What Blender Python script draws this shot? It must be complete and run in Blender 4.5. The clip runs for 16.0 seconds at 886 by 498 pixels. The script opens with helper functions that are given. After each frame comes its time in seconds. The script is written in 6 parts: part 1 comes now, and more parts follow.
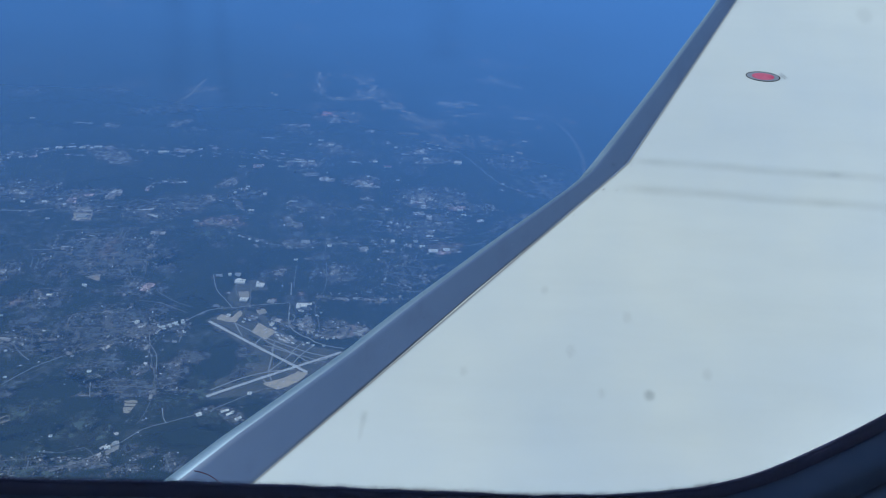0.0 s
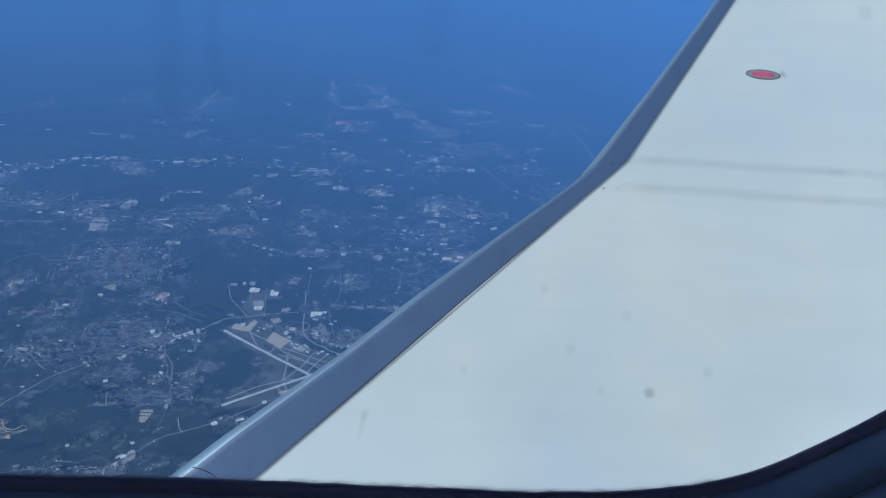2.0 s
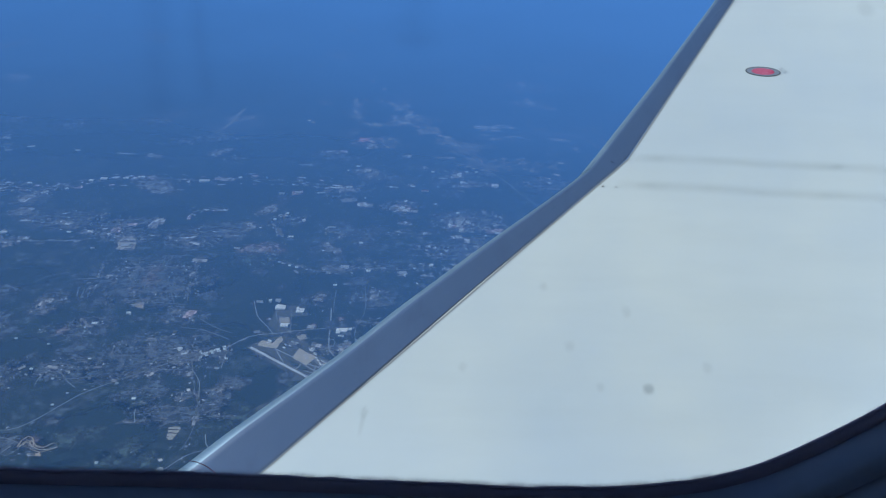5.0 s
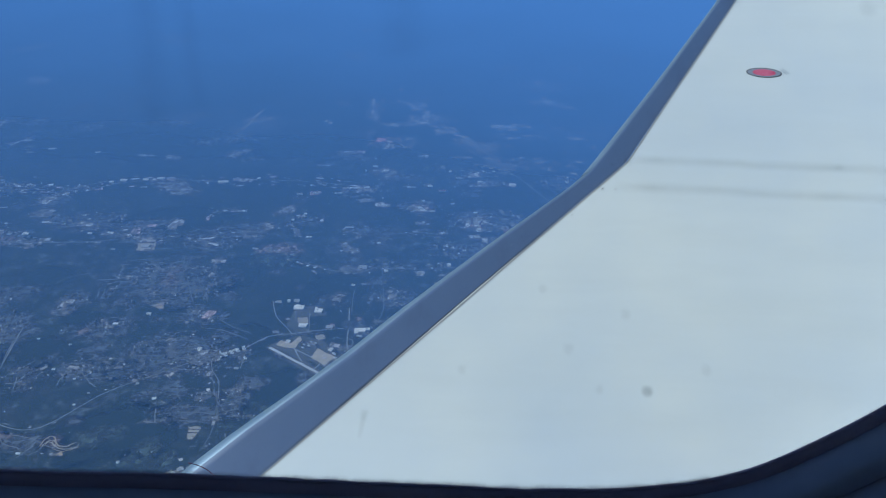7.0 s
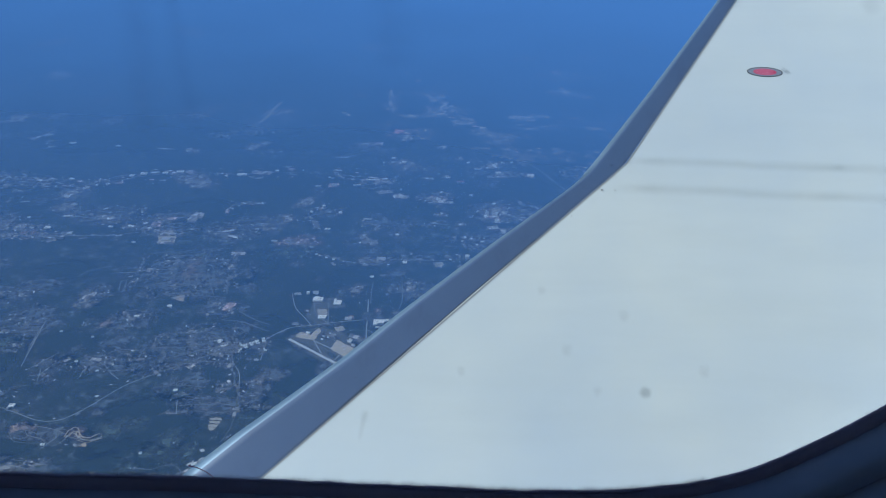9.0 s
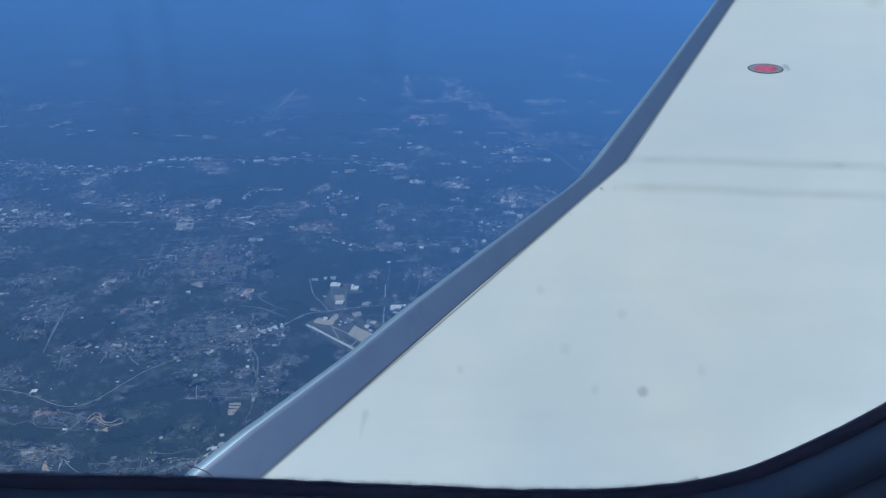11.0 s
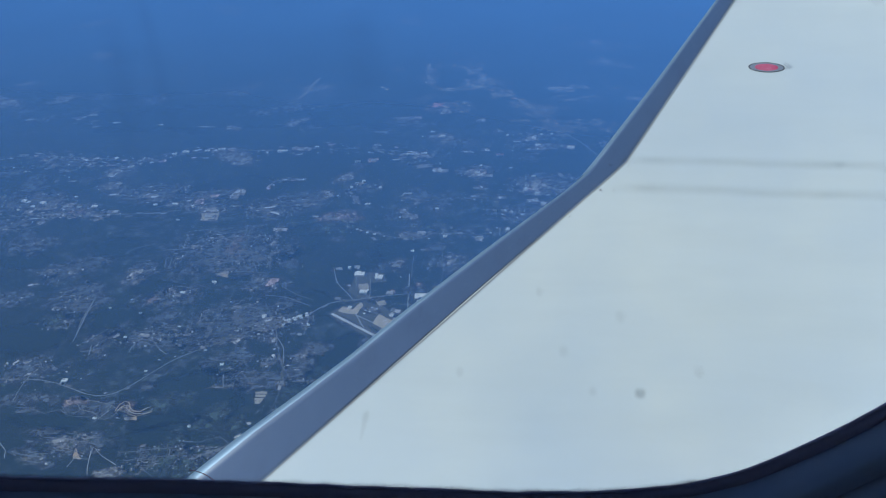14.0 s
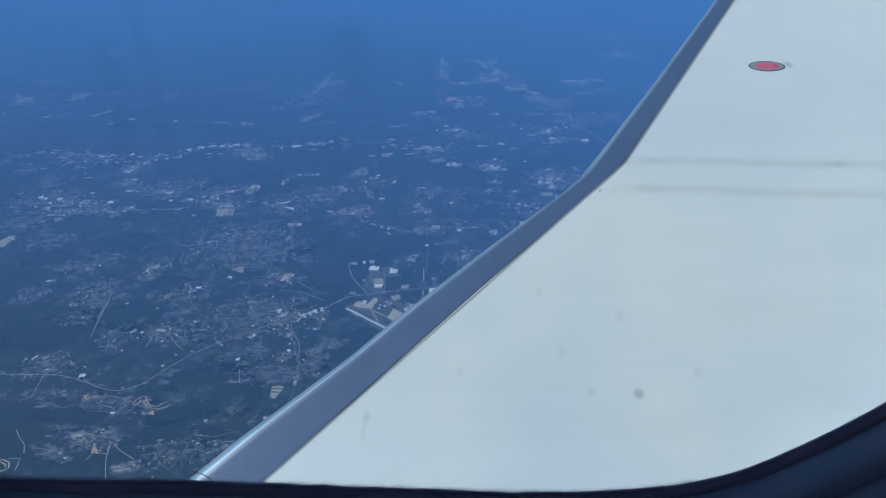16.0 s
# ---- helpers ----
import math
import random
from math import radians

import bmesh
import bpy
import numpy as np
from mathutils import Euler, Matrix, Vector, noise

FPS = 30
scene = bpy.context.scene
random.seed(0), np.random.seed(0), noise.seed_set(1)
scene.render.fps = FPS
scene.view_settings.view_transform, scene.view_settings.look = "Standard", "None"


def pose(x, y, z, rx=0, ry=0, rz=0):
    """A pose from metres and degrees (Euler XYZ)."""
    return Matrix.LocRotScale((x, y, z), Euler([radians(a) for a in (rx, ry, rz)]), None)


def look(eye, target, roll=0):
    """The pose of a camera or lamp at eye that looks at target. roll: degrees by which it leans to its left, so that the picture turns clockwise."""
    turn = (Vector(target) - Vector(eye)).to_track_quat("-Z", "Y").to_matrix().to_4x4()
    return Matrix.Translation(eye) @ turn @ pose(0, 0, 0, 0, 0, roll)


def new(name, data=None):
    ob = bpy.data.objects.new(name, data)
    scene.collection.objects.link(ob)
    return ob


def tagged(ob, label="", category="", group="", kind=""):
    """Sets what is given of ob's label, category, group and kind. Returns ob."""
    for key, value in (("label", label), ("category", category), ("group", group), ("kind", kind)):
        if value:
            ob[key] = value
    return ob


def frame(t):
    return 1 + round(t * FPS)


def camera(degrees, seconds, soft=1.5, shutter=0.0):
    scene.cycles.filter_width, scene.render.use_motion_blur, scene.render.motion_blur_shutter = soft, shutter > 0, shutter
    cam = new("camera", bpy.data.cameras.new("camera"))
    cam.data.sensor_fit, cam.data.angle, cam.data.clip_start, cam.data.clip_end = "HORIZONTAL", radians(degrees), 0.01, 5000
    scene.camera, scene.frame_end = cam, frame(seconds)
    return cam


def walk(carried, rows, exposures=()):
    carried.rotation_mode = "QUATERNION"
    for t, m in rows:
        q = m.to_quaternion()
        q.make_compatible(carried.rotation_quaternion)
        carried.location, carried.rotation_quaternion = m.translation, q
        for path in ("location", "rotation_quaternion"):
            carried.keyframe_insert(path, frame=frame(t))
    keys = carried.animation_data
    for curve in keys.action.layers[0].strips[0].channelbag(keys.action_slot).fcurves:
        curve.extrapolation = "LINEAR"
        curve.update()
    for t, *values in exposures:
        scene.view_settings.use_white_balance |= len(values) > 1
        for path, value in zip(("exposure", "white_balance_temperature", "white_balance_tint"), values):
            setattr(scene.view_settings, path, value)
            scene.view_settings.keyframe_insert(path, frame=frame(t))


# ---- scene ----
cam = camera(54.0, 16.0, soft=1.15)
walk(cam, [
    (0, pose(-0.1119, 0.0360, 0.0058, 60.879, -3.269, -3.140)),
    (0.5, pose(-0.1069, 0.0341, 0.0071, 60.769, -3.117, -3.001)),
    (1, pose(-0.1015, 0.0314, 0.0068, 60.726, -2.946, -2.856)),
    (1.5, pose(-0.0949, 0.0275, 0.0024, 61.081, -2.736, -2.682)),
    (2, pose(-0.0884, 0.0228, -0.0034, 61.380, -2.532, -2.514)),
    (2.5, pose(-0.0819, 0.0183, -0.0076, 61.560, -2.332, -2.341)),
    (3, pose(-0.0746, 0.0140, -0.0134, 61.753, -2.099, -2.160)),
    (3.5, pose(-0.0672, 0.0096, -0.0180, 62.007, -1.873, -1.959)),
    (4, pose(-0.0599, 0.0055, -0.0223, 62.246, -1.662, -1.754)),
    (6.5, pose(-0.0238, -0.0058, -0.0182, 62.382, -0.732, -0.679)),
    (7, pose(-0.0156, -0.0064, -0.0122, 62.323, -0.525, -0.429)),
    (7.5, pose(-0.0075, -0.0066, -0.0074, 62.246, -0.303, -0.201)),
    (8, pose(0.0000, 0.0000, 0.0000, 61.860, 0.018, -0.075)),
    (8.5, pose(0.0085, -0.0076, 0.0036, 61.820, 0.105, 0.266)),
    (9, pose(0.0166, -0.0076, 0.0098, 61.746, 0.311, 0.499)),
    (11.5, pose(0.0542, -0.0038, 0.0434, 60.623, 1.302, 1.534)),
    (12, pose(0.0620, -0.0021, 0.0495, 60.536, 1.517, 1.739)),
    (12.5, pose(0.0691, -0.0024, 0.0548, 60.322, 1.698, 1.934)),
    (13, pose(0.0760, -0.0025, 0.0567, 60.124, 1.896, 2.105)),
    (13.5, pose(0.0825, -0.0026, 0.0609, 60.060, 2.062, 2.285)),
    (14, pose(0.0892, -0.0024, 0.0635, 60.053, 2.238, 2.466)),
    (14.5, pose(0.0960, -0.0019, 0.0677, 60.040, 2.416, 2.651)),
    (15, pose(0.1025, -0.0022, 0.0710, 59.901, 2.592, 2.821)),
    (15.5, pose(0.1088, -0.0023, 0.0733, 59.737, 2.770, 2.978)),
    (16, pose(0.1155, -0.0016, 0.0765, 59.709, 2.961, 3.146)),
])

# ---- light ----
GROUND = -900.0
SUN_ELEVATION, SUN_AZIMUTH = 32.0, 264.1       # degrees; azimuth from north (+y) towards east (+x)
world = bpy.data.worlds.new("sky")
scene.world = world
world.use_nodes = True
wn, wl = world.node_tree.nodes, world.node_tree.links
sky = wn.new("ShaderNodeTexSky")
sky.sky_type, sky.sun_disc = "NISHITA", False
sky.sun_elevation, sky.sun_rotation = radians(SUN_ELEVATION), radians(SUN_AZIMUTH)
sky.altitude = 3000
wl.new(sky.outputs[0], wn["Background"].inputs[0])
wn["Background"].inputs[1].default_value = 0.15
sun = new("sun", bpy.data.lights.new("sun", "SUN"))
sun.data.energy, sun.data.angle, sun.data.color = 3.3, radians(0.5), (1.0, 0.98, 0.95)
el, az = radians(SUN_ELEVATION), radians(SUN_AZIMUTH)
sun.matrix_world = look((math.sin(az) * math.cos(el) * 50, math.cos(az) * math.cos(el) * 50, math.sin(el) * 50), (0, 0, 0))
scene.view_settings.exposure = 0.35


# ---- materials ----
def material(name, colour, rough=0.6, metal=0.0):
    m = bpy.data.materials.new(name)
    m.use_nodes = True
    b = m.node_tree.nodes["Principled BSDF"]
    b.inputs["Base Color"].default_value = (*colour, 1)
    b.inputs["Roughness"].default_value = rough
    b.inputs["Metallic"].default_value = metal
    return m


def noise_node(m, scale, detail=4.0, rough=0.55, coords="Object", stretch=(1, 1, 1)):
    n, l = m.node_tree.nodes, m.node_tree.links
    co, mp, tx = n.new("ShaderNodeTexCoord"), n.new("ShaderNodeMapping"), n.new("ShaderNodeTexNoise")
    mp.inputs["Scale"].default_value = stretch
    tx.inputs["Scale"].default_value, tx.inputs["Detail"].default_value, tx.inputs["Roughness"].default_value = scale, detail, rough
    l.new(co.outputs[coords], mp.inputs[0])
    l.new(mp.outputs[0], tx.inputs["Vector"])
    return tx.outputs["Fac"]


def ramp(m, value, *stops):
    n, l = m.node_tree.nodes, m.node_tree.links
    r = n.new("ShaderNodeValToRGB")
    while len(r.color_ramp.elements) < len(stops):
        r.color_ramp.elements.new(0.5)
    for e, (at, c) in zip(r.color_ramp.elements, stops):
        e.position = at
        e.color = (*c, 1) if isinstance(c, tuple) else (c, c, c, 1)
    l.new(value, r.inputs[0])
    return r.outputs[0]


def mix(m, fac, a, b, blend="MIX"):
    n, l = m.node_tree.nodes, m.node_tree.links
    x = n.new("ShaderNodeMix")
    x.data_type, x.blend_type = "RGBA", blend
    for key, v in ((0, fac), (6, a), (7, b)):
        if isinstance(v, bpy.types.NodeSocket):
            l.new(v, x.inputs[key])
        elif isinstance(v, tuple):
            x.inputs[key].default_value = (*v, 1)
        else:
            x.inputs[key].default_value = v
    return x.outputs[2]


def maths(m, op, a, b=0.0):
    n, l = m.node_tree.nodes, m.node_tree.links
    x = n.new("ShaderNodeMath")
    x.operation = op
    for key, v in ((0, a), (1, b)):
        if isinstance(v, bpy.types.NodeSocket):
            l.new(v, x.inputs[key])
        else:
            x.inputs[key].default_value = v
    return x.outputs[0]


def base(m, socket):
    m.node_tree.links.new(socket, m.node_tree.nodes["Principled BSDF"].inputs["Base Color"])
    return m


def rough_from(m, socket):
    m.node_tree.links.new(socket, m.node_tree.nodes["Principled BSDF"].inputs["Roughness"])
    return m


def bump(m, height, strength, distance):
    n, l = m.node_tree.nodes, m.node_tree.links
    x = n.new("ShaderNodeBump")
    x.inputs["Strength"].default_value, x.inputs["Distance"].default_value = strength, distance
    l.new(height, x.inputs["Height"])
    l.new(x.outputs[0], n["Principled BSDF"].inputs["Normal"])
    return m


def mottled(name, c1, c2, scale, rough=0.85, fine=6.0):
    """A matt surface that varies between two colours at two sizes."""
    m = material(name, c1, rough)
    big = ramp(m, noise_node(m, scale), (0.35, 0.0), (0.65, 1.0))
    small = noise_node(m, scale * fine, 3.0)
    c = mix(m, big, c1, c2)
    return base(m, mix(m, maths(m, "MULTIPLY", small, 0.35), c, tuple(0.35 * (p + q) for p, q in zip(c1, c2))))


def woodland():
    m = material("woodland_ground", (0.03, 0.05, 0.03), 0.95)
    wood = mix(m, ramp(m, noise_node(m, 0.006, 5), (0.35, 0.0), (0.7, 1.0)), (0.006, 0.017, 0.014), (0.014, 0.028, 0.02))
    leafy = ramp(m, noise_node(m, 0.12, 4, 0.6), (0.3, 0.75), (0.75, 1.2))
    wood = mix(m, 1.0, wood, leafy, "MULTIPLY")
    # clearings: rough grass and thinned plots, in drifts
    drift = ramp(m, noise_node(m, 0.0022, 4, 0.6), (0.40, 0.0), (0.60, 1.0))
    plots = ramp(m, noise_node(m, 0.03, 6, 0.75), (0.47, 0.0), (0.60, 1.0))
    n, l = m.node_tree.nodes, m.node_tree.links
    cells, split, co = n.new("ShaderNodeTexVoronoi"), n.new("ShaderNodeSeparateColor"), n.new("ShaderNodeTexCoord")
    cells.inputs["Scale"].default_value = 0.06
    l.new(co.outputs["Object"], cells.inputs["Vector"])
    l.new(cells.outputs["Color"], split.inputs[0])
    open_land = mix(m, noise_node(m, 0.06, 4, 0.7), (0.03, 0.052, 0.052), (0.125, 0.125, 0.132))
    open_land = mix(m, 1.0, open_land, ramp(m, split.outputs[0], (0.0, 0.35), (0.6, 0.85), (1.0, 1.7)), "MULTIPLY")
    fac = maths(m, "MULTIPLY", maths(m, "MULTIPLY", drift, plots), 0.8)
    return base(m, mix(m, fac, wood, open_land))


WOODS = woodland()
SUBURB = mottled("suburb_lots", (0.07, 0.085, 0.055), (0.15, 0.13, 0.11), 0.05)
MEADOW = mottled("mown_grass", (0.07, 0.10, 0.045), (0.14, 0.145, 0.08), 0.02)
AIRFIELD = mottled("dry_airfield_grass", (0.055, 0.068, 0.058), (0.125, 0.115, 0.1), 0.03)
TAXIWAY = mottled("worn_taxiway_asphalt", (0.27, 0.265, 0.25), (0.36, 0.35, 0.33), 0.04)
PALE_LAND = mottled("bare_pale_land", (0.22, 0.21, 0.19), (0.34, 0.32, 0.29), 0.05)
PINK_LAND = mottled("reddish_earth", (0.34, 0.2, 0.17), (0.3, 0.24, 0.21), 0.05)
SOIL = mottled("orange_bare_soil", (0.55, 0.37, 0.22), (0.34, 0.26, 0.19), 0.12)
TAN_LAND = mottled("tan_bare_land", (0.44, 0.37, 0.28), (0.34, 0.30, 0.24), 0.08)
TAN_CONCRETE = mottled("tan_apron_concrete", (0.60, 0.48, 0.34), (0.40, 0.35, 0.28), 0.11)


def plotted(name, c1, c2, size):
    """Built-up ground broken into small plots of unlike tone."""
    m = mottled(name, c1, c2, 0.08)
    n, l = m.node_tree.nodes, m.node_tree.links
    tone = n["Principled BSDF"].inputs["Base Color"].links[0].from_socket
    co, mp, cells, split = n.new("ShaderNodeTexCoord"), n.new("ShaderNodeMapping"), n.new("ShaderNodeTexVoronoi"), n.new("ShaderNodeSeparateColor")
    mp.inputs["Scale"].default_value = (0.8, 0.45, 1)
    cells.distance, cells.inputs["Scale"].default_value = "CHEBYCHEV", 1.0 / size
    l.new(co.outputs["Object"], mp.inputs[0])
    l.new(mp.outputs[0], cells.inputs["Vector"])
    l.new(cells.outputs["Color"], split.inputs[0])
    return base(m, mix(m, 1.0, tone, ramp(m, split.outputs[0], (0.0, 0.22), (0.35, 0.5), (0.7, 0.95), (1.0, 1.6)), "MULTIPLY"))


BRIGHT_LAND = plotted("bright_built_up_land", (0.46, 0.44, 0.41), (0.6, 0.57, 0.53), 7.0)
PINKISH = plotted("pinkish_bare_earth", (0.58, 0.38, 0.36), (0.48, 0.36, 0.34), 7.0)
DULL_LAND = plotted("dull_built_up_land", (0.29, 0.265, 0.245), (0.42, 0.385, 0.35), 6.0)
RED_EARTH = plotted("red_bare_earth", (0.62, 0.27, 0.29), (0.5, 0.27, 0.28), 9.0)
RUNWAY = mottled("worn_runway_concrete", (0.44, 0.42, 0.39), (0.55, 0.52, 0.48), 0.03)
ROAD = mottled("weathered_road_concrete", (0.26, 0.255, 0.245), (0.33, 0.325, 0.31), 0.04)
STREET = mottled("pale_street_asphalt", (0.125, 0.13, 0.135), (0.195, 0.198, 0.205), 0.05)
LOT = mottled("parking_lot_asphalt", (0.16, 0.16, 0.16), (0.25, 0.245, 0.24), 0.06)
PAINT_LINE = material("white_runway_paint", (0.78, 0.78, 0.76), 0.7)
WHITE_ROOF = mottled("white_membrane_roof", (0.95, 0.93, 0.86), (0.86, 0.82, 0.74), 0.1)
GREY_ROOF = mottled("grey_gravel_roof", (0.4, 0.4, 0.39), (0.5, 0.49, 0.47), 0.1)
RED_ROOF = mottled("red_metal_roof", (0.42, 0.2, 0.18), (0.36, 0.18, 0.165), 0.1)
WALL = mottled("pale_cladding", (0.62, 0.61, 0.59), (0.52, 0.515, 0.5), 0.1)


def house_material():
    m = material("house_roofs_and_walls", (0.4, 0.4, 0.4), 0.8)
    geo = m.node_tree.nodes.new("ShaderNodeNewGeometry")
    return base(m, ramp(m, geo.outputs["Random Per Island"], (0.0, (0.07, 0.066, 0.064)), (0.6, (0.16, 0.15, 0.145)),
                        (0.9, (0.26, 0.245, 0.235)), (0.965, (0.45, 0.435, 0.42)), (1.0, (0.9, 0.89, 0.87))))


def plot_material():
    m = material("lawns_yards_and_plots", (0.2, 0.2, 0.2), 0.9)
    geo = m.node_tree.nodes.new("ShaderNodeNewGeometry")
    tone = ramp(m, geo.outputs["Random Per Island"], (0.0, (0.02, 0.036, 0.022)), (0.3, (0.05, 0.07, 0.045)), (0.5, (0.13, 0.11, 0.09)),
                (0.78, (0.19, 0.16, 0.14)), (0.92, (0.36, 0.33, 0.3)), (1.0, (0.78, 0.7, 0.62)))
    return base(m, mix(m, 1.0, tone, ramp(m, noise_node(m, 0.5, 3), (0.3, 0.75), (0.7, 1.2)), "MULTIPLY"))


PLOTS = plot_material()
HOUSES = house_material()


def feathered(name, c1, c2, reach, amount):
    """Open ground that thins out towards its edge, broken by noise."""
    m = mottled(name, c1, c2, 0.05)
    n, l = m.node_tree.nodes, m.node_tree.links
    cells, lots, bent, where, shift = n.new("ShaderNodeTexVoronoi"), n.new("ShaderNodeTexVoronoi"), n.new("ShaderNodeTexNoise"), n.new("ShaderNodeNewGeometry"), n.new("ShaderNodeVectorMath")
    cells.feature = "DISTANCE_TO_EDGE"
    cells.inputs["Scale"].default_value, lots.inputs["Scale"].default_value = 0.045, 0.11
    bent.inputs["Scale"].default_value = 0.02
    shift.operation = "MULTIPLY_ADD"
    shift.inputs[1].default_value = (28, 28, 0)
    l.new(where.outputs["Position"], bent.inputs["Vector"])
    l.new(bent.outputs["Color"], shift.inputs[0])
    l.new(where.outputs["Position"], shift.inputs[2])
    l.new(shift.outputs[0], cells.inputs["Vector"])
    l.new(shift.outputs[0], lots.inputs["Vector"])
    lanes = ramp(m, cells.outputs["Distance"], (0.0, 0.55), (0.05, 0.0))
    tone = n["Principled BSDF"].inputs["Base Color"].links[0].from_socket
    split = n.new("ShaderNodeSeparateColor")
    l.new(lots.outputs["Color"], split.inputs[0])
    plots = ramp(m, split.outputs[0], (0.0, 0.25), (0.55, 0.75), (0.85, 1.3), (1.0, 2.0))
    base(m, mix(m, lanes, mix(m, 1.0, tone, plots, "MULTIPLY"), tuple(1.6 * q for q in c2)))
    pos, tx, tx2, co, ln = n.new("ShaderNodeNewGeometry"), n.new("ShaderNodeTexNoise"), n.new("ShaderNodeTexNoise"), n.new("ShaderNodeTexCoord"), n.new("ShaderNodeVectorMath")
    ln.operation = "LENGTH"
    tx.inputs["Scale"].default_value, tx.inputs["Detail"].default_value, tx.inputs["Roughness"].default_value = 0.045, 5, 0.7
    l.new(pos.outputs["Position"], tx.inputs["Vector"])
    l.new(co.outputs["Object"], ln.inputs[0])
    fall = maths(m, "SUBTRACT", reach, ln.outputs["Value"])
    grain = maths(m, "MULTIPLY", maths(m, "SUBTRACT", tx.outputs["Fac"], 0.5), 3.2)
    fac = n.new("ShaderNodeMapRange")
    l.new(maths(m, "ADD", fall, grain), fac.inputs[0])
    fac.inputs[1].default_value, fac.inputs[2].default_value, fac.inputs[4].default_value = 0.05, 0.36, amount
    clear, both = n.new("ShaderNodeBsdfTransparent"), n.new("ShaderNodeMixShader")
    l.new(fac.outputs[0], both.inputs[0])
    l.new(clear.outputs[0], both.inputs[1])
    l.new(n["Principled BSDF"].outputs[0], both.inputs[2])
    l.new(both.outputs[0], n["Material Output"].inputs[0])
    return m


LAND_DENSE = feathered("housing_lots", (0.032, 0.054, 0.064), (0.122, 0.128, 0.146), 0.9, 0.88)
LAND_THIN = feathered("thin_housing_lots", (0.030, 0.052, 0.058), (0.108, 0.116, 0.130), 0.62, 0.8)


FEATHERED = {}
for m0, c1, c2 in ((SUBURB, (0.048, 0.066, 0.070), (0.132, 0.134, 0.144)), (MEADOW, (0.033, 0.054, 0.046), (0.064, 0.08, 0.066)), (PALE_LAND, (0.17, 0.163, 0.152), (0.3, 0.282, 0.265)), (PINK_LAND, (0.22, 0.15, 0.13), (0.3, 0.23, 0.21)), (LOT, (0.16, 0.16, 0.16), (0.27, 0.26, 0.255))):
    FEATHERED[m0.name] = feathered("broken_" + m0.name, c1, c2, 0.85, 0.8)


def forest_material():
    """Unbroken dark woodland that frays out at its edge."""
    m = material("dense_woodland", (0.014, 0.032, 0.02), 0.95)
    tone = mix(m, noise_node(m, 3.0, 4), (0.006, 0.017, 0.014), (0.013, 0.027, 0.02))
    base(m, mix(m, 1.0, tone, ramp(m, noise_node(m, 30.0, 3, 0.7), (0.3, 0.7), (0.7, 1.3)), "MULTIPLY"))
    n, l = m.node_tree.nodes, m.node_tree.links
    co, ln, fac = n.new("ShaderNodeTexCoord"), n.new("ShaderNodeVectorMath"), n.new("ShaderNodeMapRange")
    ln.operation = "LENGTH"
    l.new(co.outputs["Object"], ln.inputs[0])
    rag = maths(m, "MULTIPLY", maths(m, "SUBTRACT", noise_node(m, 2.5, 5, 0.65), 0.5), 1.3)
    l.new(maths(m, "ADD", maths(m, "SUBTRACT", 0.8, ln.outputs["Value"]), rag), fac.inputs[0])
    fac.inputs[1].default_value, fac.inputs[2].default_value, fac.inputs[4].default_value = 0.0, 0.18, 0.95
    clear, both = n.new("ShaderNodeBsdfTransparent"), n.new("ShaderNodeMixShader")
    l.new(fac.outputs[0], both.inputs[0])
    l.new(clear.outputs[0], both.inputs[1])
    l.new(n["Principled BSDF"].outputs[0], both.inputs[2])
    l.new(both.outputs[0], n["Material Output"].inputs[0])
    return m


FOREST = forest_material()


def soft_mark(name, colour, strength, band):
    """On a unit plate, soft-edged: a round grime spot, or a band along x."""
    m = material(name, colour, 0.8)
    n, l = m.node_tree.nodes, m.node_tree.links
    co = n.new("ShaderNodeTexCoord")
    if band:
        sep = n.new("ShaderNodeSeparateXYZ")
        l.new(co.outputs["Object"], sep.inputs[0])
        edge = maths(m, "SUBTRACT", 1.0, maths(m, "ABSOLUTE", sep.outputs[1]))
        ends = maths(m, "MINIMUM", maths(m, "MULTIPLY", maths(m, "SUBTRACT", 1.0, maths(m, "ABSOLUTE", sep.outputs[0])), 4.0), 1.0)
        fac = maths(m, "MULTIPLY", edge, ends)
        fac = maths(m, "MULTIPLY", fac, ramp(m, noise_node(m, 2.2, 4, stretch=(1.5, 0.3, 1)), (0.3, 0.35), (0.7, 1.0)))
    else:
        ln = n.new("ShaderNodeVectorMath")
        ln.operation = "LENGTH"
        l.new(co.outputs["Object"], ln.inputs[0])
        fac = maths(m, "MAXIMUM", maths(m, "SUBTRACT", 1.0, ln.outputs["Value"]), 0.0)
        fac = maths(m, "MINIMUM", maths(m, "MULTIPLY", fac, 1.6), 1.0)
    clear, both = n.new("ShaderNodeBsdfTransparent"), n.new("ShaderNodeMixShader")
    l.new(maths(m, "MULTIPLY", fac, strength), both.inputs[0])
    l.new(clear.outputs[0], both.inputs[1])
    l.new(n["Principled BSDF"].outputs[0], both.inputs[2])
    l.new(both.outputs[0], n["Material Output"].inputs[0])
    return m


GREY_BAND = soft_mark("faint_grey_band", (0.3, 0.34, 0.34), 0.16, True)
SPOT = soft_mark("grey_grime_spot", (0.12, 0.16, 0.2), 0.2, False)
FAINT_SPOT = soft_mark("faint_grime_spot", (0.2, 0.24, 0.28), 0.06, False)
STREAK = soft_mark("faint_dark_streak", (0.01, 0.03, 0.06), 0.09, True)


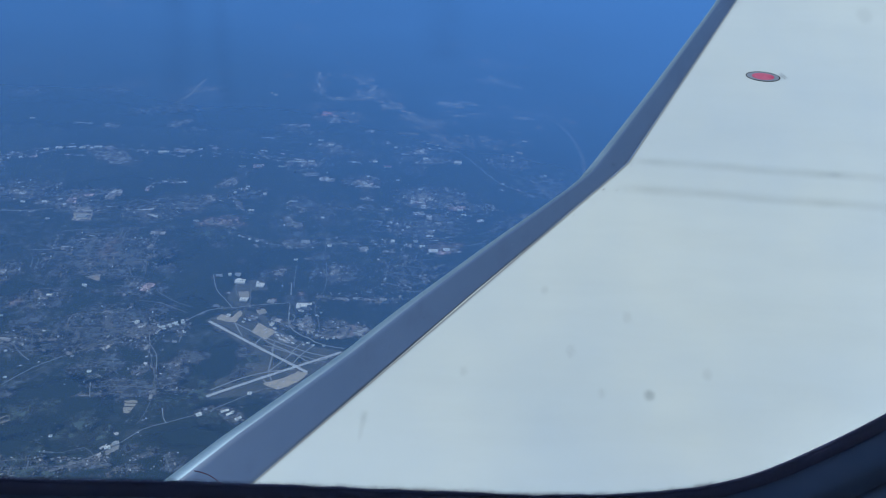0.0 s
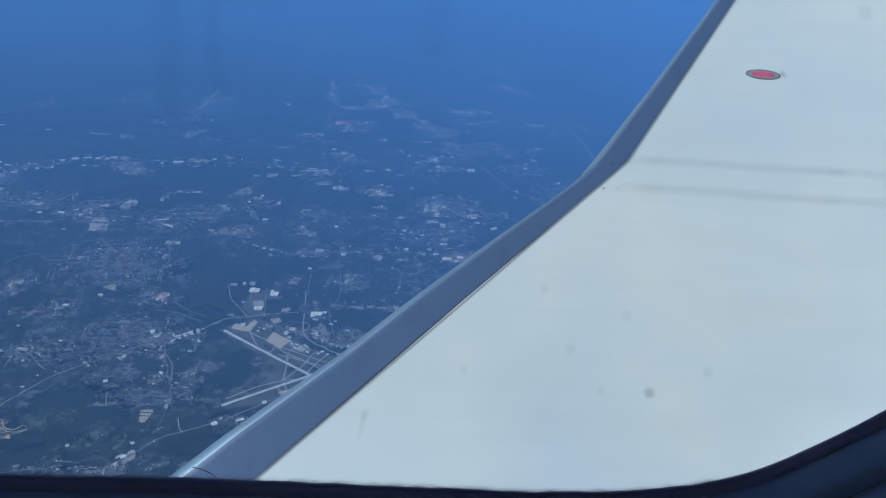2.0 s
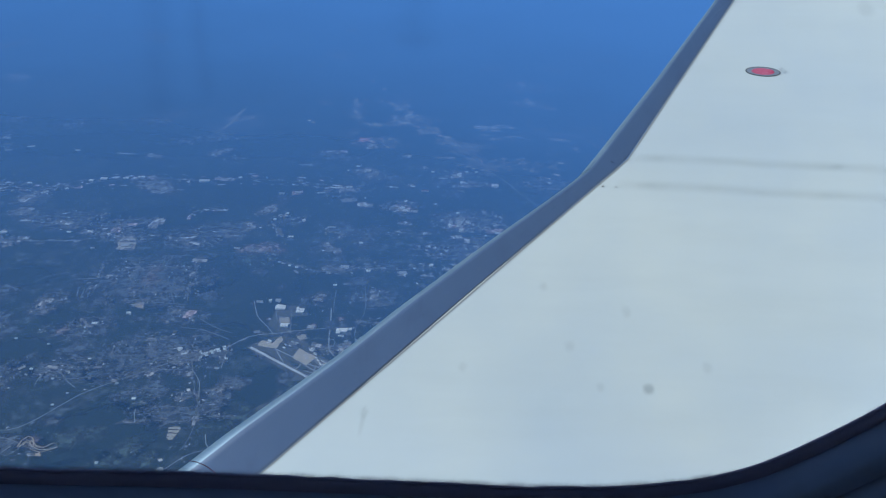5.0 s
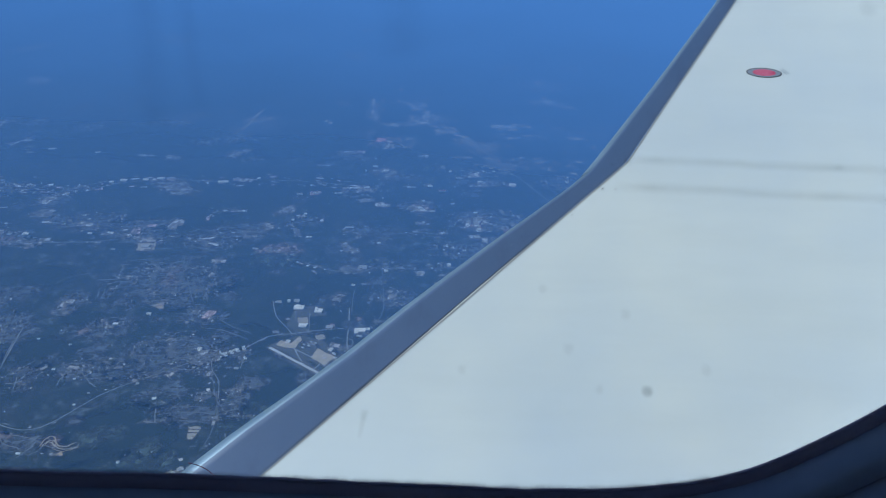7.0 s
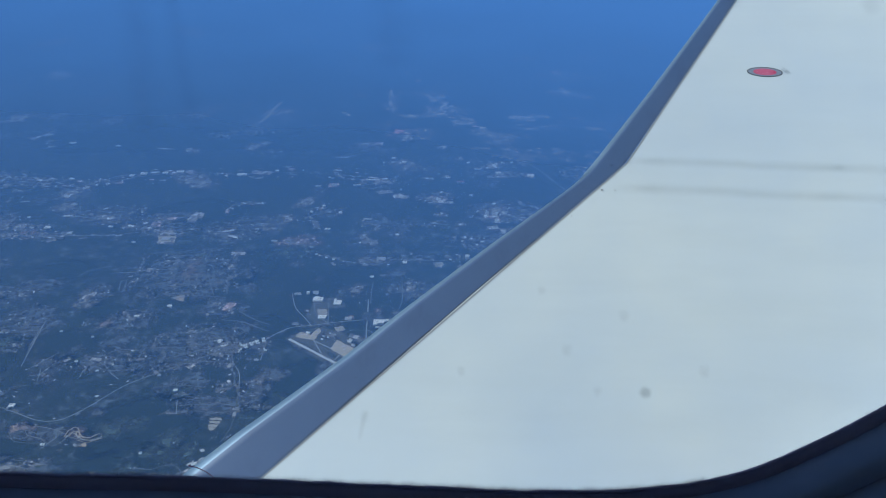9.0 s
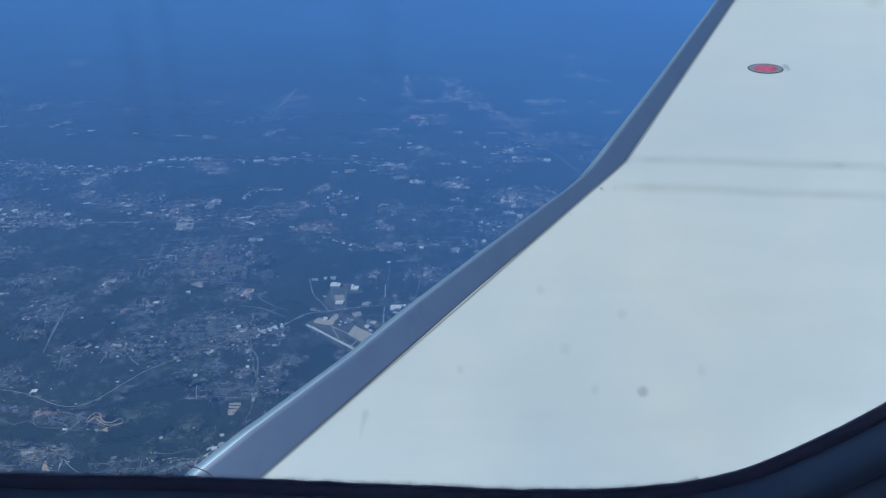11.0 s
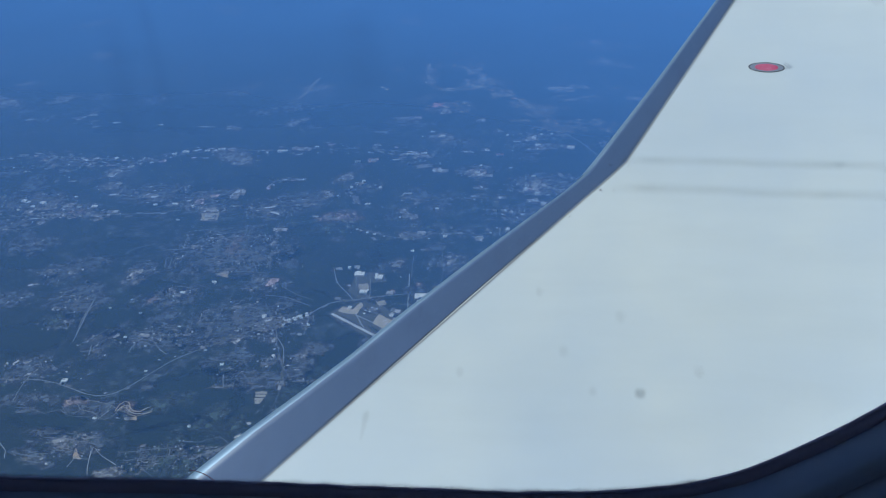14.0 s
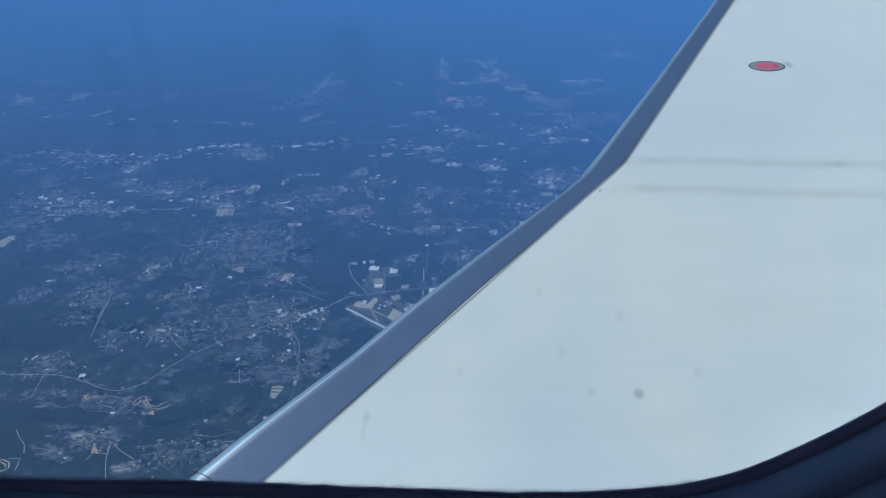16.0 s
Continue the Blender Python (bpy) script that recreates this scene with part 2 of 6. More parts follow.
def wing_paint():
    m = material("white_wing_paint", (0.78, 0.79, 0.78), 0.42)
    tone = mix(m, ramp(m, noise_node(m, 2.2, 3), (0.3, 0.0), (0.7, 1.0)), (0.545, 0.60, 0.655), (0.67, 0.685, 0.665))
    streak = ramp(m, noise_node(m, 9.0, 5, 0.65, stretch=(0.25, 1.6, 1)), (0.4, 0.0), (0.8, 0.2))
    base(m, mix(m, streak, tone, (0.44, 0.475, 0.49)))
    rough_from(m, ramp(m, noise_node(m, 14.0, 3), (0.3, 0.36), (0.7, 0.5)))
    return bump(m, noise_node(m, 5.0, 2), 0.08, 0.01)


def slat_metal():
    """Dull grey anodised metal under a thin glossy film, scuffed; reflected sky blue is put into its base colour."""
    m = material("grey_slat_metal_with_sky_blue", (0.07, 0.11, 0.22), 0.45, 0.0)
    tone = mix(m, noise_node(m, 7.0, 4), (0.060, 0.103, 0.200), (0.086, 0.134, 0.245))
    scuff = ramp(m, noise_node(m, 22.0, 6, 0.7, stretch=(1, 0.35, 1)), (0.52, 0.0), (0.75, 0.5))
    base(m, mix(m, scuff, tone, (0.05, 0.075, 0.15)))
    rough_from(m, ramp(m, noise_node(m, 30.0, 3), (0.3, 0.4), (0.7, 0.48)))
    b = m.node_tree.nodes["Principled BSDF"]
    b.inputs["Coat Weight"].default_value, b.inputs["Coat Roughness"].default_value, b.inputs["Coat IOR"].default_value = 0.8, 0.3, 1.7
    b.inputs["Specular IOR Level"].default_value = 0.2
    return m


def nose_metal():
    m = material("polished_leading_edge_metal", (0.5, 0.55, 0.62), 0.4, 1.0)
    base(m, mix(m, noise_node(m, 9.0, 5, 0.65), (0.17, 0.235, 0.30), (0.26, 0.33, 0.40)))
    return rough_from(m, ramp(m, noise_node(m, 24.0, 4), (0.3, 0.46), (0.7, 0.58)))


WING_PAINT, SLAT, NOSE = wing_paint(), slat_metal(), nose_metal()
SEAL_STRIP = material("pale_grey_sealant", (0.29, 0.31, 0.32), 0.6)
DARK_GAP = material("dark_joint", (0.03, 0.03, 0.035), 0.7)
JOINT_SHADE = material("joint_shadow_grey", (0.1, 0.105, 0.12), 0.7)
RED_MARK = mottled("red_placard_print", (0.52, 0.05, 0.13), (0.66, 0.2, 0.3), 60.0, 0.5)
GREY_MARK = material("blue_grey_placard", (0.22, 0.25, 0.31), 0.5)
PRINT = material("grey_small_print", (0.36, 0.39, 0.43), 0.5)
RUBBER = mottled("black_window_seal", (0.19, 0.18, 0.3), (0.22, 0.21, 0.34), 9.0, 0.75)
BEZEL = mottled("dark_blue_grey_window_bezel", (0.17, 0.22, 0.36), (0.2, 0.25, 0.4), 6.0, 0.5)
LINING = mottled("pale_grey_cabin_lining", (0.74, 0.73, 0.72), (0.8, 0.79, 0.77), 4.0, 0.6)
SKIN = mottled("white_fuselage_paint", (0.7, 0.71, 0.71), (0.76, 0.76, 0.75), 3.0, 0.4)
THREAD = material("dark_red_thread", (0.3, 0.045, 0.08), 0.8)


def haze_material():
    """A flat sheet painted as haze, denser blue the farther from its origin."""
    m = bpy.data.materials.new("painted_blue_haze")
    m.use_nodes = True
    n, l = m.node_tree.nodes, m.node_tree.links
    n.remove(n["Principled BSDF"])
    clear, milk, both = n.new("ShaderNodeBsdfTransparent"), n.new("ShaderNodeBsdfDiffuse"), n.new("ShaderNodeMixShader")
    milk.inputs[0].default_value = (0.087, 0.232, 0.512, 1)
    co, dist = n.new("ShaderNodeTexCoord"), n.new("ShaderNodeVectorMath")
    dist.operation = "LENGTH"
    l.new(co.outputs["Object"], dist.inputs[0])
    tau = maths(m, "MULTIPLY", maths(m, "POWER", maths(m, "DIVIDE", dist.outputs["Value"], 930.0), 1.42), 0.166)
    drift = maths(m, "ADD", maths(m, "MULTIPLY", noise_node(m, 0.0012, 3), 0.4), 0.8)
    # thicker towards the east, standing in for the window glare beside the wing
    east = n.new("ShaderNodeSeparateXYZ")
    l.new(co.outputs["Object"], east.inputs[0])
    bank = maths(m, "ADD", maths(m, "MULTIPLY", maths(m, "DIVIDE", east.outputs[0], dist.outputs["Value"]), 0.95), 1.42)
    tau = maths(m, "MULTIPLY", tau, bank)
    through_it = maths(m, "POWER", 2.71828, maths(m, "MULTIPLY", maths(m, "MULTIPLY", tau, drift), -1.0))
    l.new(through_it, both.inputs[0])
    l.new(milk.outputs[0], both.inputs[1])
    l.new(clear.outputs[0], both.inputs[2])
    l.new(both.outputs[0], n["Material Output"].inputs[0])
    return m


HAZE = haze_material()


# ---- builders ----
def link(name, verts, faces, mats, parent=None, label="", smooth=False):
    me = bpy.data.meshes.new(name)
    me.from_pydata([tuple(v) for v in verts], [], faces)
    for mt in mats if isinstance(mats, (list, tuple)) else [mats]:
        me.materials.append(mt)
    if smooth:
        me.polygons.foreach_set("use_smooth", [True] * len(me.polygons))
    me.update()
    ob = new(name, me)
    if parent:
        ob.parent = parent
    if label:
        ob["label"] = label
    return ob


def empty(name, m=None):
    ob = new(name)
    ob.empty_display_size = 0.1
    if m:
        ob.matrix_world = m
    return ob


def smooth_line(pts, step):
    """Points along a Catmull-Rom line through pts, about step apart."""
    p = [Vector(q) for q in pts]
    p = [2 * p[0] - p[1]] + p + [2 * p[-1] - p[-2]]
    out = []
    for a, b, c, d in zip(p, p[1:], p[2:], p[3:]):
        k = max(1, int((c - b).length / step))
        for i in range(k):
            t = i / k
            out.append(0.5 * (2 * b + (c - a) * t + (2 * a - 5 * b + 4 * c - d) * t * t + (3 * b - a - 3 * c + d) * t ** 3))
    return out + [p[-2]]


def strip(line, width, z):
    verts, faces = [], []
    for i, q in enumerate(line):
        d = (line[min(i + 1, len(line) - 1)] - line[max(i - 1, 0)])
        d = Vector((-d.y, d.x)).normalized() * width / 2
        verts += [(q.x + d.x, q.y + d.y, z), (q.x - d.x, q.y - d.y, z)]
        if i:
            faces.append((2 * i - 2, 2 * i - 1, 2 * i + 1, 2 * i))
    return verts, faces


def road(label, width, *pts, mat=None, lift=0.45, name="road", houses=0, reach=14):
    line = smooth_line(pts, 12)
    width *= 1.0 if name in ("runway", "taxiway", "street", "lane") else 0.42 if pts[0][1] < 1900 else 0.36
    v, f = strip(line, width, GROUND + lift)
    ob = tagged(link(name, v, f, mat or ROAD), label, "road", kind="structure")
    if name == "runway":
        for side in (-0.44, -0.02, 0.44):
            shifted = [q + Vector((-(line[-1] - line[0]).y, (line[-1] - line[0]).x)).normalized() * side * width for q in line]
            v, f = strip(shifted, 0.5, GROUND + lift + 0.05)
            link("painted_line", v, f, PAINT_LINE, ob, "white painted runway line")
    knots = [random.choice(line) for _ in range(max(1, houses // 9))]
    for _ in range(houses):
        q = random.choice(knots)
        VILLAS.append((q.x + random.gauss(0, reach), q.y + random.gauss(0, reach), random.uniform(0, 180), random.uniform(0.6, 1.4)))
    for _ in range(houses // 4):
        i = random.randrange(len(line) - 1)
        q, d = line[i], (line[i + 1] - line[i]).normalized()
        far = q.y / 1500
        off = random.gauss(0, 0.45 * reach) * far
        ROADSIDE.append(((q.x - d.y * off, q.y + d.x * off), random.uniform(6, 20) * far, random.uniform(4, 10) * far, math.degrees(math.atan2(d.y, d.x))))
    return ob


LAYER = [0]
LANDS = []
ROADSIDE = []          # plots strung along the main roads


def covered(x, y):
    return sum(((x - u) / p) ** 2 + ((y - v) / p) ** 2 < 1 for u, v, p in LANDS)


def loose_land(at, rx, ry, turn, mat, spare=True):
    """A drift of open ground whose edge breaks up into the woods round it."""
    big = 1.35 * max(rx, ry)
    if spare and max(covered(at[0] + big * a, at[1] + big * b) for a, b in ((0, 0), (0.6, 0), (-0.6, 0), (0, 0.6), (0, -0.6), (0.95, 0), (-0.95, 0))) > 2:
        return None
    LANDS.append((at[0], at[1], big))
    LAYER[0] += 1
    k = 24
    v = [(math.cos(2 * math.pi * i / k), math.sin(2 * math.pi * i / k), 0) for i in range(k)]
    ob = link("housing_land", v, [tuple(range(k))], mat)
    ob.matrix_world = pose(at[0], at[1], GROUND + 0.02 + 0.001 * LAYER[0], 0, 0, turn) @ Matrix.Diagonal((rx * 1.35, ry * 1.35, 1, 1))
    return tagged(ob, "mixed lawns and bare lots between houses", "land", kind="structure")


def patch(name, label, mat, at, rx, ry, turn=0, rough=0.25):
    ob = loose_land(at, rx, ry, turn, FEATHERED[mat.name], False)
    ob.name = name
    return tagged(ob, label, "field")


def forest(at, rx, ry, turn=0):
    ob = loose_land(at, rx / 1.35 * 1.2, ry / 1.35 * 1.2, turn, FOREST, False)
    LANDS.pop()
    ob.name = "woodland"
    return tagged(ob, "dense dark woodland without houses", "woods")


def area(name, label, mat, *pts, lift=0.0, category="field"):
    LAYER[0] += 1
    z = GROUND + 0.02 + lift + 0.001 * LAYER[0]
    rnd = random.Random(LAYER[0])
    full = []
    for a, b in zip(pts, pts[1:] + pts[:1]):
        for i in range(4):
            t = i / 4
            full.append((a[0] + (b[0] - a[0]) * t + rnd.uniform(-1.2, 1.2), a[1] + (b[1] - a[1]) * t + rnd.uniform(-1.2, 1.2), z))
    return tagged(link(name, full, [tuple(range(len(full)))], mat), label, category, kind="structure")


VILLAS = []


def clearing(at, w, d, mat, turn=0.0, label="pale bare clearing in woods"):
    """A small bare or built-up plot: a skewed four-sided piece of land with notched edges."""
    LAYER[0] += 1
    rnd = random.Random(int(at[0] * 3 + at[1]))
    c, sn = math.cos(radians(turn + rnd.uniform(-14, 14))), math.sin(radians(turn + rnd.uniform(-14, 14)))
    corners = [(p * w / 2 * rnd.uniform(0.6, 1.1), q * d / 2 * rnd.uniform(0.6, 1.1)) for p, q in ((-1, -1), (1, -1), (1, 1), (-1, 1))]
    v = []
    for (x0, y0), (x1, y1) in zip(corners, corners[1:] + corners[:1]):
        for t in (0.0, rnd.uniform(0.25, 0.45), rnd.uniform(0.55, 0.8)):
            x, y = x0 + (x1 - x0) * t, y0 + (y1 - y0) * t
            if t:
                k = rnd.choice((1.0, 1.0, 0.8, 0.62, 1.1))
                x, y = x * k, y * k
            v.append((at[0] + x * c - y * sn, at[1] + x * sn + y * c, GROUND + 0.12 + 0.001 * LAYER[0]))
    return tagged(link("clearing", v, [tuple(range(len(v)))], mat), label, "field", kind="structure")


def suburb(at, rx, ry, n, turn=0, land=True, streets=3, loose=0.25):
    """Houses along winding streets within an oval, on broken open ground."""
    rnd = random.Random(int(at[0] * 7 + at[1]))
    loose_land(at, rx, ry, turn + rnd.uniform(-15, 15), LAND_DENSE if land else LAND_THIN)
    c, s = math.cos(radians(turn)), math.sin(radians(turn))

    def put(x, y):
        return at[0] + x * c - y * s, at[1] + x * s + y * c
    lines = []
    if streets:
        count = max(streets, min(7, int(ry / 12)))
        for i in range(count):
            y = ry * (2 * (i + rnd.uniform(0.2, 0.8)) / count - 1) * 0.95
            half = rx * math.sqrt(max(0.08, 1 - (y / ry) ** 2))
            a, b = -half * rnd.uniform(0.3, 1.1), half * rnd.uniform(0.3, 1.1)
            bow = rnd.uniform(-0.25, 0.25) * ry
            lines.append([put(a + (b - a) * q, y + bow * 4 * q * (1 - q) + rnd.uniform(-0.06, 0.06) * ry) for q in (0, 0.25, 0.5, 0.75, 1)])
        for i in range(max(1, int(rx / 24)) if streets > 1 else 0):
            x = rx * rnd.uniform(-0.85, 0.85)
            y0 = ry * rnd.uniform(-0.8, 0.3)
            lines.append([put(x + rnd.uniform(-0.08, 0.08) * rx, min(ry, y0 + ry * q)) for q in (0, 0.2, 0.45, 0.7)])
    for pts in lines:
        road("narrow pale residential street through housing", rnd.uniform(1.2, 1.9), *pts, mat=STREET, name="street", lift=0.6 + rnd.random() * 0.1)
    for _ in range(int(n * 1.7)):
        if lines and rnd.random() > loose:
            pts = rnd.choice(lines)
            i = rnd.randrange(len(pts) - 1)
            a, b = Vector(pts[i]), Vector(pts[i + 1])
            d = (b - a).normalized()
            p = a.lerp(b, rnd.random()) + Vector((-d.y, d.x)) * rnd.choice((-3.2, 3.2)) * rnd.uniform(0.8, 1.3)
            VILLAS.append((p.x, p.y, math.degrees(math.atan2(d.y, d.x)) + rnd.uniform(-10, 10), rnd.uniform(0.35, 1.1)))
        else:
            a, r = rnd.uniform(0, 6.283), math.sqrt(rnd.random()) * 1.1
            X, Y = put(rx * r * math.cos(a), ry * r * math.sin(a))
            VILLAS.append((X, Y, turn + rnd.choice((0, 90)) + rnd.uniform(-12, 12), rnd.uniform(0.55, 1.5) * (2.4 if rnd.random() < 0.14 else 1)))


def building(label, at, w, d, h, turn=0, roof=None, units=2, kind="warehouse"):
    """A flat-roofed building: walls, a roof with a raised edge, doors and roof units."""
    far = at[1]
    k = 1.0 if far < 1150 else 0.68 if far < 1700 else 0.74 if far < 2000 else 0.56 if far < 2600 else 0.8
    w, d, h = w * k, d * k, h * 0.55
    top = empty(kind, pose(at[0], at[1], GROUND, 0, 0, turn))
    groups = {"hangar": "hangars beside the runways", "store": "stores beside the main roads", "shed": "sheds in villages", "warehouse": "flat-roofed warehouses"}
    tagged(top, label, "building", groups.get(kind, ""))
    x, y = w / 2, d / 2
    wv = [(-x, -y, 0), (x, -y, 0), (x, y, 0), (-x, y, 0), (-x, -y, h), (x, -y, h), (x, y, h), (-x, y, h)]
    link("wall", wv, [(0, 1, 5, 4), (1, 2, 6, 5), (2, 3, 7, 6), (3, 0, 4, 7)], WALL, top)
    e = 0.3
    rv = []
    for X, Y, Z in ((x + e, y + e, h - 0.2), (x + e, y + e, h + 0.5), (x - e, y - e, h + 0.5), (x - e, y - e, h + 0.15)):
        rv += [(-X, -Y, Z), (X, -Y, Z), (X, Y, Z), (-X, Y, Z)]
    rf = [(4 * k + i, 4 * k + (i + 1) % 4, 4 * k + 4 + (i + 1) % 4, 4 * k + 4 + i) for k in range(3) for i in range(4)] + [(12, 13, 14, 15)]
    link("roof", rv, rf, roof or WHITE_ROOF, top)
    rnd = random.Random(int(w * 31 + d * 7 + at[0]))
    top.rotation_euler.z += radians(rnd.uniform(-7, 7))
    if w > 7:
        ax, aw, ad, ah, side = rnd.uniform(-0.5, 0.5) * w, w * rnd.uniform(0.25, 0.6), d * rnd.uniform(0.25, 0.6), h * rnd.uniform(0.6, 0.9), rnd.choice((-1, 1))
        ay = side * (d / 2 + ad / 2)
        av = [(ax + p * aw / 2, ay + q * ad / 2 + (side * 0.01), z) for z in (0, ah) for p, q in ((-1, -1), (1, -1), (1, 1), (-1, 1))]
        annex = link("annex", av, [(0, 1, 5, 4), (1, 2, 6, 5), (2, 3, 7, 6), (3, 0, 4, 7)], WALL, top, "lower wing beside the main hall")
        link("annex_roof", [(p[0], p[1], ah + 0.05) for p in av[4:]] + [(p[0], p[1], ah - 0.15) for p in av[4:]], [(0, 1, 2, 3), (0, 4, 5, 1), (1, 5, 6, 2), (2, 6, 7, 3), (3, 7, 4, 0)], rnd.choice((roof or WHITE_ROOF, GREY_ROOF)), annex)
    for _ in range(units):
        ux, uy, us = rnd.uniform(-0.7, 0.7) * x, rnd.uniform(-0.6, 0.6) * y, rnd.uniform(0.6, 1.1)
        uv = [(ux + a * us, uy + b * us, h + c) for c in (0.16, 1.2) for a, b in ((-1, -1), (1, -1), (1, 1), (-1, 1))]
        link("roof_unit", uv, [(0, 1, 5, 4), (1, 2, 6, 5), (2, 3, 7, 6), (3, 0, 4, 7), (4, 5, 6, 7)], GREY_ROOF, top)
    k = max(1, min(4, int(w / 6)))
    for i in range(k):
        dx = -x + (i + 0.5) * w / k
        dv = [(dx - 0.6, -y - 0.06, 0.02), (dx + 0.6, -y - 0.06, 0.02), (dx + 0.6, -y - 0.06, h * 0.6), (dx - 0.6, -y - 0.06, h * 0.6)]
        link("door", dv + [(p[0], p[1] + 0.05, p[2]) for p in dv], [(0, 1, 2, 3), (0, 4, 5, 1), (1, 5, 6, 2), (2, 6, 7, 3), (3, 7, 4, 0)], GREY_ROOF, top)
    return top


def airliner(at, turn, size):
    """A parked airliner: a rounded body, two swept wings, tailplane and fin."""
    top = empty("airliner", pose(at[0], at[1], GROUND + 0.8, 0, 0, turn) @ Matrix.Diagonal((size, size, size, 1)))
    tagged(top, "small white airliner parked on the apron", "aircraft", "airliners parked at the airport")
    v, f = [], []
    rows = ((-1.0, 0.02), (-0.92, 0.06), (-0.75, 0.1), (0.5, 0.1), (0.85, 0.06), (1.0, 0.02))
    for x, r in rows:
        v += [(x, r * math.cos(a), r * math.sin(a) + 0.12) for a in (math.pi * i / 4 for i in range(8))]
    f = [(8 * k + i, 8 * k + (i + 1) % 8, 8 * k + 8 + (i + 1) % 8, 8 * k + 8 + i) for k in range(5) for i in range(8)] + [tuple(range(7, -1, -1)), tuple(range(40, 48))]
    link("fuselage", v, f, WHITE_ROOF, top, smooth=True)
    for name, x, span, chord, z in (("wing", -0.1, 0.95, 0.32, 0.1), ("tailplane", 0.82, 0.36, 0.16, 0.16)):
        for s in (-1, 1):
            p = [(x - chord / 2, 0.05 * s, z), (x + chord / 2, 0.05 * s, z), (x + chord * 1.1, span * s, z + 0.05), (x + chord * 0.75, span * s, z + 0.05)]
            link(name, p + [(a, b, c - 0.03) for a, b, c in p], [(0, 1, 2, 3), (7, 6, 5, 4), (0, 4, 5, 1), (1, 5, 6, 2), (2, 6, 7, 3), (3, 7, 4, 0)], GREY_ROOF, top)
    p = [(0.68, 0.012, 0.2), (0.95, 0.012, 0.2), (1.05, 0.012, 0.5), (0.92, 0.012, 0.5)]
    link("fin", p + [(a, -b, c) for a, b, c in p], [(0, 1, 2, 3), (7, 6, 5, 4), (0, 4, 5, 1), (1, 5, 6, 2), (2, 6, 7, 3), (3, 7, 4, 0)], WHITE_ROOF, top)
    return top


# ---- ground and haze ----
def sheet(name, z, mat, half=9000.0, k=24):
    v = [(-half + 2 * half * i / k, -half + 2 * half * j / k, 0) for j in range(k + 1) for i in range(k + 1)]
    f = [(j * (k + 1) + i, j * (k + 1) + i + 1, (j + 1) * (k + 1) + i + 1, (j + 1) * (k + 1) + i) for j in range(k) for i in range(k)]
    ob = link(name, v, f, mat)
    ob.location.z = z
    return ob


tagged(sheet("ground", GROUND, WOODS), "dark wooded lowland with scattered clearings, seen from the air", "land", kind="structure")
tagged(sheet("backdrop", GROUND + 40, HAZE), "flat blue sheet painted as distance haze over the land", "haze", kind="structure")

# ---- dense woods ----
forest((-249, 1198), 85, 70)
forest((-501, 1073), 110, 80)
forest((-485, 995), 60, 40)
forest((-184, 1062), 90, 40)
forest((-273, 1017), 60, 26)
forest((-343, 1355), 60, 60)
forest((-187, 1553), 70, 60)
forest((-420, 1601), 60, 80)
forest((-588, 1875), 120, 70)
forest((-331, 2332), 260, 110)
forest((-859, 2336), 400, 120)
forest((225, 2284), 140, 50)
forest((-495, 1095), 80, 70)
forest((-521, 988), 60, 26)
forest((-704, 1032), 70, 22)
forest((-707, 1316), 60, 50)
forest((-853, 1256), 90, 60)
forest((-807, 1581), 70, 50)
forest((-979, 1530), 60, 40)
forest((-661, 1422), 60, 30)
# ---- the airport ----
area("airfield", "dry mown airfield grass beside the runways", AIRFIELD, (-307, 1326), (-288, 1345), (-253, 1366), (-206, 1352), (-176, 1310), (-137, 1272), (-99, 1250), (-51, 1240), (-84, 1194), (-130, 1133), (-197, 1120), (-255, 1104), (-284, 1125), (-255, 1158), (-221, 1179), (-214, 1208), (-230, 1256))
road("long pale concrete runway with white edges", 5.4, (-299, 1325), (-205, 1250), (-112, 1178), mat=RUNWAY, name="runway", lift=0.7)
road("long pale concrete runway crossing another", 5.4, (-266, 1112), (-166, 1173), (-58, 1236), mat=RUNWAY, name="runway", lift=0.74)
road("taxiway beside the runway", 2.5, (-263, 1128), (-218, 1160), (-176, 1178), (-133, 1186), mat=TAXIWAY, name="taxiway", lift=0.55)
road("taxiway beside the runway", 2.5, (-254, 1321), (-209, 1287), (-185, 1261), (-143, 1233), (-111, 1205), mat=TAXIWAY, name="taxiway", lift=0.55)
road("taxiway link between runways", 2.2, (-177, 1177), (-175, 1217), (-176, 1255), mat=TAXIWAY, name="taxiway", lift=0.58)
road("taxiway link between runways", 2.2, (-177, 1177), (-155, 1210), (-139, 1234), mat=TAXIWAY, name="taxiway", lift=0.6)
road("taxiway link between runways", 2.2, (-138, 1202), (-126, 1227), (-105, 1257), mat=TAXIWAY, name="taxiway", lift=0.62)
road("taxiway link between runways", 2.2, (-254, 1324), (-244, 1301), (-233, 1278), mat=TAXIWAY, name="taxiway", lift=0.64)
road("taxiway link between runways", 2.2, (-201, 1274), (-206, 1263), (-212, 1255), mat=TAXIWAY, name="taxiway", lift=0.64)
road("taxiway beside hangars", 2.5, (-193, 1276), (-155, 1255), (-112, 1233), (-71, 1220), mat=TAXIWAY, name="taxiway", lift=0.66)
road("taxiway beside hangars", 2.2, (-194, 1254), (-153, 1236), (-116, 1220), (-85, 1208), mat=TAXIWAY, name="taxiway", lift=0.66)
road("taxiway beside hangars", 2.2, (-178, 1238), (-174, 1268), (-168, 1265), mat=TAXIWAY, name="taxiway", lift=0.66)
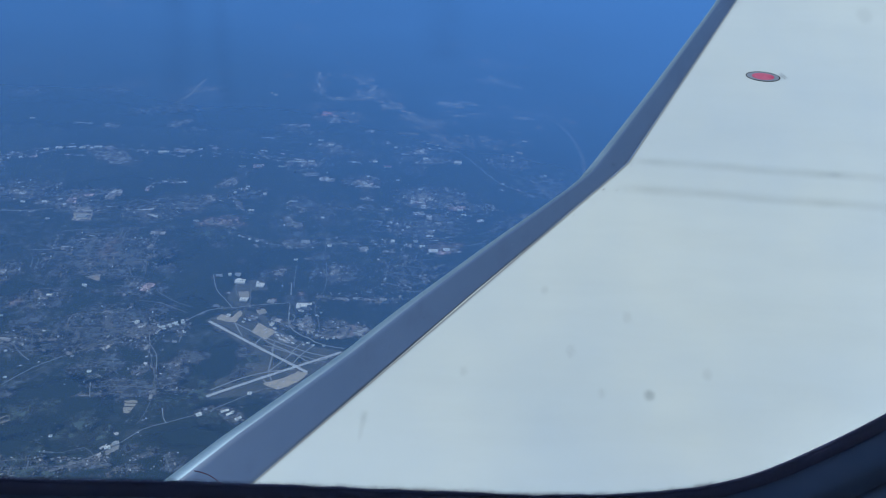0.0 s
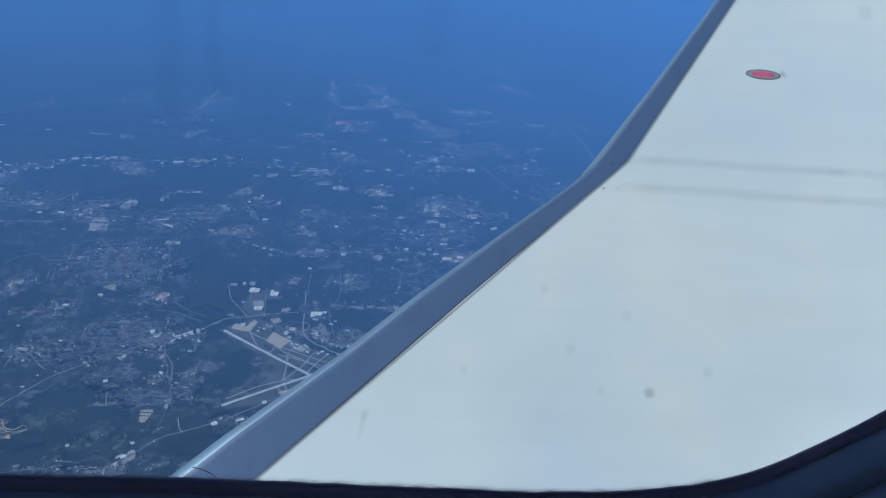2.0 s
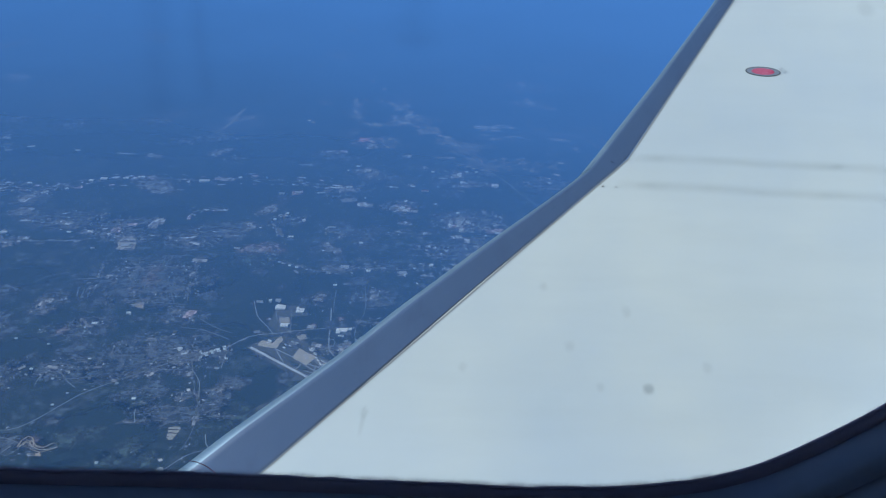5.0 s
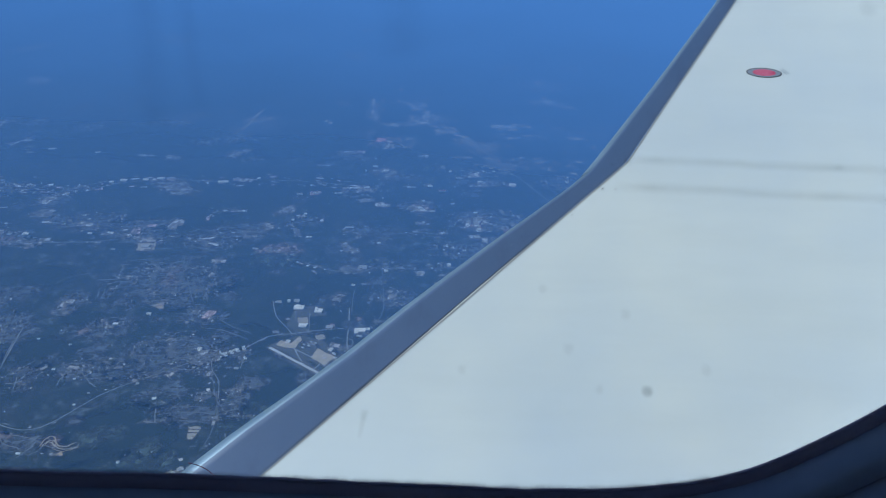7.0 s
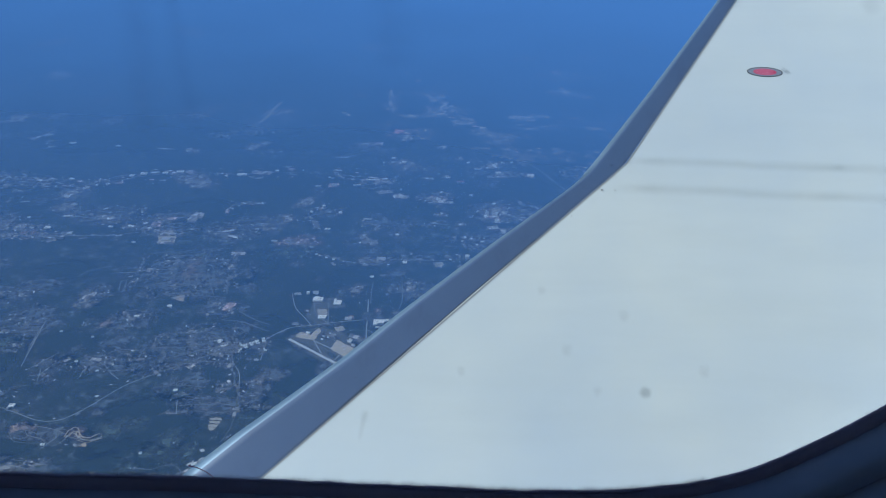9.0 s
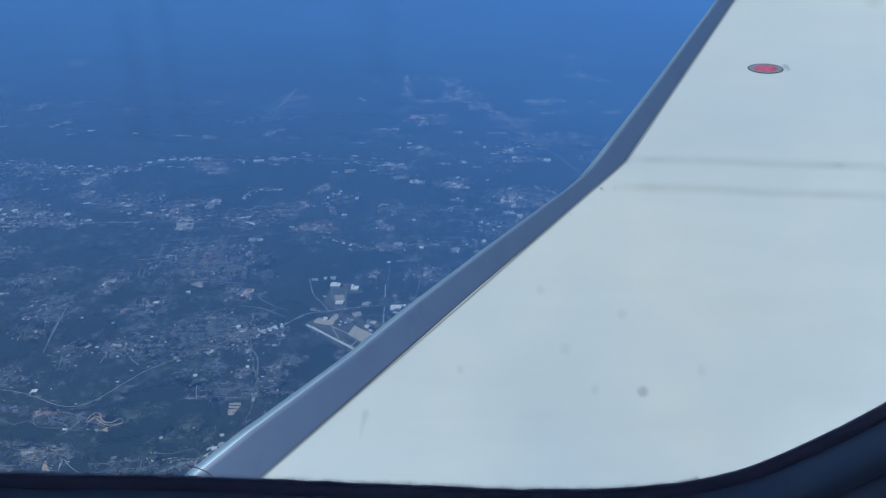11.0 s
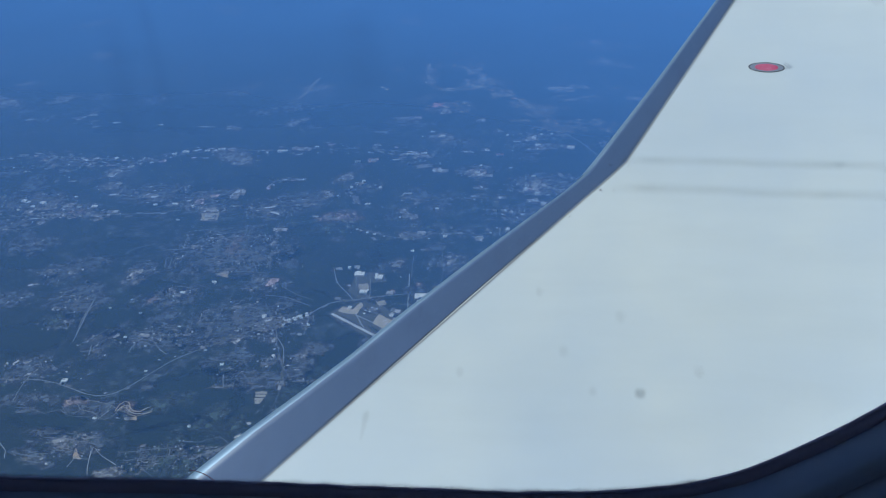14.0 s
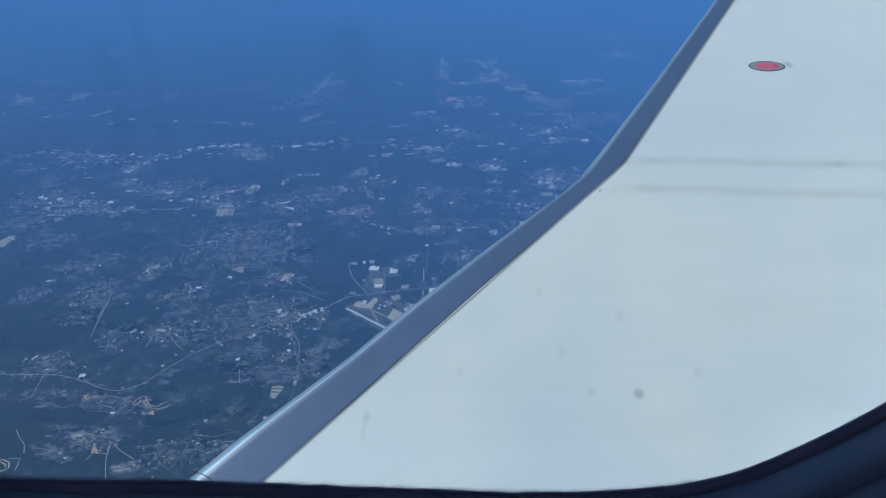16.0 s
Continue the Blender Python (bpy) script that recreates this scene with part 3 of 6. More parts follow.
road("taxiway beside hangars", 2.2, (-147, 1223), (-134, 1253), (-125, 1265), mat=TAXIWAY, name="taxiway", lift=0.66)
road("taxiway loop at the apron", 2.5, (-175, 1175), (-167, 1151), (-161, 1139), mat=TAXIWAY, name="taxiway", lift=0.62)
road("taxiway loop at the apron", 2.5, (-186, 1167), (-180, 1154), (-173, 1145), mat=TAXIWAY, name="taxiway", lift=0.62)
road("taxiway by the runway end", 2.5, (-102, 1202), (-80, 1223), (-62, 1230), mat=TAXIWAY, name="taxiway", lift=0.62)
area("apron", "tan concrete apron by the runway end", TAN_CONCRETE, (-288, 1332), (-282, 1349), (-262, 1339), (-250, 1362), (-243, 1352), (-252, 1321), (-271, 1325), lift=0.7, category="apron")
area("apron", "tan concrete apron with parked aircraft", TAN_CONCRETE, (-221, 1294), (-210, 1323), (-176, 1295), (-192, 1270), lift=0.7, category="apron")
area("apron", "grey-tan concrete apron by the lower runway", TAN_CONCRETE, (-182, 1146), (-149, 1161), (-128, 1180), (-110, 1175), (-123, 1154), (-141, 1139), (-156, 1131), (-172, 1139), lift=0.7, category="apron")
area("airport_lot", "grey-tan lots beside the northern apron", TAN_LAND, (-221, 1364), (-204, 1369), (-200, 1356), (-212, 1348), lift=0.3, category="lot")
area("airport_lot", "grey lots below the hangar row", LOT, (-178, 1297), (-159, 1286), (-137, 1269), (-141, 1256), (-166, 1265), (-180, 1283), lift=0.3, category="lot")
building("low white hangar on the apron", (-267, 1345), 10, 5, 4, -25, kind="hangar")
building("long grey terminal building beside the apron", (-185, 1321), 10, 4, 5, -32, GREY_ROOF, kind="terminal")
building("white terminal building beside the apron", (-187, 1315), 10, 4, 5, -32, kind="terminal")
building("grey terminal building beside the apron", (-179, 1304), 10, 4, 5, -32, GREY_ROOF, kind="terminal")
building("white cargo building beside the apron", (-184, 1320), 6, 4, 4, -32, kind="terminal")
for hx, hy in ((-180, 1292), (-176, 1284), (-170, 1272), (-163, 1269), (-168, 1282), (-160, 1275), (-155, 1269), (-149, 1276), (-147, 1260)):
    building("white hangar in a row beside the taxiway", (hx + 4, hy), 7, 2.8, 2.6, -28, kind="hangar")
for hx, hy in ((-172, 1277), (-156, 1263), (-153, 1281)):
    building("grey hangar in a row beside the taxiway", (hx + 4, hy), 7, 2.8, 2.6, -28, GREY_ROOF, kind="hangar")
building("white hangar beside the taxiway", (-117, 1261), 9, 5, 3, 10, kind="hangar")
building("white hangar beside the taxiway", (-108, 1254), 6, 4, 3, 10, kind="hangar")
building("small white hangar beside the taxiway", (-124, 1256), 6, 3.5, 3, 10, kind="hangar")
building("small white hangar beside the taxiway", (-89, 1253), 7, 5, 4, 10, kind="hangar")
building("grey hangar by the runway end", (-87, 1214), 16, 7, 4, 15, GREY_ROOF, kind="hangar")
for hx, hy in ((-237, 1334), (-225, 1343), (-216, 1339)):
    building("small grey hangar beside the northern apron", (hx, hy), 6, 3, 2.4, -28, GREY_ROOF, kind="hangar")
for hx, hy in ((-228, 1330), (-238, 1324)):
    building("small white hangar beside the northern apron", (hx, hy), 5.5, 3, 2.4, -28, kind="hangar")
for at, rx, ry, turn in (((-262, 1122), 26, 10, 20), ((-226, 1176), 16, 20, -30), ((-224, 1232), 14, 24, 10), ((-272, 1298), 30, 10, -38), ((-140, 1130), 30, 8, 10), ((-240, 1372), 30, 7, 8)):
    patch("airfield_edge", "rough dry grass at the airfield's edge", SUBURB, at, rx, ry, turn)
for at, rx, ry, turn in (((-205, 1215), 14, 12, 0), ((-165, 1210), 12, 10, 30), ((-215, 1160), 16, 5, 30), ((-150, 1192), 12, 5, 30), ((-130, 1216), 10, 8, 0), ((-205, 1268), 20, 5, -38)):
    patch("mown_grass", "darker mown grass between the taxiways", MEADOW, at, rx, ry, turn)
airliner((-197, 1300), 30, 4)
airliner((-269, 1339), -20, 3.5)
airliner((-194, 1291), 60, 4)
airliner((-84, 1215), 10, 5)
airliner((-149, 1151), 60, 3.5)
# ---- works and lots east of the airport ----
patch("airport_lot", "grey parking lots between terminal and highway", LOT, (-170, 1324), 22, 16, -30)
area("works_lot", "pale lots of works beside the highway", LOT, (-142, 1337), (-119, 1348), (-109, 1312), (-119, 1294), (-138, 1304), lift=0.3, category="lot")
for hx, hy in ((-127, 1345), (-121, 1328), (-136, 1326)):
    building("grey works building in a lot", (hx, hy), 9, 5, 3, 5, GREY_ROOF, kind="works")
for hx, hy in ((-130, 1311), (-112, 1295), (-104, 1285), (-93, 1278), (-84, 1274), (-73, 1276), (-109, 1349), (-101, 1358), (-77, 1328)):
    building("small pale works building by the highway", (hx, hy), 6, 3, 2.4, 10, kind="works")
building("white depot below the large store", (-136, 1362), 8, 4, 3, 0, kind="depot")
suburb((-225, 1334), 20, 9, 12, -28, True, 2)
suburb((-95, 1292), 34, 16, 90, 0, True, 2)
suburb((-127, 1321), 20, 20, 60, 0, True, 2)
suburb((-170, 1319), 22, 12, 40, -30, False, 2)
suburb((-77, 1323), 26, 16, 40, 0, True, 2)
patch("fairground", "oval fairground with parked rows", PALE_LAND, (-46, 1303), 34, 24, 0, 0.1)
area("fairground_track", "pale pinkish bare infield of a fairground", PINK_LAND, (-46, 1320), (-36, 1319), (-34, 1296), (-46, 1285), lift=0.3)
suburb((-62, 1305), 24, 20, 60, 0, False, 4)
suburb((-28, 1303), 18, 20, 50, 0, False, 4)
# ---- roads near the airport ----
road("pale road along the airport's edge", 4.6, (-347, 1316), (-308, 1360), (-263, 1371), (-212, 1383), (-151, 1392), houses=20)
road("pale four-lane highway bending past the airport", 6.0, (-165, 1464), (-161, 1402), (-160, 1374), (-159, 1346), (-155, 1315), (-146, 1300), (-132, 1286), (-117, 1277), (-106, 1266), (-81, 1254), (-53, 1247))
road("narrow service road past the terminal", 2, (-198, 1345), (-181, 1360), (-169, 1353), (-160, 1354))
road("pale slip road of the highway", 4.2, (-162, 1354), (-151, 1352), (-147, 1343), (-150, 1328), (-157, 1332))
road("straight pale road between woods", 3.6, (-109, 1619), (-98, 1465), (-110, 1406), (-113, 1368), (-103, 1330), (-100, 1298), houses=20, mat=STREET)
road("pale loop road to the warehouses", 3.8, (-320, 1490), (-304, 1433), (-282, 1399), (-265, 1371))
road("pale access road to the warehouses", 2.4, (-270, 1464), (-264, 1419), (-231, 1373))
road("pale access road to the warehouses", 2.4, (-242, 1454), (-237, 1413), (-234, 1373))
road("pale country road along the airfield's lower edge", 3, (-369, 1006), (-345, 1034), (-312, 1050), (-277, 1067), (-244, 1086), (-197, 1121), (-167, 1136), (-129, 1127), houses=10)
area("warehouse_lot", "grassed and paved land round white warehouses", AIRFIELD, (-273, 1448), (-273, 1469), (-216, 1473), (-206, 1435), (-239, 1431), (-231, 1373), (-259, 1377), (-280, 1403), lift=0.2, category="lot")
building("large white flat-roofed warehouse", (-264, 1462), 28, 18, 5, 0)
building("white flat-roofed warehouse beside a lot", (-224, 1450), 21, 19, 5, 0)
building("white flat-roofed warehouse with a tan lot", (-248, 1397), 21, 14, 5, 0)
area("warehouse_lot", "tan gravel lot behind a warehouse", TAN_LAND, (-261, 1427), (-243, 1429), (-239, 1405), (-257, 1403), lift=0.3, category="lot")
building("small white cube-shaped plant building", (-287, 1486), 8, 10, 6, 0)
building("grey flat-roofed workshop in woods", (-272, 1490), 16, 10, 4, 0, GREY_ROOF)
building("grey flat-roofed workshop in woods", (-308, 1484), 18, 7, 4, 0, GREY_ROOF)
building("large white flat-roofed warehouse", (-138, 1381), 29, 17, 5, 0)
building("white flat-roofed extension of a warehouse", (-124, 1385), 12, 9, 5, 0)
building("small white shed near a warehouse", (-140, 1363), 8, 4, 4, 0)
building("grey works building in woods", (-197, 1393), 18, 12, 4, 0, GREY_ROOF)
road("faint pale highway running into woods", 4, (-159, 1447), (-161, 1485), (-161, 1534), mat=STREET)
# ---- middle distance, centre ----
patch("mall_lot", "pale parking lot of a shopping centre", LOT, (-165, 1629), 38, 24, 0, 0.1)
building("pale shopping centre in a parking lot", (-151, 1629), 26, 12, 5, 0, GREY_ROOF, kind="shopping_centre")
building("white shop beside the main road", (-100, 1612), 12, 9, 4, 0, kind="shop")
building("white church-like hall near the road", (33, 1638), 12, 12, 6, 0, kind="hall")
building("grey school building with wings", (-27, 1607), 22, 9, 4, 0, GREY_ROOF, kind="school")
building("pale hall beside the main road", (83, 1641), 14, 8, 4, 0, GREY_ROOF, kind="hall")
building("large white store in a parking lot", (118, 1600), 28, 16, 5, 0, kind="store")
building("white store in a parking lot", (147, 1607), 20, 10, 5, 0, kind="store")
patch("store_lot", "reddish parking lot round white stores", PINK_LAND, (136, 1620), 50, 24, 0, 0.2)
road("pale main road with shops along it", 3.4, (-363, 1713), (-304, 1670), (-248, 1630), (-196, 1610), (-154, 1605), (-116, 1634), (-42, 1621), (43, 1630), (136, 1615), (246, 1648), houses=160)
patch("reddish_field", "reddish bare earth beside the main road", PINK_LAND, (-342, 1702), 50, 36, 0, 0.4)
patch("pale_field", "pale cleared triangle of land in woods", PALE_LAND, (-192, 1501), 24, 26, 40, 0.4)
suburb((-75, 1502), 45, 40, 60, 10)
suburb((63, 1519), 75, 90, 160, 0, False, 5)
suburb((-13, 1411), 90, 20, 70, 0, False, 1)
suburb((128, 1856), 90, 60, 190, 0)
suburb((116, 1715), 90, 60, 160, 10)
suburb((-38, 1941), 50, 36, 80, 0)
suburb((49, 1713), 80, 40, 60, 0, False)
suburb((223, 1803), 70, 40, 70, 0, False)
suburb((-171, 2030), 70, 50, 70, 0, False, 2)
suburb((-33, 1797), 60, 30, 30, 0, False, 1)
building("large white depot with a yard", (121, 2089), 24, 12, 6, 0, kind="depot")
building("large white depot with a pale yard", (204, 2070), 32, 22, 6, 0, kind="depot")
building("long red-roofed shed among trees", (22, 2032), 34, 12, 5, 0, RED_ROOF, kind="shed")
building("white building in a bare clearing", (-128, 2162), 22, 14, 6, 0, kind="hall")
patch("clearing", "bare pale clearing round a white building", PALE_LAND, (-134, 2162), 30, 26, 0, 0.4)
patch("pale_yard", "pale yard of a depot", PALE_LAND, (140, 2085), 40, 24, 0, 0.3)
# ---- far centre ----
patch("red_town", "reddish earthworks beside a small town", PINK_LAND, (-139, 2383), 50, 40, 0, 0.4)
suburb((-99, 2374), 60, 50, 70, 0)
suburb((-10, 2580), 75, 60, 160, 0, True, 2)
suburb((-190, 2645), 40, 70, 50, 0, False, 2)
suburb((-74, 2755), 100, 60, 60, 0, False, 1)
road("pale road to a far town", 5, (-206, 2786), (-181, 2592), (-144, 2531), (-93, 2530), (0, 2550), houses=50)
road("pale road leaving a far town", 5, (9, 2540), (72, 2442), (140, 2315), (177, 2223), houses=80)
road("pale highway curving through woods", 4.5, (170, 2223), (235, 2099), (279, 1994), (316, 1937), (403, 1868), houses=20)
suburb((177, 2223), 80, 40, 90, 0, False, 1)
suburb((125, 2152), 70, 40, 70, 0, False, 1)
suburb((347, 2086), 60, 50, 110, 0)
suburb((423, 1939), 50, 60, 80, 0)
suburb((284, 2222), 80, 40, 60, 0, False, 1)
building("long pale far works on bare land", (367, 2952), 34, 16, 6, 0, GREY_ROOF, kind="works")
patch("quarry", "pale reddish bare quarry land", PINK_LAND, (375, 2933), 80, 60, 0, 0.4)
patch("pale_field", "pale bare field far off", PALE_LAND, (373, 2751), 60, 40, 0, 0.4)
patch("pale_field", "pale bare field far off", PALE_LAND, (407, 2728), 40, 26, 0, 0.4)
patch("pale_field", "thin pale field far off", SUBURB, (231, 2538), 70, 30, 0, 0.4)
patch("pale_field", "thin pale field far off", SUBURB, (269, 2431), 110, 26, 0, 0.4)
patch("pale_field", "thin pale field far off", SUBURB, (445, 2462), 140, 30, 0, 0.4)
patch("pale_field", "thin pale field far off", SUBURB, (530, 2521), 60, 26, 0, 0.4)
patch("pale_field", "pale field beside a road", SUBURB, (395, 2236), 40, 30, 0, 0.4)
road("pale sandy bank along a far river", 26, (-593, 2447), (-574, 2490), (-561, 2545), (-556, 2606), (-545, 2665), mat=PALE_LAND, name="river_bank")
patch("river_bar", "pale sandy land beside a far river", PALE_LAND, (-539, 2560), 50, 40, 20)
patch("town_land", "pale built-up land of a far town", PALE_LAND, (-10, 2575), 70, 44)
patch("town_land", "pale built-up land of a far town", PALE_LAND, (-186, 2634), 22, 70)
patch("town_land", "pale built-up land of a far town", PALE_LAND, (-106, 2531), 60, 18)
patch("town_land", "pale built-up land beside a far road", PALE_LAND, (114, 2368), 60, 36, -40)
patch("town_land", "pale built-up land beside a far road", PALE_LAND, (200, 2199), 60, 30)
building("white far store in a town", (-52, 2560), 14, 12, 5, 0, kind="store")
building("white far store in a town", (-23, 2565), 12, 12, 5, 0, kind="store")
building("white far store in a town", (4, 2565), 12, 10, 5, 0, kind="store")
building("white far store in a town", (-33, 2612), 12, 8, 5, 0, kind="store")
building("long white far roof beside a road", (-123, 2531), 34, 8, 5, 0, kind="store")
building("white far hall near a crossroads", (-182, 2162), 8, 8, 5, 0, kind="hall")
building("pale far store near a crossroads", (117, 2149), 12, 10, 5, 0, kind="store")
building("pale far store near a crossroads", (134, 2160), 10, 10, 5, 0, kind="store")
building("pale far store beside the highway", (353, 2122), 10, 10, 5, 0, kind="store")
building("pale far store beside the highway", (349, 2091), 14, 10, 5, 0, kind="store")
building("white far hall beside the highway", (422, 2002), 12, 12, 5, 0, kind="hall")
building("white far hall in a town", (-26, 1968), 10, 8, 5, 0, kind="hall")
building("white far hall in a town", (-33, 1928), 14, 8, 5, 0, kind="hall")
building("white far hall in a town", (101, 1902), 12, 6, 5, 0, kind="hall")
building("white hall among houses", (-333, 1858), 8, 8, 5, 0, kind="hall")
building("white hall among houses", (-123, 1741), 10, 6, 4, 0, kind="hall")
building("white hall among houses", (190, 1796), 16, 6, 4, 0, kind="hall")
building("white hall among houses", (-3, 1624), 6, 6, 4, 0, kind="hall")
building("long grey roof beside the railway", (14, 1407), 20, 6, 4, 0, GREY_ROOF, kind="shed")
building("long grey roof beside the railway", (-39, 1409), 14, 5, 4, 0, GREY_ROOF, kind="shed")
suburb((-485, 2534), 50, 26, 14, 0, False, 0)
suburb((-646, 2374), 90, 26, 22, 10, False, 0)
# ---- far left ----
road("pale main road across the plain with long roofs beside it", 4.5, (-1334, 2076), (-1233, 2082), (-1074, 2066), (-958, 2014), (-883, 2038), (-796, 2077), (-701, 2098), (-552, 2086), (-482, 2100), (-319, 2088), (-191, 2058), houses=260, reach=26)
building("long white store beside the main road", (-833, 2077), 20, 14, 5, 0, kind="store")
building("long white store beside the main road", (-805, 2088), 30, 16, 6, 0, kind="store")
building("long white store beside the main road", (-750, 2094), 24, 10, 5, 0, kind="store")
building("long white store beside the main road", (-713, 2102), 32, 12, 5, 0, kind="store")
building("long white warehouse beside the road", (-546, 2082), 46, 14, 6, 0)
building("white roadside shed beside the main road", (-337, 2007), 26, 10, 5, 0, GREY_ROOF, kind="shed")
building("white roadside shed beside the main road", (-298, 2013), 24, 14, 5, 0, GREY_ROOF, kind="shed")
suburb((-1233, 1980), 50, 40, 30, 0, False, 1)
suburb((-1092, 2029), 100, 50, 120, 0, False, 2)
suburb((-943, 1969), 50, 50, 50, 0)
suburb((-818, 1846), 100, 50, 110, 0)
suburb((-679, 1827), 80, 36, 100, 10)
suburb((-507, 1757), 70, 50, 90, -20)
suburb((-304, 1858), 60, 36, 40, 30, False, 1)
suburb((-435, 1799), 60, 50, 40, 0, True, 2)
road("pale lane through fields", 3, (-538, 1850), (-532, 1890), (-505, 1912), (-456, 1908), houses=20)
area("pale_yard", "tan gravel yard with a pale roof", TAN_LAND, (-656, 1703), (-662, 1736), (-627, 1736), (-622, 1703))
building("pale tan flat roof in a gravel yard", (-641, 1719), 24, 14, 5, 0, GREY_ROOF)
suburb((-650, 1763), 50, 40, 60, 0)
# ---- left town ----
suburb((-1093, 1809), 100, 50, 150, 0)
suburb((-980, 1765), 70, 40, 120, 0)
suburb((-914, 1735), 40, 24, 50, 0)
suburb((-805, 1832), 60, 36, 50, 0)
suburb((-708, 1788), 60, 40, 60, 0)
suburb((-1105, 1683), 60, 40, 70, 20)
suburb((-1000, 1603), 60, 36, 30, 0, True, 1)
building("pale pink flat roof at the town's edge", (-1093, 1616), 22, 18, 5, 0, GREY_ROOF)
building("white flat roof in a town", (-1116, 1813), 14, 12, 5, 0)
building("white flat roof in a town", (-1064, 1801), 16, 12, 5, 0)
building("white flat roof in a town", (-930, 1778), 18, 10, 5, 0)
road("straight pale road through a town", 3.2, (-1156, 1727), (-1020, 1741), (-811, 1740), (-712, 1754), houses=90)
# ---- middle left ----
suburb((-551, 1566), 120, 95, 420, 5)
suburb((-452, 1434), 50, 34, 50, -10)
for strip_pts in (((-390, 1101), (-370, 1101), (-370, 1095), (-389, 1095)), ((-389, 1094), (-371, 1094), (-371, 1087), (-388, 1087)), ((-388, 1085), (-372, 1085), (-374, 1078), (-386, 1078)), ((-386, 1077), (-375, 1077), (-376, 1071), (-385, 1070))):
    area("tan_field", "tan bare field ploughed in strips", TAN_LAND, *strip_pts)
building("small bright white hall in woods", (-551, 1438), 12, 6, 5, 0, kind="hall")
suburb((-461, 1300), 100, 70, 420, 10)
suburb((-611, 1394), 50, 36, 50, 0)
suburb((-710, 1487), 30, 40, 50, 0)
suburb((-720, 1479), 20, 34, 40, 20)
suburb((-720, 1444), 26, 14, 16, 20)
suburb((-802, 1385), 55, 60, 110, 30)
suburb((-858, 1502), 70, 36, 60, 30, True, 2)
suburb((-912, 1490), 24, 26, 10, 30, True, 0)
suburb((-931, 1389), 40, 30, 10, 0, True, 0)
suburb((-801, 1305), 50, 26, 60, 0, False, 1)
suburb((-630, 1253), 40, 26, 60, 0)
suburb((-704, 1236), 36, 36, 50, 60, False, 1)
suburb((-664, 1371), 36, 36, 30, 60, False, 1)
suburb((-615, 1391), 26, 26, 30, 60, False, 1)
road("pale country lane", 2.6, (-772, 1375), (-769, 1317), (-757, 1251))
suburb((-408, 1294), 46, 20, 90, 10)
suburb((-371, 1305), 40, 12, 80, 10, True, 1)
suburb((-341, 1291), 10, 20, 30, 10)
building("white store beside the main road", (-424, 1318), 12, 8, 4, 10, kind="store")
building("white store beside the main road", (-358, 1314), 12, 6, 4, 10, kind="store")
# ---- near left ----
road("pale country highway through woods", 3.4, (-894, 1137), (-854, 1136), (-767, 1133), (-712, 1114), (-670, 1095), (-638, 1092), (-610, 1111), (-568, 1169), (-549, 1191), (-512, 1220), (-465, 1253), (-407, 1291), (-344, 1314), houses=120)
road("pale lane through small plots", 2.4, (-399, 1277), (-373, 1206), (-352, 1137), (-352, 1072), (-359, 1043), houses=70, mat=STREET)
suburb((-332, 1187), 20, 26, 30, 40)
suburb((-308, 1214), 26, 16, 44, 0)
suburb((-383, 1181), 22, 14, 40, 0)
suburb((-337, 1163), 30, 26, 26, 0)
suburb((-450, 1183), 44, 26, 36, 0)
suburb((-394, 1130), 60, 26, 70, 0)
suburb((-313, 1129), 26, 10, 24, 0, False, 1)
suburb((-571, 1257), 70, 36, 60, 0, False, 2)
patch("pale_field", "pale mown field between woods", PALE_LAND, (-446, 1112), 24, 7, 8, 0.3)
patch("green_field", "dull green field between woods", MEADOW, (-325, 1093), 26, 26, 20, 0.3)
patch("green_field", "dull green field between woods", MEADOW, (-432, 1010), 36, 22, 0, 0.3)
patch("green_field", "dull green field between woods", MEADOW, (-459, 1167), 24, 20, 0, 0.3)
patch("green_field", "dull green field between woods", MEADOW, (-284, 1131), 26, 40, 0, 0.3)
road("pale lane to a farm", 2.4, (-328, 1083), (-322, 1060), (-314, 1047), mat=RUNWAY)
area("works_yard", "pale yards of a works by the road", PALE_LAND, (-390, 988), (-381, 1006), (-373, 1003), (-369, 990), (-377, 984), (-383, 977), category="lot")
building("pale works building in a yard", (-377, 1001), 9, 6, 3, 20, GREY_ROOF, kind="works")
building("pale works building in a yard", (-387, 992), 8, 5, 3, 20, kind="works")
road("pale country road through a village", 3, (-440, 903), (-447, 944), (-429, 959), (-406, 972), (-388, 988), (-369, 1006), houses=70)
suburb((-440, 956), 34, 14, 60, 10)
suburb((-393, 961), 20, 12, 30, 0)
suburb((-339, 951), 30, 14, 40, 0, False, 1)
suburb((-329, 979), 24, 10, 20, 30, False, 1)
suburb((-293, 969), 10, 20, 24, 30)
suburb((-266, 1074), 24, 10, 40, 20)
suburb((-225, 1070), 32, 14, 60, -30)
building("white shed in a village", (-269, 1067), 8, 6, 3, 30, kind="shed")
building("long white shed in a village", (-231, 1076), 12, 4, 3, 30, kind="shed")
building("long white shed in a village", (-222, 1070), 12, 4, 3, 30, kind="shed")
building("long white shed in a village", (-208, 1059), 10, 4, 3, 30, kind="shed")
building("white shed beside the country road", (-199, 1120), 6, 6, 3, 0, kind="shed")
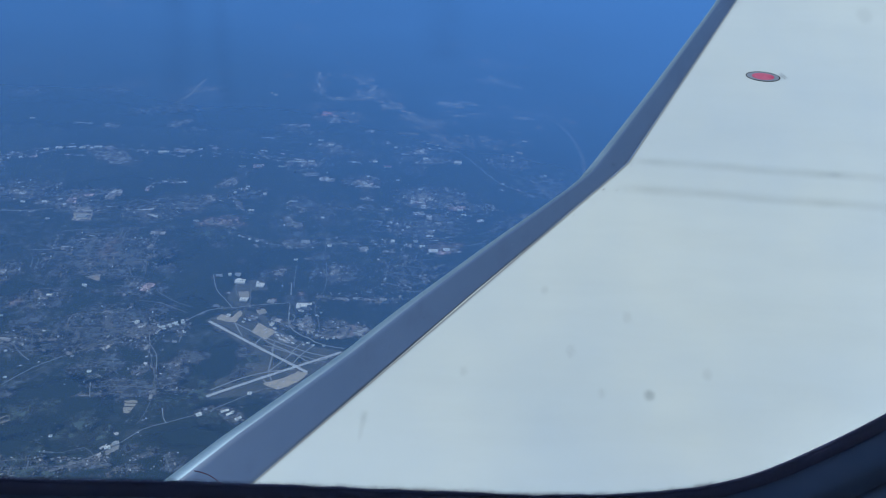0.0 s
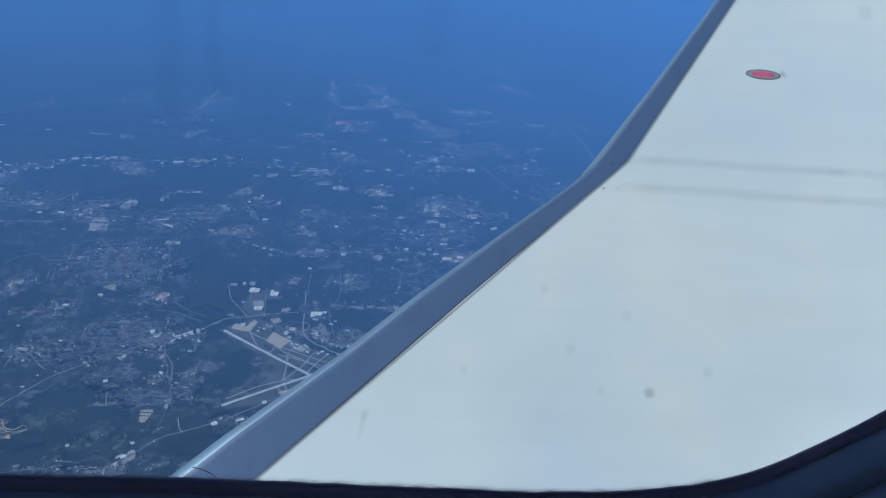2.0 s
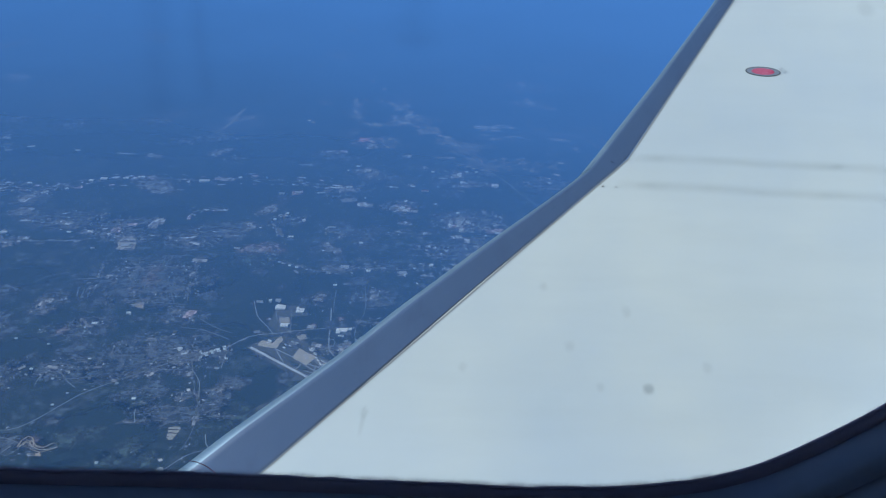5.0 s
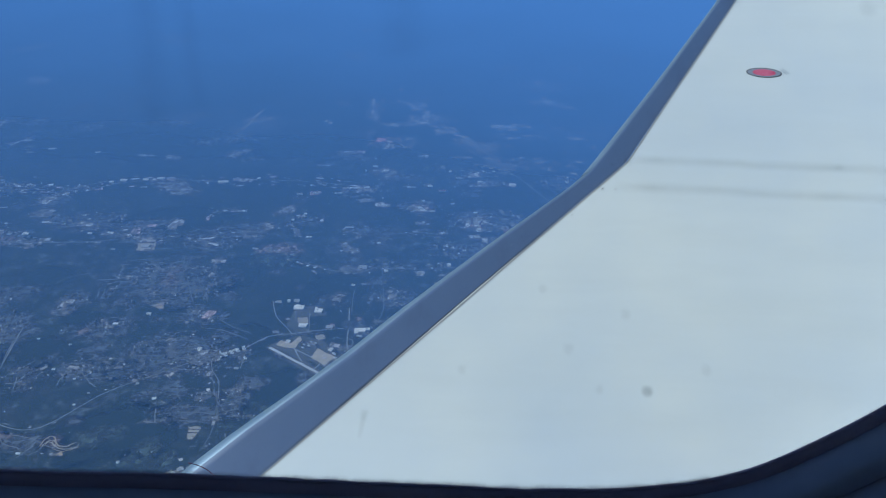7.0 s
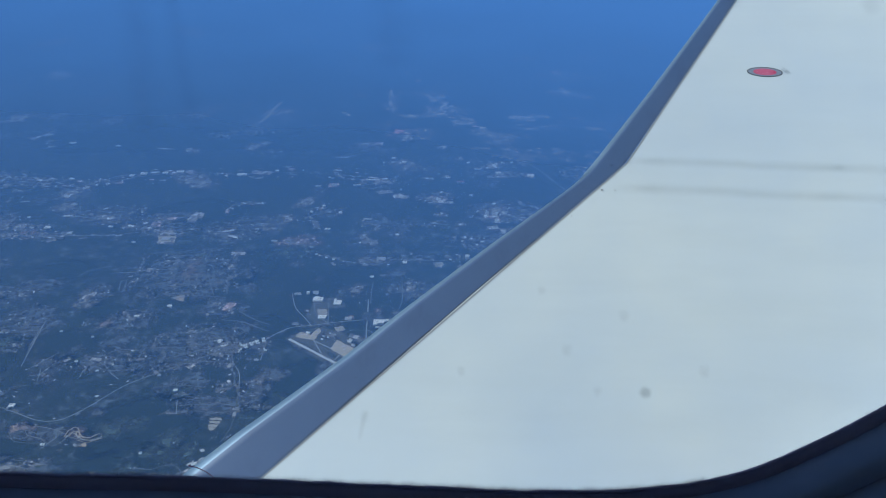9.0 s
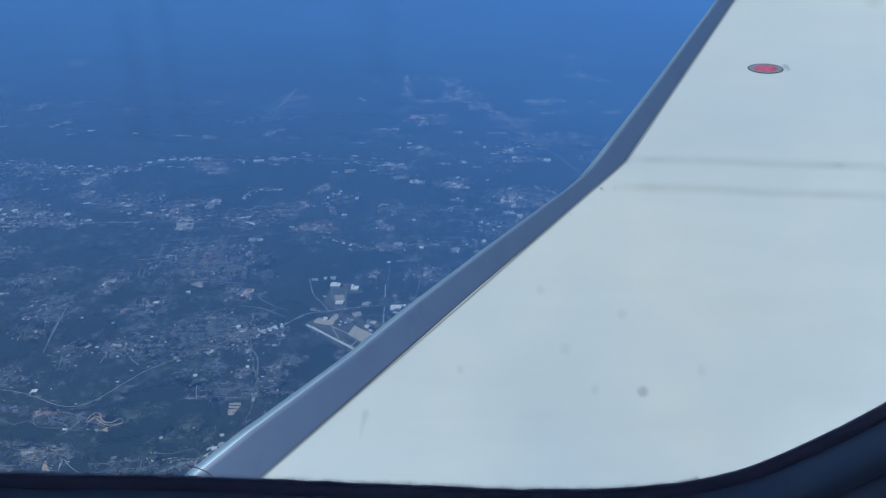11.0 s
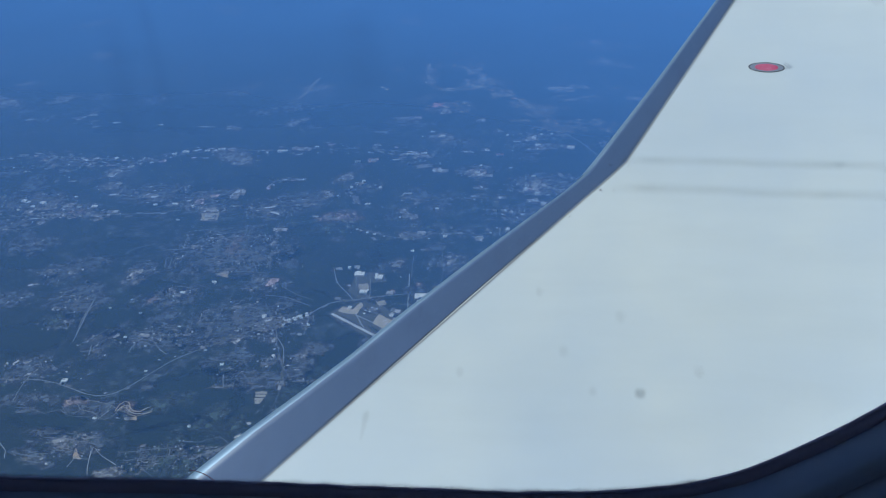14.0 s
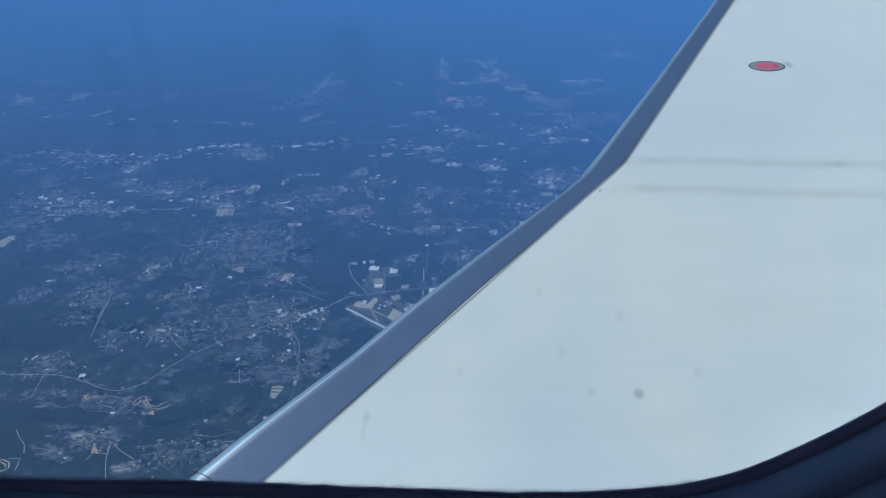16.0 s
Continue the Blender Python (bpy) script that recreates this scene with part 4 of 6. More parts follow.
# ---- near left, uncovered late ----
patch("building_site", "broken reddish soil of a building site in woods", PINK_LAND, (-595, 1062), 15, 15)
road("orange haul track round a building site", 4, (-607, 1053), (-606, 1068), (-600, 1077), (-592, 1074), (-586, 1063), (-583, 1052), mat=SOIL, lift=0.5)
road("orange haul track across a building site", 4, (-600, 1056), (-598, 1066), (-592, 1066), (-590, 1058), mat=SOIL, lift=0.52)
road("orange haul track of bare soil", 3, (-588, 1058), (-574, 1051), (-563, 1053), (-556, 1061), mat=SOIL, lift=0.5)
road("orange haul track of bare soil", 3, (-585, 1047), (-568, 1040), (-557, 1045), (-546, 1051), (-552, 1063), mat=SOIL, lift=0.5)
road("pale haul road across a building site", 2, (-602, 1055), (-587, 1050), (-567, 1045), (-548, 1055), mat=PALE_LAND)
road("pale haul road across a building site", 2, (-602, 1072), (-592, 1064), (-584, 1050), mat=PALE_LAND)
patch("bare_plot", "reddish bare soil plot", PINK_LAND, (-684, 1080), 14, 10, 0, 0.4)
patch("graded_land", "grey graded land for new housing", SUBURB, (-646, 1063), 62, 22, -5, 0.3)
road("pale new street on graded land", 2, (-678, 1073), (-667, 1058), (-641, 1049), (-617, 1032), (-602, 1055), (-631, 1072), (-665, 1080), mat=PALE_LAND)
patch("graded_land", "grey-green cleared land", SUBURB, (-772, 1080), 80, 18, 0, 0.3)
suburb((-805, 1163), 44, 40, 80, 40)
road("pale lane through housing", 2.6, (-788, 1076), (-792, 1125), (-784, 1172))
building("white hall beside the country highway", (-723, 1130), 9, 7, 4, 0, kind="hall")
suburb((-647, 980), 60, 26, 90, -10)
suburb((-694, 949), 40, 14, 40, -10)
area("building_site", "reddish bare soil plot among houses", SOIL, (-631, 945), (-637, 969), (-622, 949), (-620, 944))
road("pale lane among houses", 2, (-633, 928), (-629, 946), (-606, 944), (-610, 971), (-593, 954), (-560, 932), mat=RUNWAY)
road("pale lane among houses", 2, (-587, 891), (-601, 926), (-610, 961), mat=RUNWAY)
suburb((-515, 950), 60, 26, 150, 10, False, 3)
patch("grey_field", "grey stubble field", PALE_LAND, (-566, 914), 26, 14, 0, 0.3)
road("pale lane past a pond", 2, (-775, 998), (-761, 979), (-744, 963), (-737, 945), mat=RUNWAY)
road("pale lane past a pond", 2, (-733, 907), (-738, 934), (-754, 933), mat=RUNWAY)
building("small white house in a clearing", (-475, 1016), 4, 4, 3, 0, kind="house")
patch("green_field", "dull green clearing by a house", MEADOW, (-456, 1020), 26, 10, 0, 0.4)
road("pale orange haul track of bare soil", 3, (-592, 1068), (-579, 1055), (-566, 1051), (-560, 1059), (-555, 1062), (-547, 1054), (-551, 1049), mat=TAN_CONCRETE, lift=0.5)
road("pale orange haul track of bare soil", 3, (-588, 1056), (-574, 1047), (-561, 1046), (-548, 1051), mat=TAN_CONCRETE, lift=0.5)
road("pale orange haul track of bare soil", 3, (-604, 1052), (-600, 1064), (-592, 1061), (-583, 1051), mat=TAN_CONCRETE, lift=0.5)
area("building_site", "orange bare soil below a building site", SOIL, (-585, 1039), (-575, 1036), (-569, 1040), (-564, 1031), (-574, 1032), lift=0.1)
patch("graded_land", "grey graded land for new housing", PALE_LAND, (-649, 982), 34, 16, -8, 0.3)
patch("graded_land", "reddish graded plot beside new streets", PINK_LAND, (-676, 1076), 16, 8, 0, 0.3)
patch("grey_field", "grey stubble field", PALE_LAND, (-566, 914), 24, 10, 0, 0.3)
road("orange haul track round a pond", 6, (-773, 926), (-762, 931), (-750, 925), (-745, 914), (-752, 907), (-765, 910), mat=SOIL, lift=0.5)
road("pale haul track round a pond", 4, (-770, 921), (-761, 925), (-753, 920), (-751, 914), mat=TAN_CONCRETE, lift=0.5)
area("bare_yard", "tan gravel yard with pale roofs", TAN_LAND, (-663, 1738), (-623, 1741), (-617, 1705), (-653, 1702), lift=0.1)
area("bare_yard", "pale pink bare plot beside housing", PALE_LAND, (-559, 1471), (-534, 1482), (-527, 1456), (-539, 1458), lift=0.1)
area("bare_yard", "tan yard at the town's edge", TAN_LAND, (-1115, 1607), (-1104, 1624), (-1088, 1615), (-1090, 1580), (-1099, 1577), lift=0.1)
# ---- bare and built-up plots far off ----
clearing((-198, 2739), 19, 84, BRIGHT_LAND, 0)
clearing((-185, 2601), 21, 66, BRIGHT_LAND, 0)
clearing((-123, 2529), 63, 16, BRIGHT_LAND, 0)
clearing((-39, 2553), 77, 32, BRIGHT_LAND, 0)
clearing((-114, 2412), 33, 29, PINKISH, 0)
clearing((-142, 2394), 43, 24, PINKISH, 0)
clearing((-76, 2344), 33, 23, DULL_LAND, 0)
clearing((-66, 2738), 86, 24, DULL_LAND, 0)
clearing((-26, 2653), 29, 45, DULL_LAND, 0)
clearing((-293, 2723), 48, 12, DULL_LAND, 0)
clearing((-317, 2546), 14, 16, BRIGHT_LAND, 0)
clearing((381, 2955), 80, 35, PINKISH, 0)
clearing((397, 2909), 52, 20, BRIGHT_LAND, 0)
clearing((485, 2915), 68, 13, BRIGHT_LAND, 0)
clearing((372, 2763), 42, 37, BRIGHT_LAND, 0)
clearing((401, 2733), 26, 24, DULL_LAND, 0)
clearing((435, 2704), 56, 24, DULL_LAND, 0)
clearing((206, 2520), 77, 26, BRIGHT_LAND, 0)
clearing((271, 2520), 49, 21, DULL_LAND, 0)
clearing((232, 2418), 50, 19, DULL_LAND, 0)
clearing((283, 2441), 51, 15, DULL_LAND, 0)
clearing((372, 2509), 62, 15, DULL_LAND, 0)
clearing((423, 2421), 74, 39, DULL_LAND, 0)
clearing((461, 2353), 26, 36, DULL_LAND, 0)
clearing((61, 2472), 34, 30, DULL_LAND, 0)
clearing((100, 2387), 36, 38, BRIGHT_LAND, -35)
clearing((133, 2320), 26, 36, BRIGHT_LAND, -35)
clearing((242, 2263), 22, 13, BRIGHT_LAND, 0)
clearing((287, 2230), 38, 21, DULL_LAND, -20)
clearing((321, 2173), 31, 20, DULL_LAND, -20)
clearing((374, 2151), 27, 19, DULL_LAND, -20)
clearing((402, 2236), 22, 12, BRIGHT_LAND, 0)
clearing((352, 2070), 43, 36, PINKISH, 0)
clearing((347, 2117), 39, 23, DULL_LAND, 0)
clearing((389, 2072), 17, 21, PINKISH, 0)
clearing((-132, 2162), 24, 16, BRIGHT_LAND, 0)
clearing((-208, 2301), 38, 18, DULL_LAND, 0)
clearing((-296, 2203), 40, 12, DULL_LAND, 0)
clearing((-158, 2197), 18, 12, BRIGHT_LAND, 0)
clearing((-233, 2047), 20, 11, BRIGHT_LAND, 0)
clearing((-194, 2051), 26, 11, BRIGHT_LAND, 0)
clearing((-164, 1981), 34, 14, DULL_LAND, 0)
clearing((-122, 1947), 31, 10, DULL_LAND, 0)
clearing((-57, 2057), 26, 11, BRIGHT_LAND, 0)
clearing((-33, 1940), 47, 26, PINKISH, 0)
clearing((-6, 1914), 19, 16, DULL_LAND, 0)
clearing((-296, 2016), 23, 18, PINKISH, 0)
clearing((75, 2118), 18, 11, BRIGHT_LAND, 0)
clearing((121, 2144), 24, 19, DULL_LAND, 0)
clearing((124, 2087), 21, 11, BRIGHT_LAND, 0)
clearing((102, 2069), 35, 11, DULL_LAND, 0)
clearing((201, 2079), 27, 22, PINKISH, 0)
clearing((69, 1897), 27, 16, BRIGHT_LAND, 0)
clearing((110, 1881), 49, 19, PINKISH, 0)
clearing((97, 1832), 40, 24, PINKISH, 0)
clearing((143, 1844), 27, 15, DULL_LAND, 0)
clearing((166, 1823), 21, 18, DULL_LAND, 0)
clearing((-192, 1823), 21, 9, BRIGHT_LAND, 0)
clearing((-22, 1840), 27, 12, DULL_LAND, 0)
clearing((47, 1956), 14, 13, BRIGHT_LAND, 0)
clearing((-1040, 1723), 51, 8, BRIGHT_LAND, 8)
clearing((-1008, 1746), 52, 9, DULL_LAND, 8)
clearing((-993, 1790), 47, 15, BRIGHT_LAND, 0)
clearing((-966, 1758), 34, 17, PINKISH, 0)
clearing((-907, 1731), 39, 11, BRIGHT_LAND, 0)
clearing((-880, 1754), 29, 14, BRIGHT_LAND, 0)
clearing((-929, 1779), 13, 9, BRIGHT_LAND, 0)
clearing((-804, 1831), 41, 9, BRIGHT_LAND, 0)
clearing((-886, 1839), 41, 6, BRIGHT_LAND, 0)
clearing((-744, 1784), 19, 9, BRIGHT_LAND, 0)
clearing((-687, 1793), 27, 18, PINKISH, 0)
clearing((-668, 1819), 46, 9, BRIGHT_LAND, 6)
clearing((-670, 1767), 31, 15, DULL_LAND, 0)
clearing((-634, 1712), 38, 28, DULL_LAND, 0)
clearing((-639, 1717), 33, 20, TAN_CONCRETE, 0)
clearing((-512, 1762), 39, 9, BRIGHT_LAND, 10)
clearing((-494, 1734), 31, 9, BRIGHT_LAND, -12)
clearing((-466, 1654), 37, 21, DULL_LAND, 0)
clearing((-423, 1785), 32, 42, DULL_LAND, 0)
clearing((-539, 1468), 20, 18, SOIL, 0)
clearing((-462, 1447), 20, 17, DULL_LAND, 0)
clearing((-435, 1437), 22, 26, PINKISH, 0)
clearing((-720, 1483), 16, 18, BRIGHT_LAND, 0)
clearing((-723, 1454), 18, 13, DULL_LAND, 0)
clearing((-726, 1474), 27, 36, DULL_LAND, 0)
clearing((-910, 1489), 23, 18, DULL_LAND, 0)
clearing((-999, 1611), 36, 13, DULL_LAND, 0)
clearing((-1110, 1810), 19, 12, BRIGHT_LAND, 0)
clearing((-372, 1309), 42, 7, BRIGHT_LAND, 6)
clearing((-415, 1309), 19, 15, BRIGHT_LAND, 0)
clearing((-634, 1261), 24, 11, DULL_LAND, 0)
clearing((-613, 1394), 18, 12, DULL_LAND, 0)
clearing((-835, 1353), 17, 10, DULL_LAND, 0)
clearing((-792, 1304), 17, 9, DULL_LAND, 0)
clearing((-921, 1438), 27, 11, DULL_LAND, 0)
# ---- town streets ----
for line in (((-698, 1569), (-607, 1582), (-529, 1604), (-530, 1654), (-496, 1680)), ((-547, 1528), (-558, 1599), (-536, 1624), (-541, 1675)), ((-638, 1563), (-582, 1551), (-520, 1563), (-466, 1528), (-449, 1484)), ((-605, 1528), (-555, 1514), (-501, 1528), (-470, 1501)), ((-571, 1483), (-517, 1497), (-450, 1506)), ((-554, 1462), (-511, 1479), (-449, 1471)), ((-511, 1575), (-494, 1528), (-475, 1479))):
    road("curving pale residential street of a town", 1.9, *line, mat=STREET, name="street", lift=0.7)
for line in (((-480, 1323), (-473, 1346), (-447, 1346), (-420, 1320), (-430, 1298), (-459, 1291), (-477, 1309)), ((-469, 1320), (-458, 1334), (-439, 1325), (-440, 1309), (-460, 1305)), ((-475, 1284), (-472, 1342)), ((-672, 1501), (-679, 1537), (-668, 1537), (-663, 1496)), ((-659, 1514), (-660, 1541)), ((-645, 1514), (-646, 1542)), ((-775, 1553), (-760, 1579), (-719, 1598))):
    road("curving pale residential street of a town", 1.9, *line, mat=STREET, name="street", lift=0.7)
for line in (((-805, 1364), (-770, 1367)), ((-807, 1378), (-773, 1381)), ((-792, 1352), (-768, 1352)), ((-638, 1222), (-638, 1259), (-609, 1242), (-590, 1219)), ((-738, 1237), (-722, 1257), (-706, 1281)), ((-412, 1421), (-375, 1390), (-340, 1371)), ((-439, 1390), (-395, 1381), (-342, 1350))):
    road("curving pale residential street of a town", 1.9, *line, mat=STREET, name="street", lift=0.7)
# ---- built-up ground east of the airport ----
clearing((-130, 1322), 26, 22, DULL_LAND, 0, "grey lots and yards of works")
clearing((-112, 1295), 22, 14, DULL_LAND, 0, "grey lots and yards of works")
clearing((-88, 1282), 34, 14, DULL_LAND, -10, "grey lots and yards beside the highway")
clearing((-62, 1303), 26, 24, DULL_LAND, 0, "built-up fairground plots")
clearing((-30, 1299), 20, 26, BRIGHT_LAND, 0, "built-up fairground plots")
clearing((-134, 1374), 30, 18, DULL_LAND, 0, "car park round a large store")
clearing((-180, 1334), 24, 14, DULL_LAND, -28, "car parks behind the terminal")
clearing((-226, 1339), 24, 12, DULL_LAND, -28, "grey apron among small hangars")
clearing((-163, 1275), 30, 12, DULL_LAND, -28, "grey apron among hangar rows")
clearing((-83, 1507), 24, 24, DULL_LAND, 0, "grey lots among houses")
clearing((-66, 1408), 34, 10, DULL_LAND, 0, "grey lots beside the railway")
clearing((-8, 1407), 34, 10, DULL_LAND, 0, "grey lots beside the railway")


# ---- more plots and car parks ----
patch("open_plot", "dull built-up or bare plot in woods", SUBURB, (-618, 1255), 10, 7)
patch("open_plot", "bright bare plot or car park", PALE_LAND, (-687, 1198), 5, 7)
patch("open_plot", "dull built-up or bare plot in woods", SUBURB, (-724, 1256), 21, 9)
patch("open_plot", "dull built-up or bare plot in woods", SUBURB, (-577, 1113), 15, 12)
patch("open_plot", "dull built-up or bare plot in woods", SUBURB, (-802, 1139), 13, 10)
patch("building_site", "reddish broken soil of a building site", PINK_LAND, (-695, 1074), 9, 9)
road("orange haul track of a building site", 4, (-703, 1078), (-699, 1081), (-694, 1072), (-687, 1069), mat=SOIL, lift=0.5)
patch("open_plot", "grey graded land", SUBURB, (-641, 1060), 21, 9)
patch("open_plot", "bright bare plot or car park", PALE_LAND, (-580, 1035), 7, 5)
patch("open_plot", "bright bare plot or car park", PALE_LAND, (-597, 1037), 4, 3)
patch("open_plot", "bright bare plot or car park", PALE_LAND, (-601, 1023), 5, 4)
patch("open_plot", "grey graded land", SUBURB, (-441, 1116), 19, 10)
patch("open_plot", "grey graded land", SUBURB, (-752, 1056), 23, 10)
patch("open_plot", "dull built-up or bare plot in woods", SUBURB, (-755, 1085), 26, 15)
patch("open_plot", "dull built-up or bare plot in woods", SUBURB, (-704, 1002), 36, 11)
patch("open_plot", "dull built-up or bare plot in woods", SUBURB, (-793, 1362), 22, 20)
patch("open_plot", "bright bare plot or car park", PALE_LAND, (-719, 1480), 8, 15)
patch("open_plot", "bright bare plot or car park", PALE_LAND, (-716, 1443), 10, 10)
patch("open_plot", "dull built-up or bare plot in woods", SUBURB, (-901, 1478), 11, 13)
patch("open_plot", "pinkish bare plot", PINK_LAND, (-657, 1377), 12, 13)
patch("open_plot", "dull built-up or bare plot in woods", SUBURB, (-979, 1597), 16, 10)
patch("open_plot", "dull built-up or bare plot in woods", SUBURB, (-981, 1560), 21, 10)
patch("open_plot", "bright bare plot or car park", PALE_LAND, (-654, 1535), 5, 10)
patch("open_plot", "dull built-up or bare plot in woods", SUBURB, (-526, 1421), 10, 8)
patch("open_plot", "bright bare plot or car park", PALE_LAND, (-406, 1300), 8, 12)
patch("open_plot", "dull built-up or bare plot in woods", SUBURB, (-389, 1297), 10, 9)
patch("open_plot", "bright bare plot or car park", PALE_LAND, (-389, 1246), 6, 10)
patch("open_plot", "dull built-up or bare plot in woods", SUBURB, (-317, 1224), 17, 16)
patch("open_plot", "bright bare plot or car park", PALE_LAND, (-330, 1196), 9, 16)
patch("open_plot", "bright bare plot or car park", PALE_LAND, (-280, 1422), 6, 8)
patch("open_plot", "pinkish bare plot", PINK_LAND, (-191, 1396), 8, 9)
patch("open_plot", "dull built-up or bare plot in woods", SUBURB, (-201, 1392), 5, 5)
patch("open_plot", "pinkish bare plot", PINK_LAND, (-144, 1415), 10, 16)
patch("open_plot", "dull built-up or bare plot in woods", SUBURB, (-319, 1479), 7, 5)
clearing((-500, 2098), 52, 29, DULL_LAND, 0, "dull built-up or bare plot in woods")
clearing((-596, 2093), 46, 9, DULL_LAND, 0, "dull built-up or bare plot in woods")
clearing((-299, 2016), 28, 26, PINKISH, 0, "pinkish bare plot")
clearing((-167, 1978), 43, 15, DULL_LAND, 0, "dull built-up or bare plot in woods")
clearing((-313, 1792), 18, 53, DULL_LAND, 0, "dull built-up or bare plot in woods")
patch("open_plot", "pinkish bare plot", PINK_LAND, (-340, 1705), 18, 17)
clearing((-468, 1908), 33, 10, BRIGHT_LAND, 0, "bright bare plot or car park")
clearing((-602, 1840), 28, 38, DULL_LAND, 0, "dull built-up or bare plot in woods")
clearing((-591, 1771), 27, 9, DULL_LAND, 0, "dull built-up or bare plot in woods")
patch("open_plot", "dull built-up or bare plot in woods", SUBURB, (-462, 1667), 20, 17)
clearing((-421, 1786), 36, 53, DULL_LAND, 0, "dull built-up or bare plot in woods")
patch("open_plot", "dull built-up or bare plot in woods", SUBURB, (-332, 1608), 17, 20)
patch("open_plot", "pinkish bare plot", PINK_LAND, (-542, 1588), 30, 39)
patch("open_plot", "dull built-up or bare plot in woods", SUBURB, (-418, 1557), 13, 23)
patch("open_plot", "dull built-up or bare plot in woods", SUBURB, (-276, 1543), 11, 15)
patch("open_plot", "dull built-up or bare plot in woods", SUBURB, (-136, 1563), 9, 6)
clearing((-45, 2587), 72, 79, DULL_LAND, 0, "dull built-up or bare plot in woods")
clearing((-152, 2397), 42, 35, RED_EARTH, 0, "red bare earth beside a small town")
clearing((-126, 2347), 44, 47, DULL_LAND, 0, "dull built-up or bare plot in woods")
clearing((-209, 2302), 30, 16, PINKISH, 0, "pinkish bare plot")
clearing((-249, 2295), 55, 39, DULL_LAND, 0, "dull built-up or bare plot in woods")
clearing((111, 2068), 50, 15, DULL_LAND, 0, "dull built-up or bare plot in woods")
clearing((-63, 2059), 35, 9, BRIGHT_LAND, 0, "bright bare plot or car park")
clearing((-18, 2071), 25, 17, DULL_LAND, 0, "dull built-up or bare plot in woods")
clearing((-299, 2015), 29, 26, PINKISH, 0, "pinkish bare plot")
clearing((-201, 2064), 30, 9, BRIGHT_LAND, 0, "bright bare plot or car park")
clearing((-181, 2040), 54, 43, DULL_LAND, 0, "dull built-up or bare plot in woods")
clearing((-44, 1930), 42, 34, BRIGHT_LAND, 0, "bright bare plot or car park")
clearing((-163, 1974), 53, 20, DULL_LAND, 0, "dull built-up or bare plot in woods")
clearing((-124, 1946), 33, 25, BRIGHT_LAND, 0, "bright bare plot or car park")
clearing((34, 2475), 63, 58, DULL_LAND, 0, "dull built-up or bare plot in woods")
clearing((77, 2266), 59, 19, DULL_LAND, 0, "dull built-up or bare plot in woods")
clearing((218, 2499), 93, 45, DULL_LAND, 0, "dull built-up or bare plot in woods")
clearing((-31, 2273), 32, 23, DULL_LAND, 0, "dull built-up or bare plot in woods")
clearing((89, 1876), 55, 56, BRIGHT_LAND, 0, "bright bare plot or car park")
clearing((-1170, 2055), 31, 24, DULL_LAND, 0, "dull built-up or bare plot in woods")
clearing((-1134, 2018), 26, 14, BRIGHT_LAND, 0, "bright bare plot or car park")
clearing((-1086, 1982), 28, 22, BRIGHT_LAND, 0, "bright bare plot or car park")
clearing((-1055, 2050), 46, 10, BRIGHT_LAND, 0, "bright bare plot or car park")
clearing((-1038, 2031), 26, 10, BRIGHT_LAND, 0, "bright bare plot or car park")
clearing((-1032, 2009), 23, 7, BRIGHT_LAND, 0, "bright bare plot or car park")
clearing((-922, 2001), 20, 14, BRIGHT_LAND, 0, "bright bare plot or car park")
clearing((-954, 1966), 29, 44, BRIGHT_LAND, 0, "bright bare plot or car park")
clearing((-1044, 1921), 25, 10, DULL_LAND, 0, "dull built-up or bare plot in woods")
clearing((-898, 2050), 40, 18, DULL_LAND, 0, "dull built-up or bare plot in woods")
patch("open_plot", "pinkish bare plot", PINK_LAND, (-961, 1747), 20, 22)
clearing((-874, 1750), 29, 20, BRIGHT_LAND, 0, "bright bare plot or car park")
patch("open_plot", "bright bare plot or car park", PALE_LAND, (-902, 1721), 13, 9)
clearing((-1038, 1781), 28, 34, BRIGHT_LAND, 0, "bright bare plot or car park")
clearing((-997, 1781), 32, 38, DULL_LAND, 0, "dull built-up or bare plot in woods")
clearing((-1082, 1755), 28, 28, DULL_LAND, 0, "dull built-up or bare plot in woods")
patch("open_plot", "bright bare plot or car park", PALE_LAND, (-1052, 1693), 12, 14)
patch("open_plot", "bright bare plot or car park", PALE_LAND, (-1025, 1703), 14, 9)
clearing((-910, 1841), 18, 14, BRIGHT_LAND, 0, "bright bare plot or car park")
clearing((-811, 1831), 28, 24, BRIGHT_LAND, 0, "bright bare plot or car park")
clearing((-666, 1825), 41, 17, PINKISH, 0, "pinkish bare plot")
clearing((-686, 1804), 23, 18, PINKISH, 0, "pinkish bare plot")
clearing((-701, 1777), 28, 20, BRIGHT_LAND, 0, "bright bare plot or car park")
clearing((-648, 1755), 40, 26, DULL_LAND, 0, "dull built-up or bare plot in woods")
clearing((-605, 1846), 23, 38, BRIGHT_LAND, 0, "bright bare plot or car park")
clearing((-607, 1815), 28, 28, DULL_LAND, 0, "dull built-up or bare plot in woods")
clearing((-1175, 2381), 35, 22, DULL_LAND, 0, "dull built-up or bare plot in woods")
clearing((-1127, 2285), 29, 17, DULL_LAND, 0, "dull built-up or bare plot in woods")
clearing((-799, 2267), 61, 8, DULL_LAND, 0, "dull built-up or bare plot in woods")
clearing((119, 2068), 56, 10, DULL_LAND, 0, "dull built-up or bare plot in woods")
clearing((-36, 1925), 52, 36, BRIGHT_LAND, 0, "bright bare plot or car park")
clearing((94, 1868), 28, 29, BRIGHT_LAND, 0, "bright bare plot or car park")
clearing((81, 1844), 14, 57, BRIGHT_LAND, 0, "bright bare plot or car park")
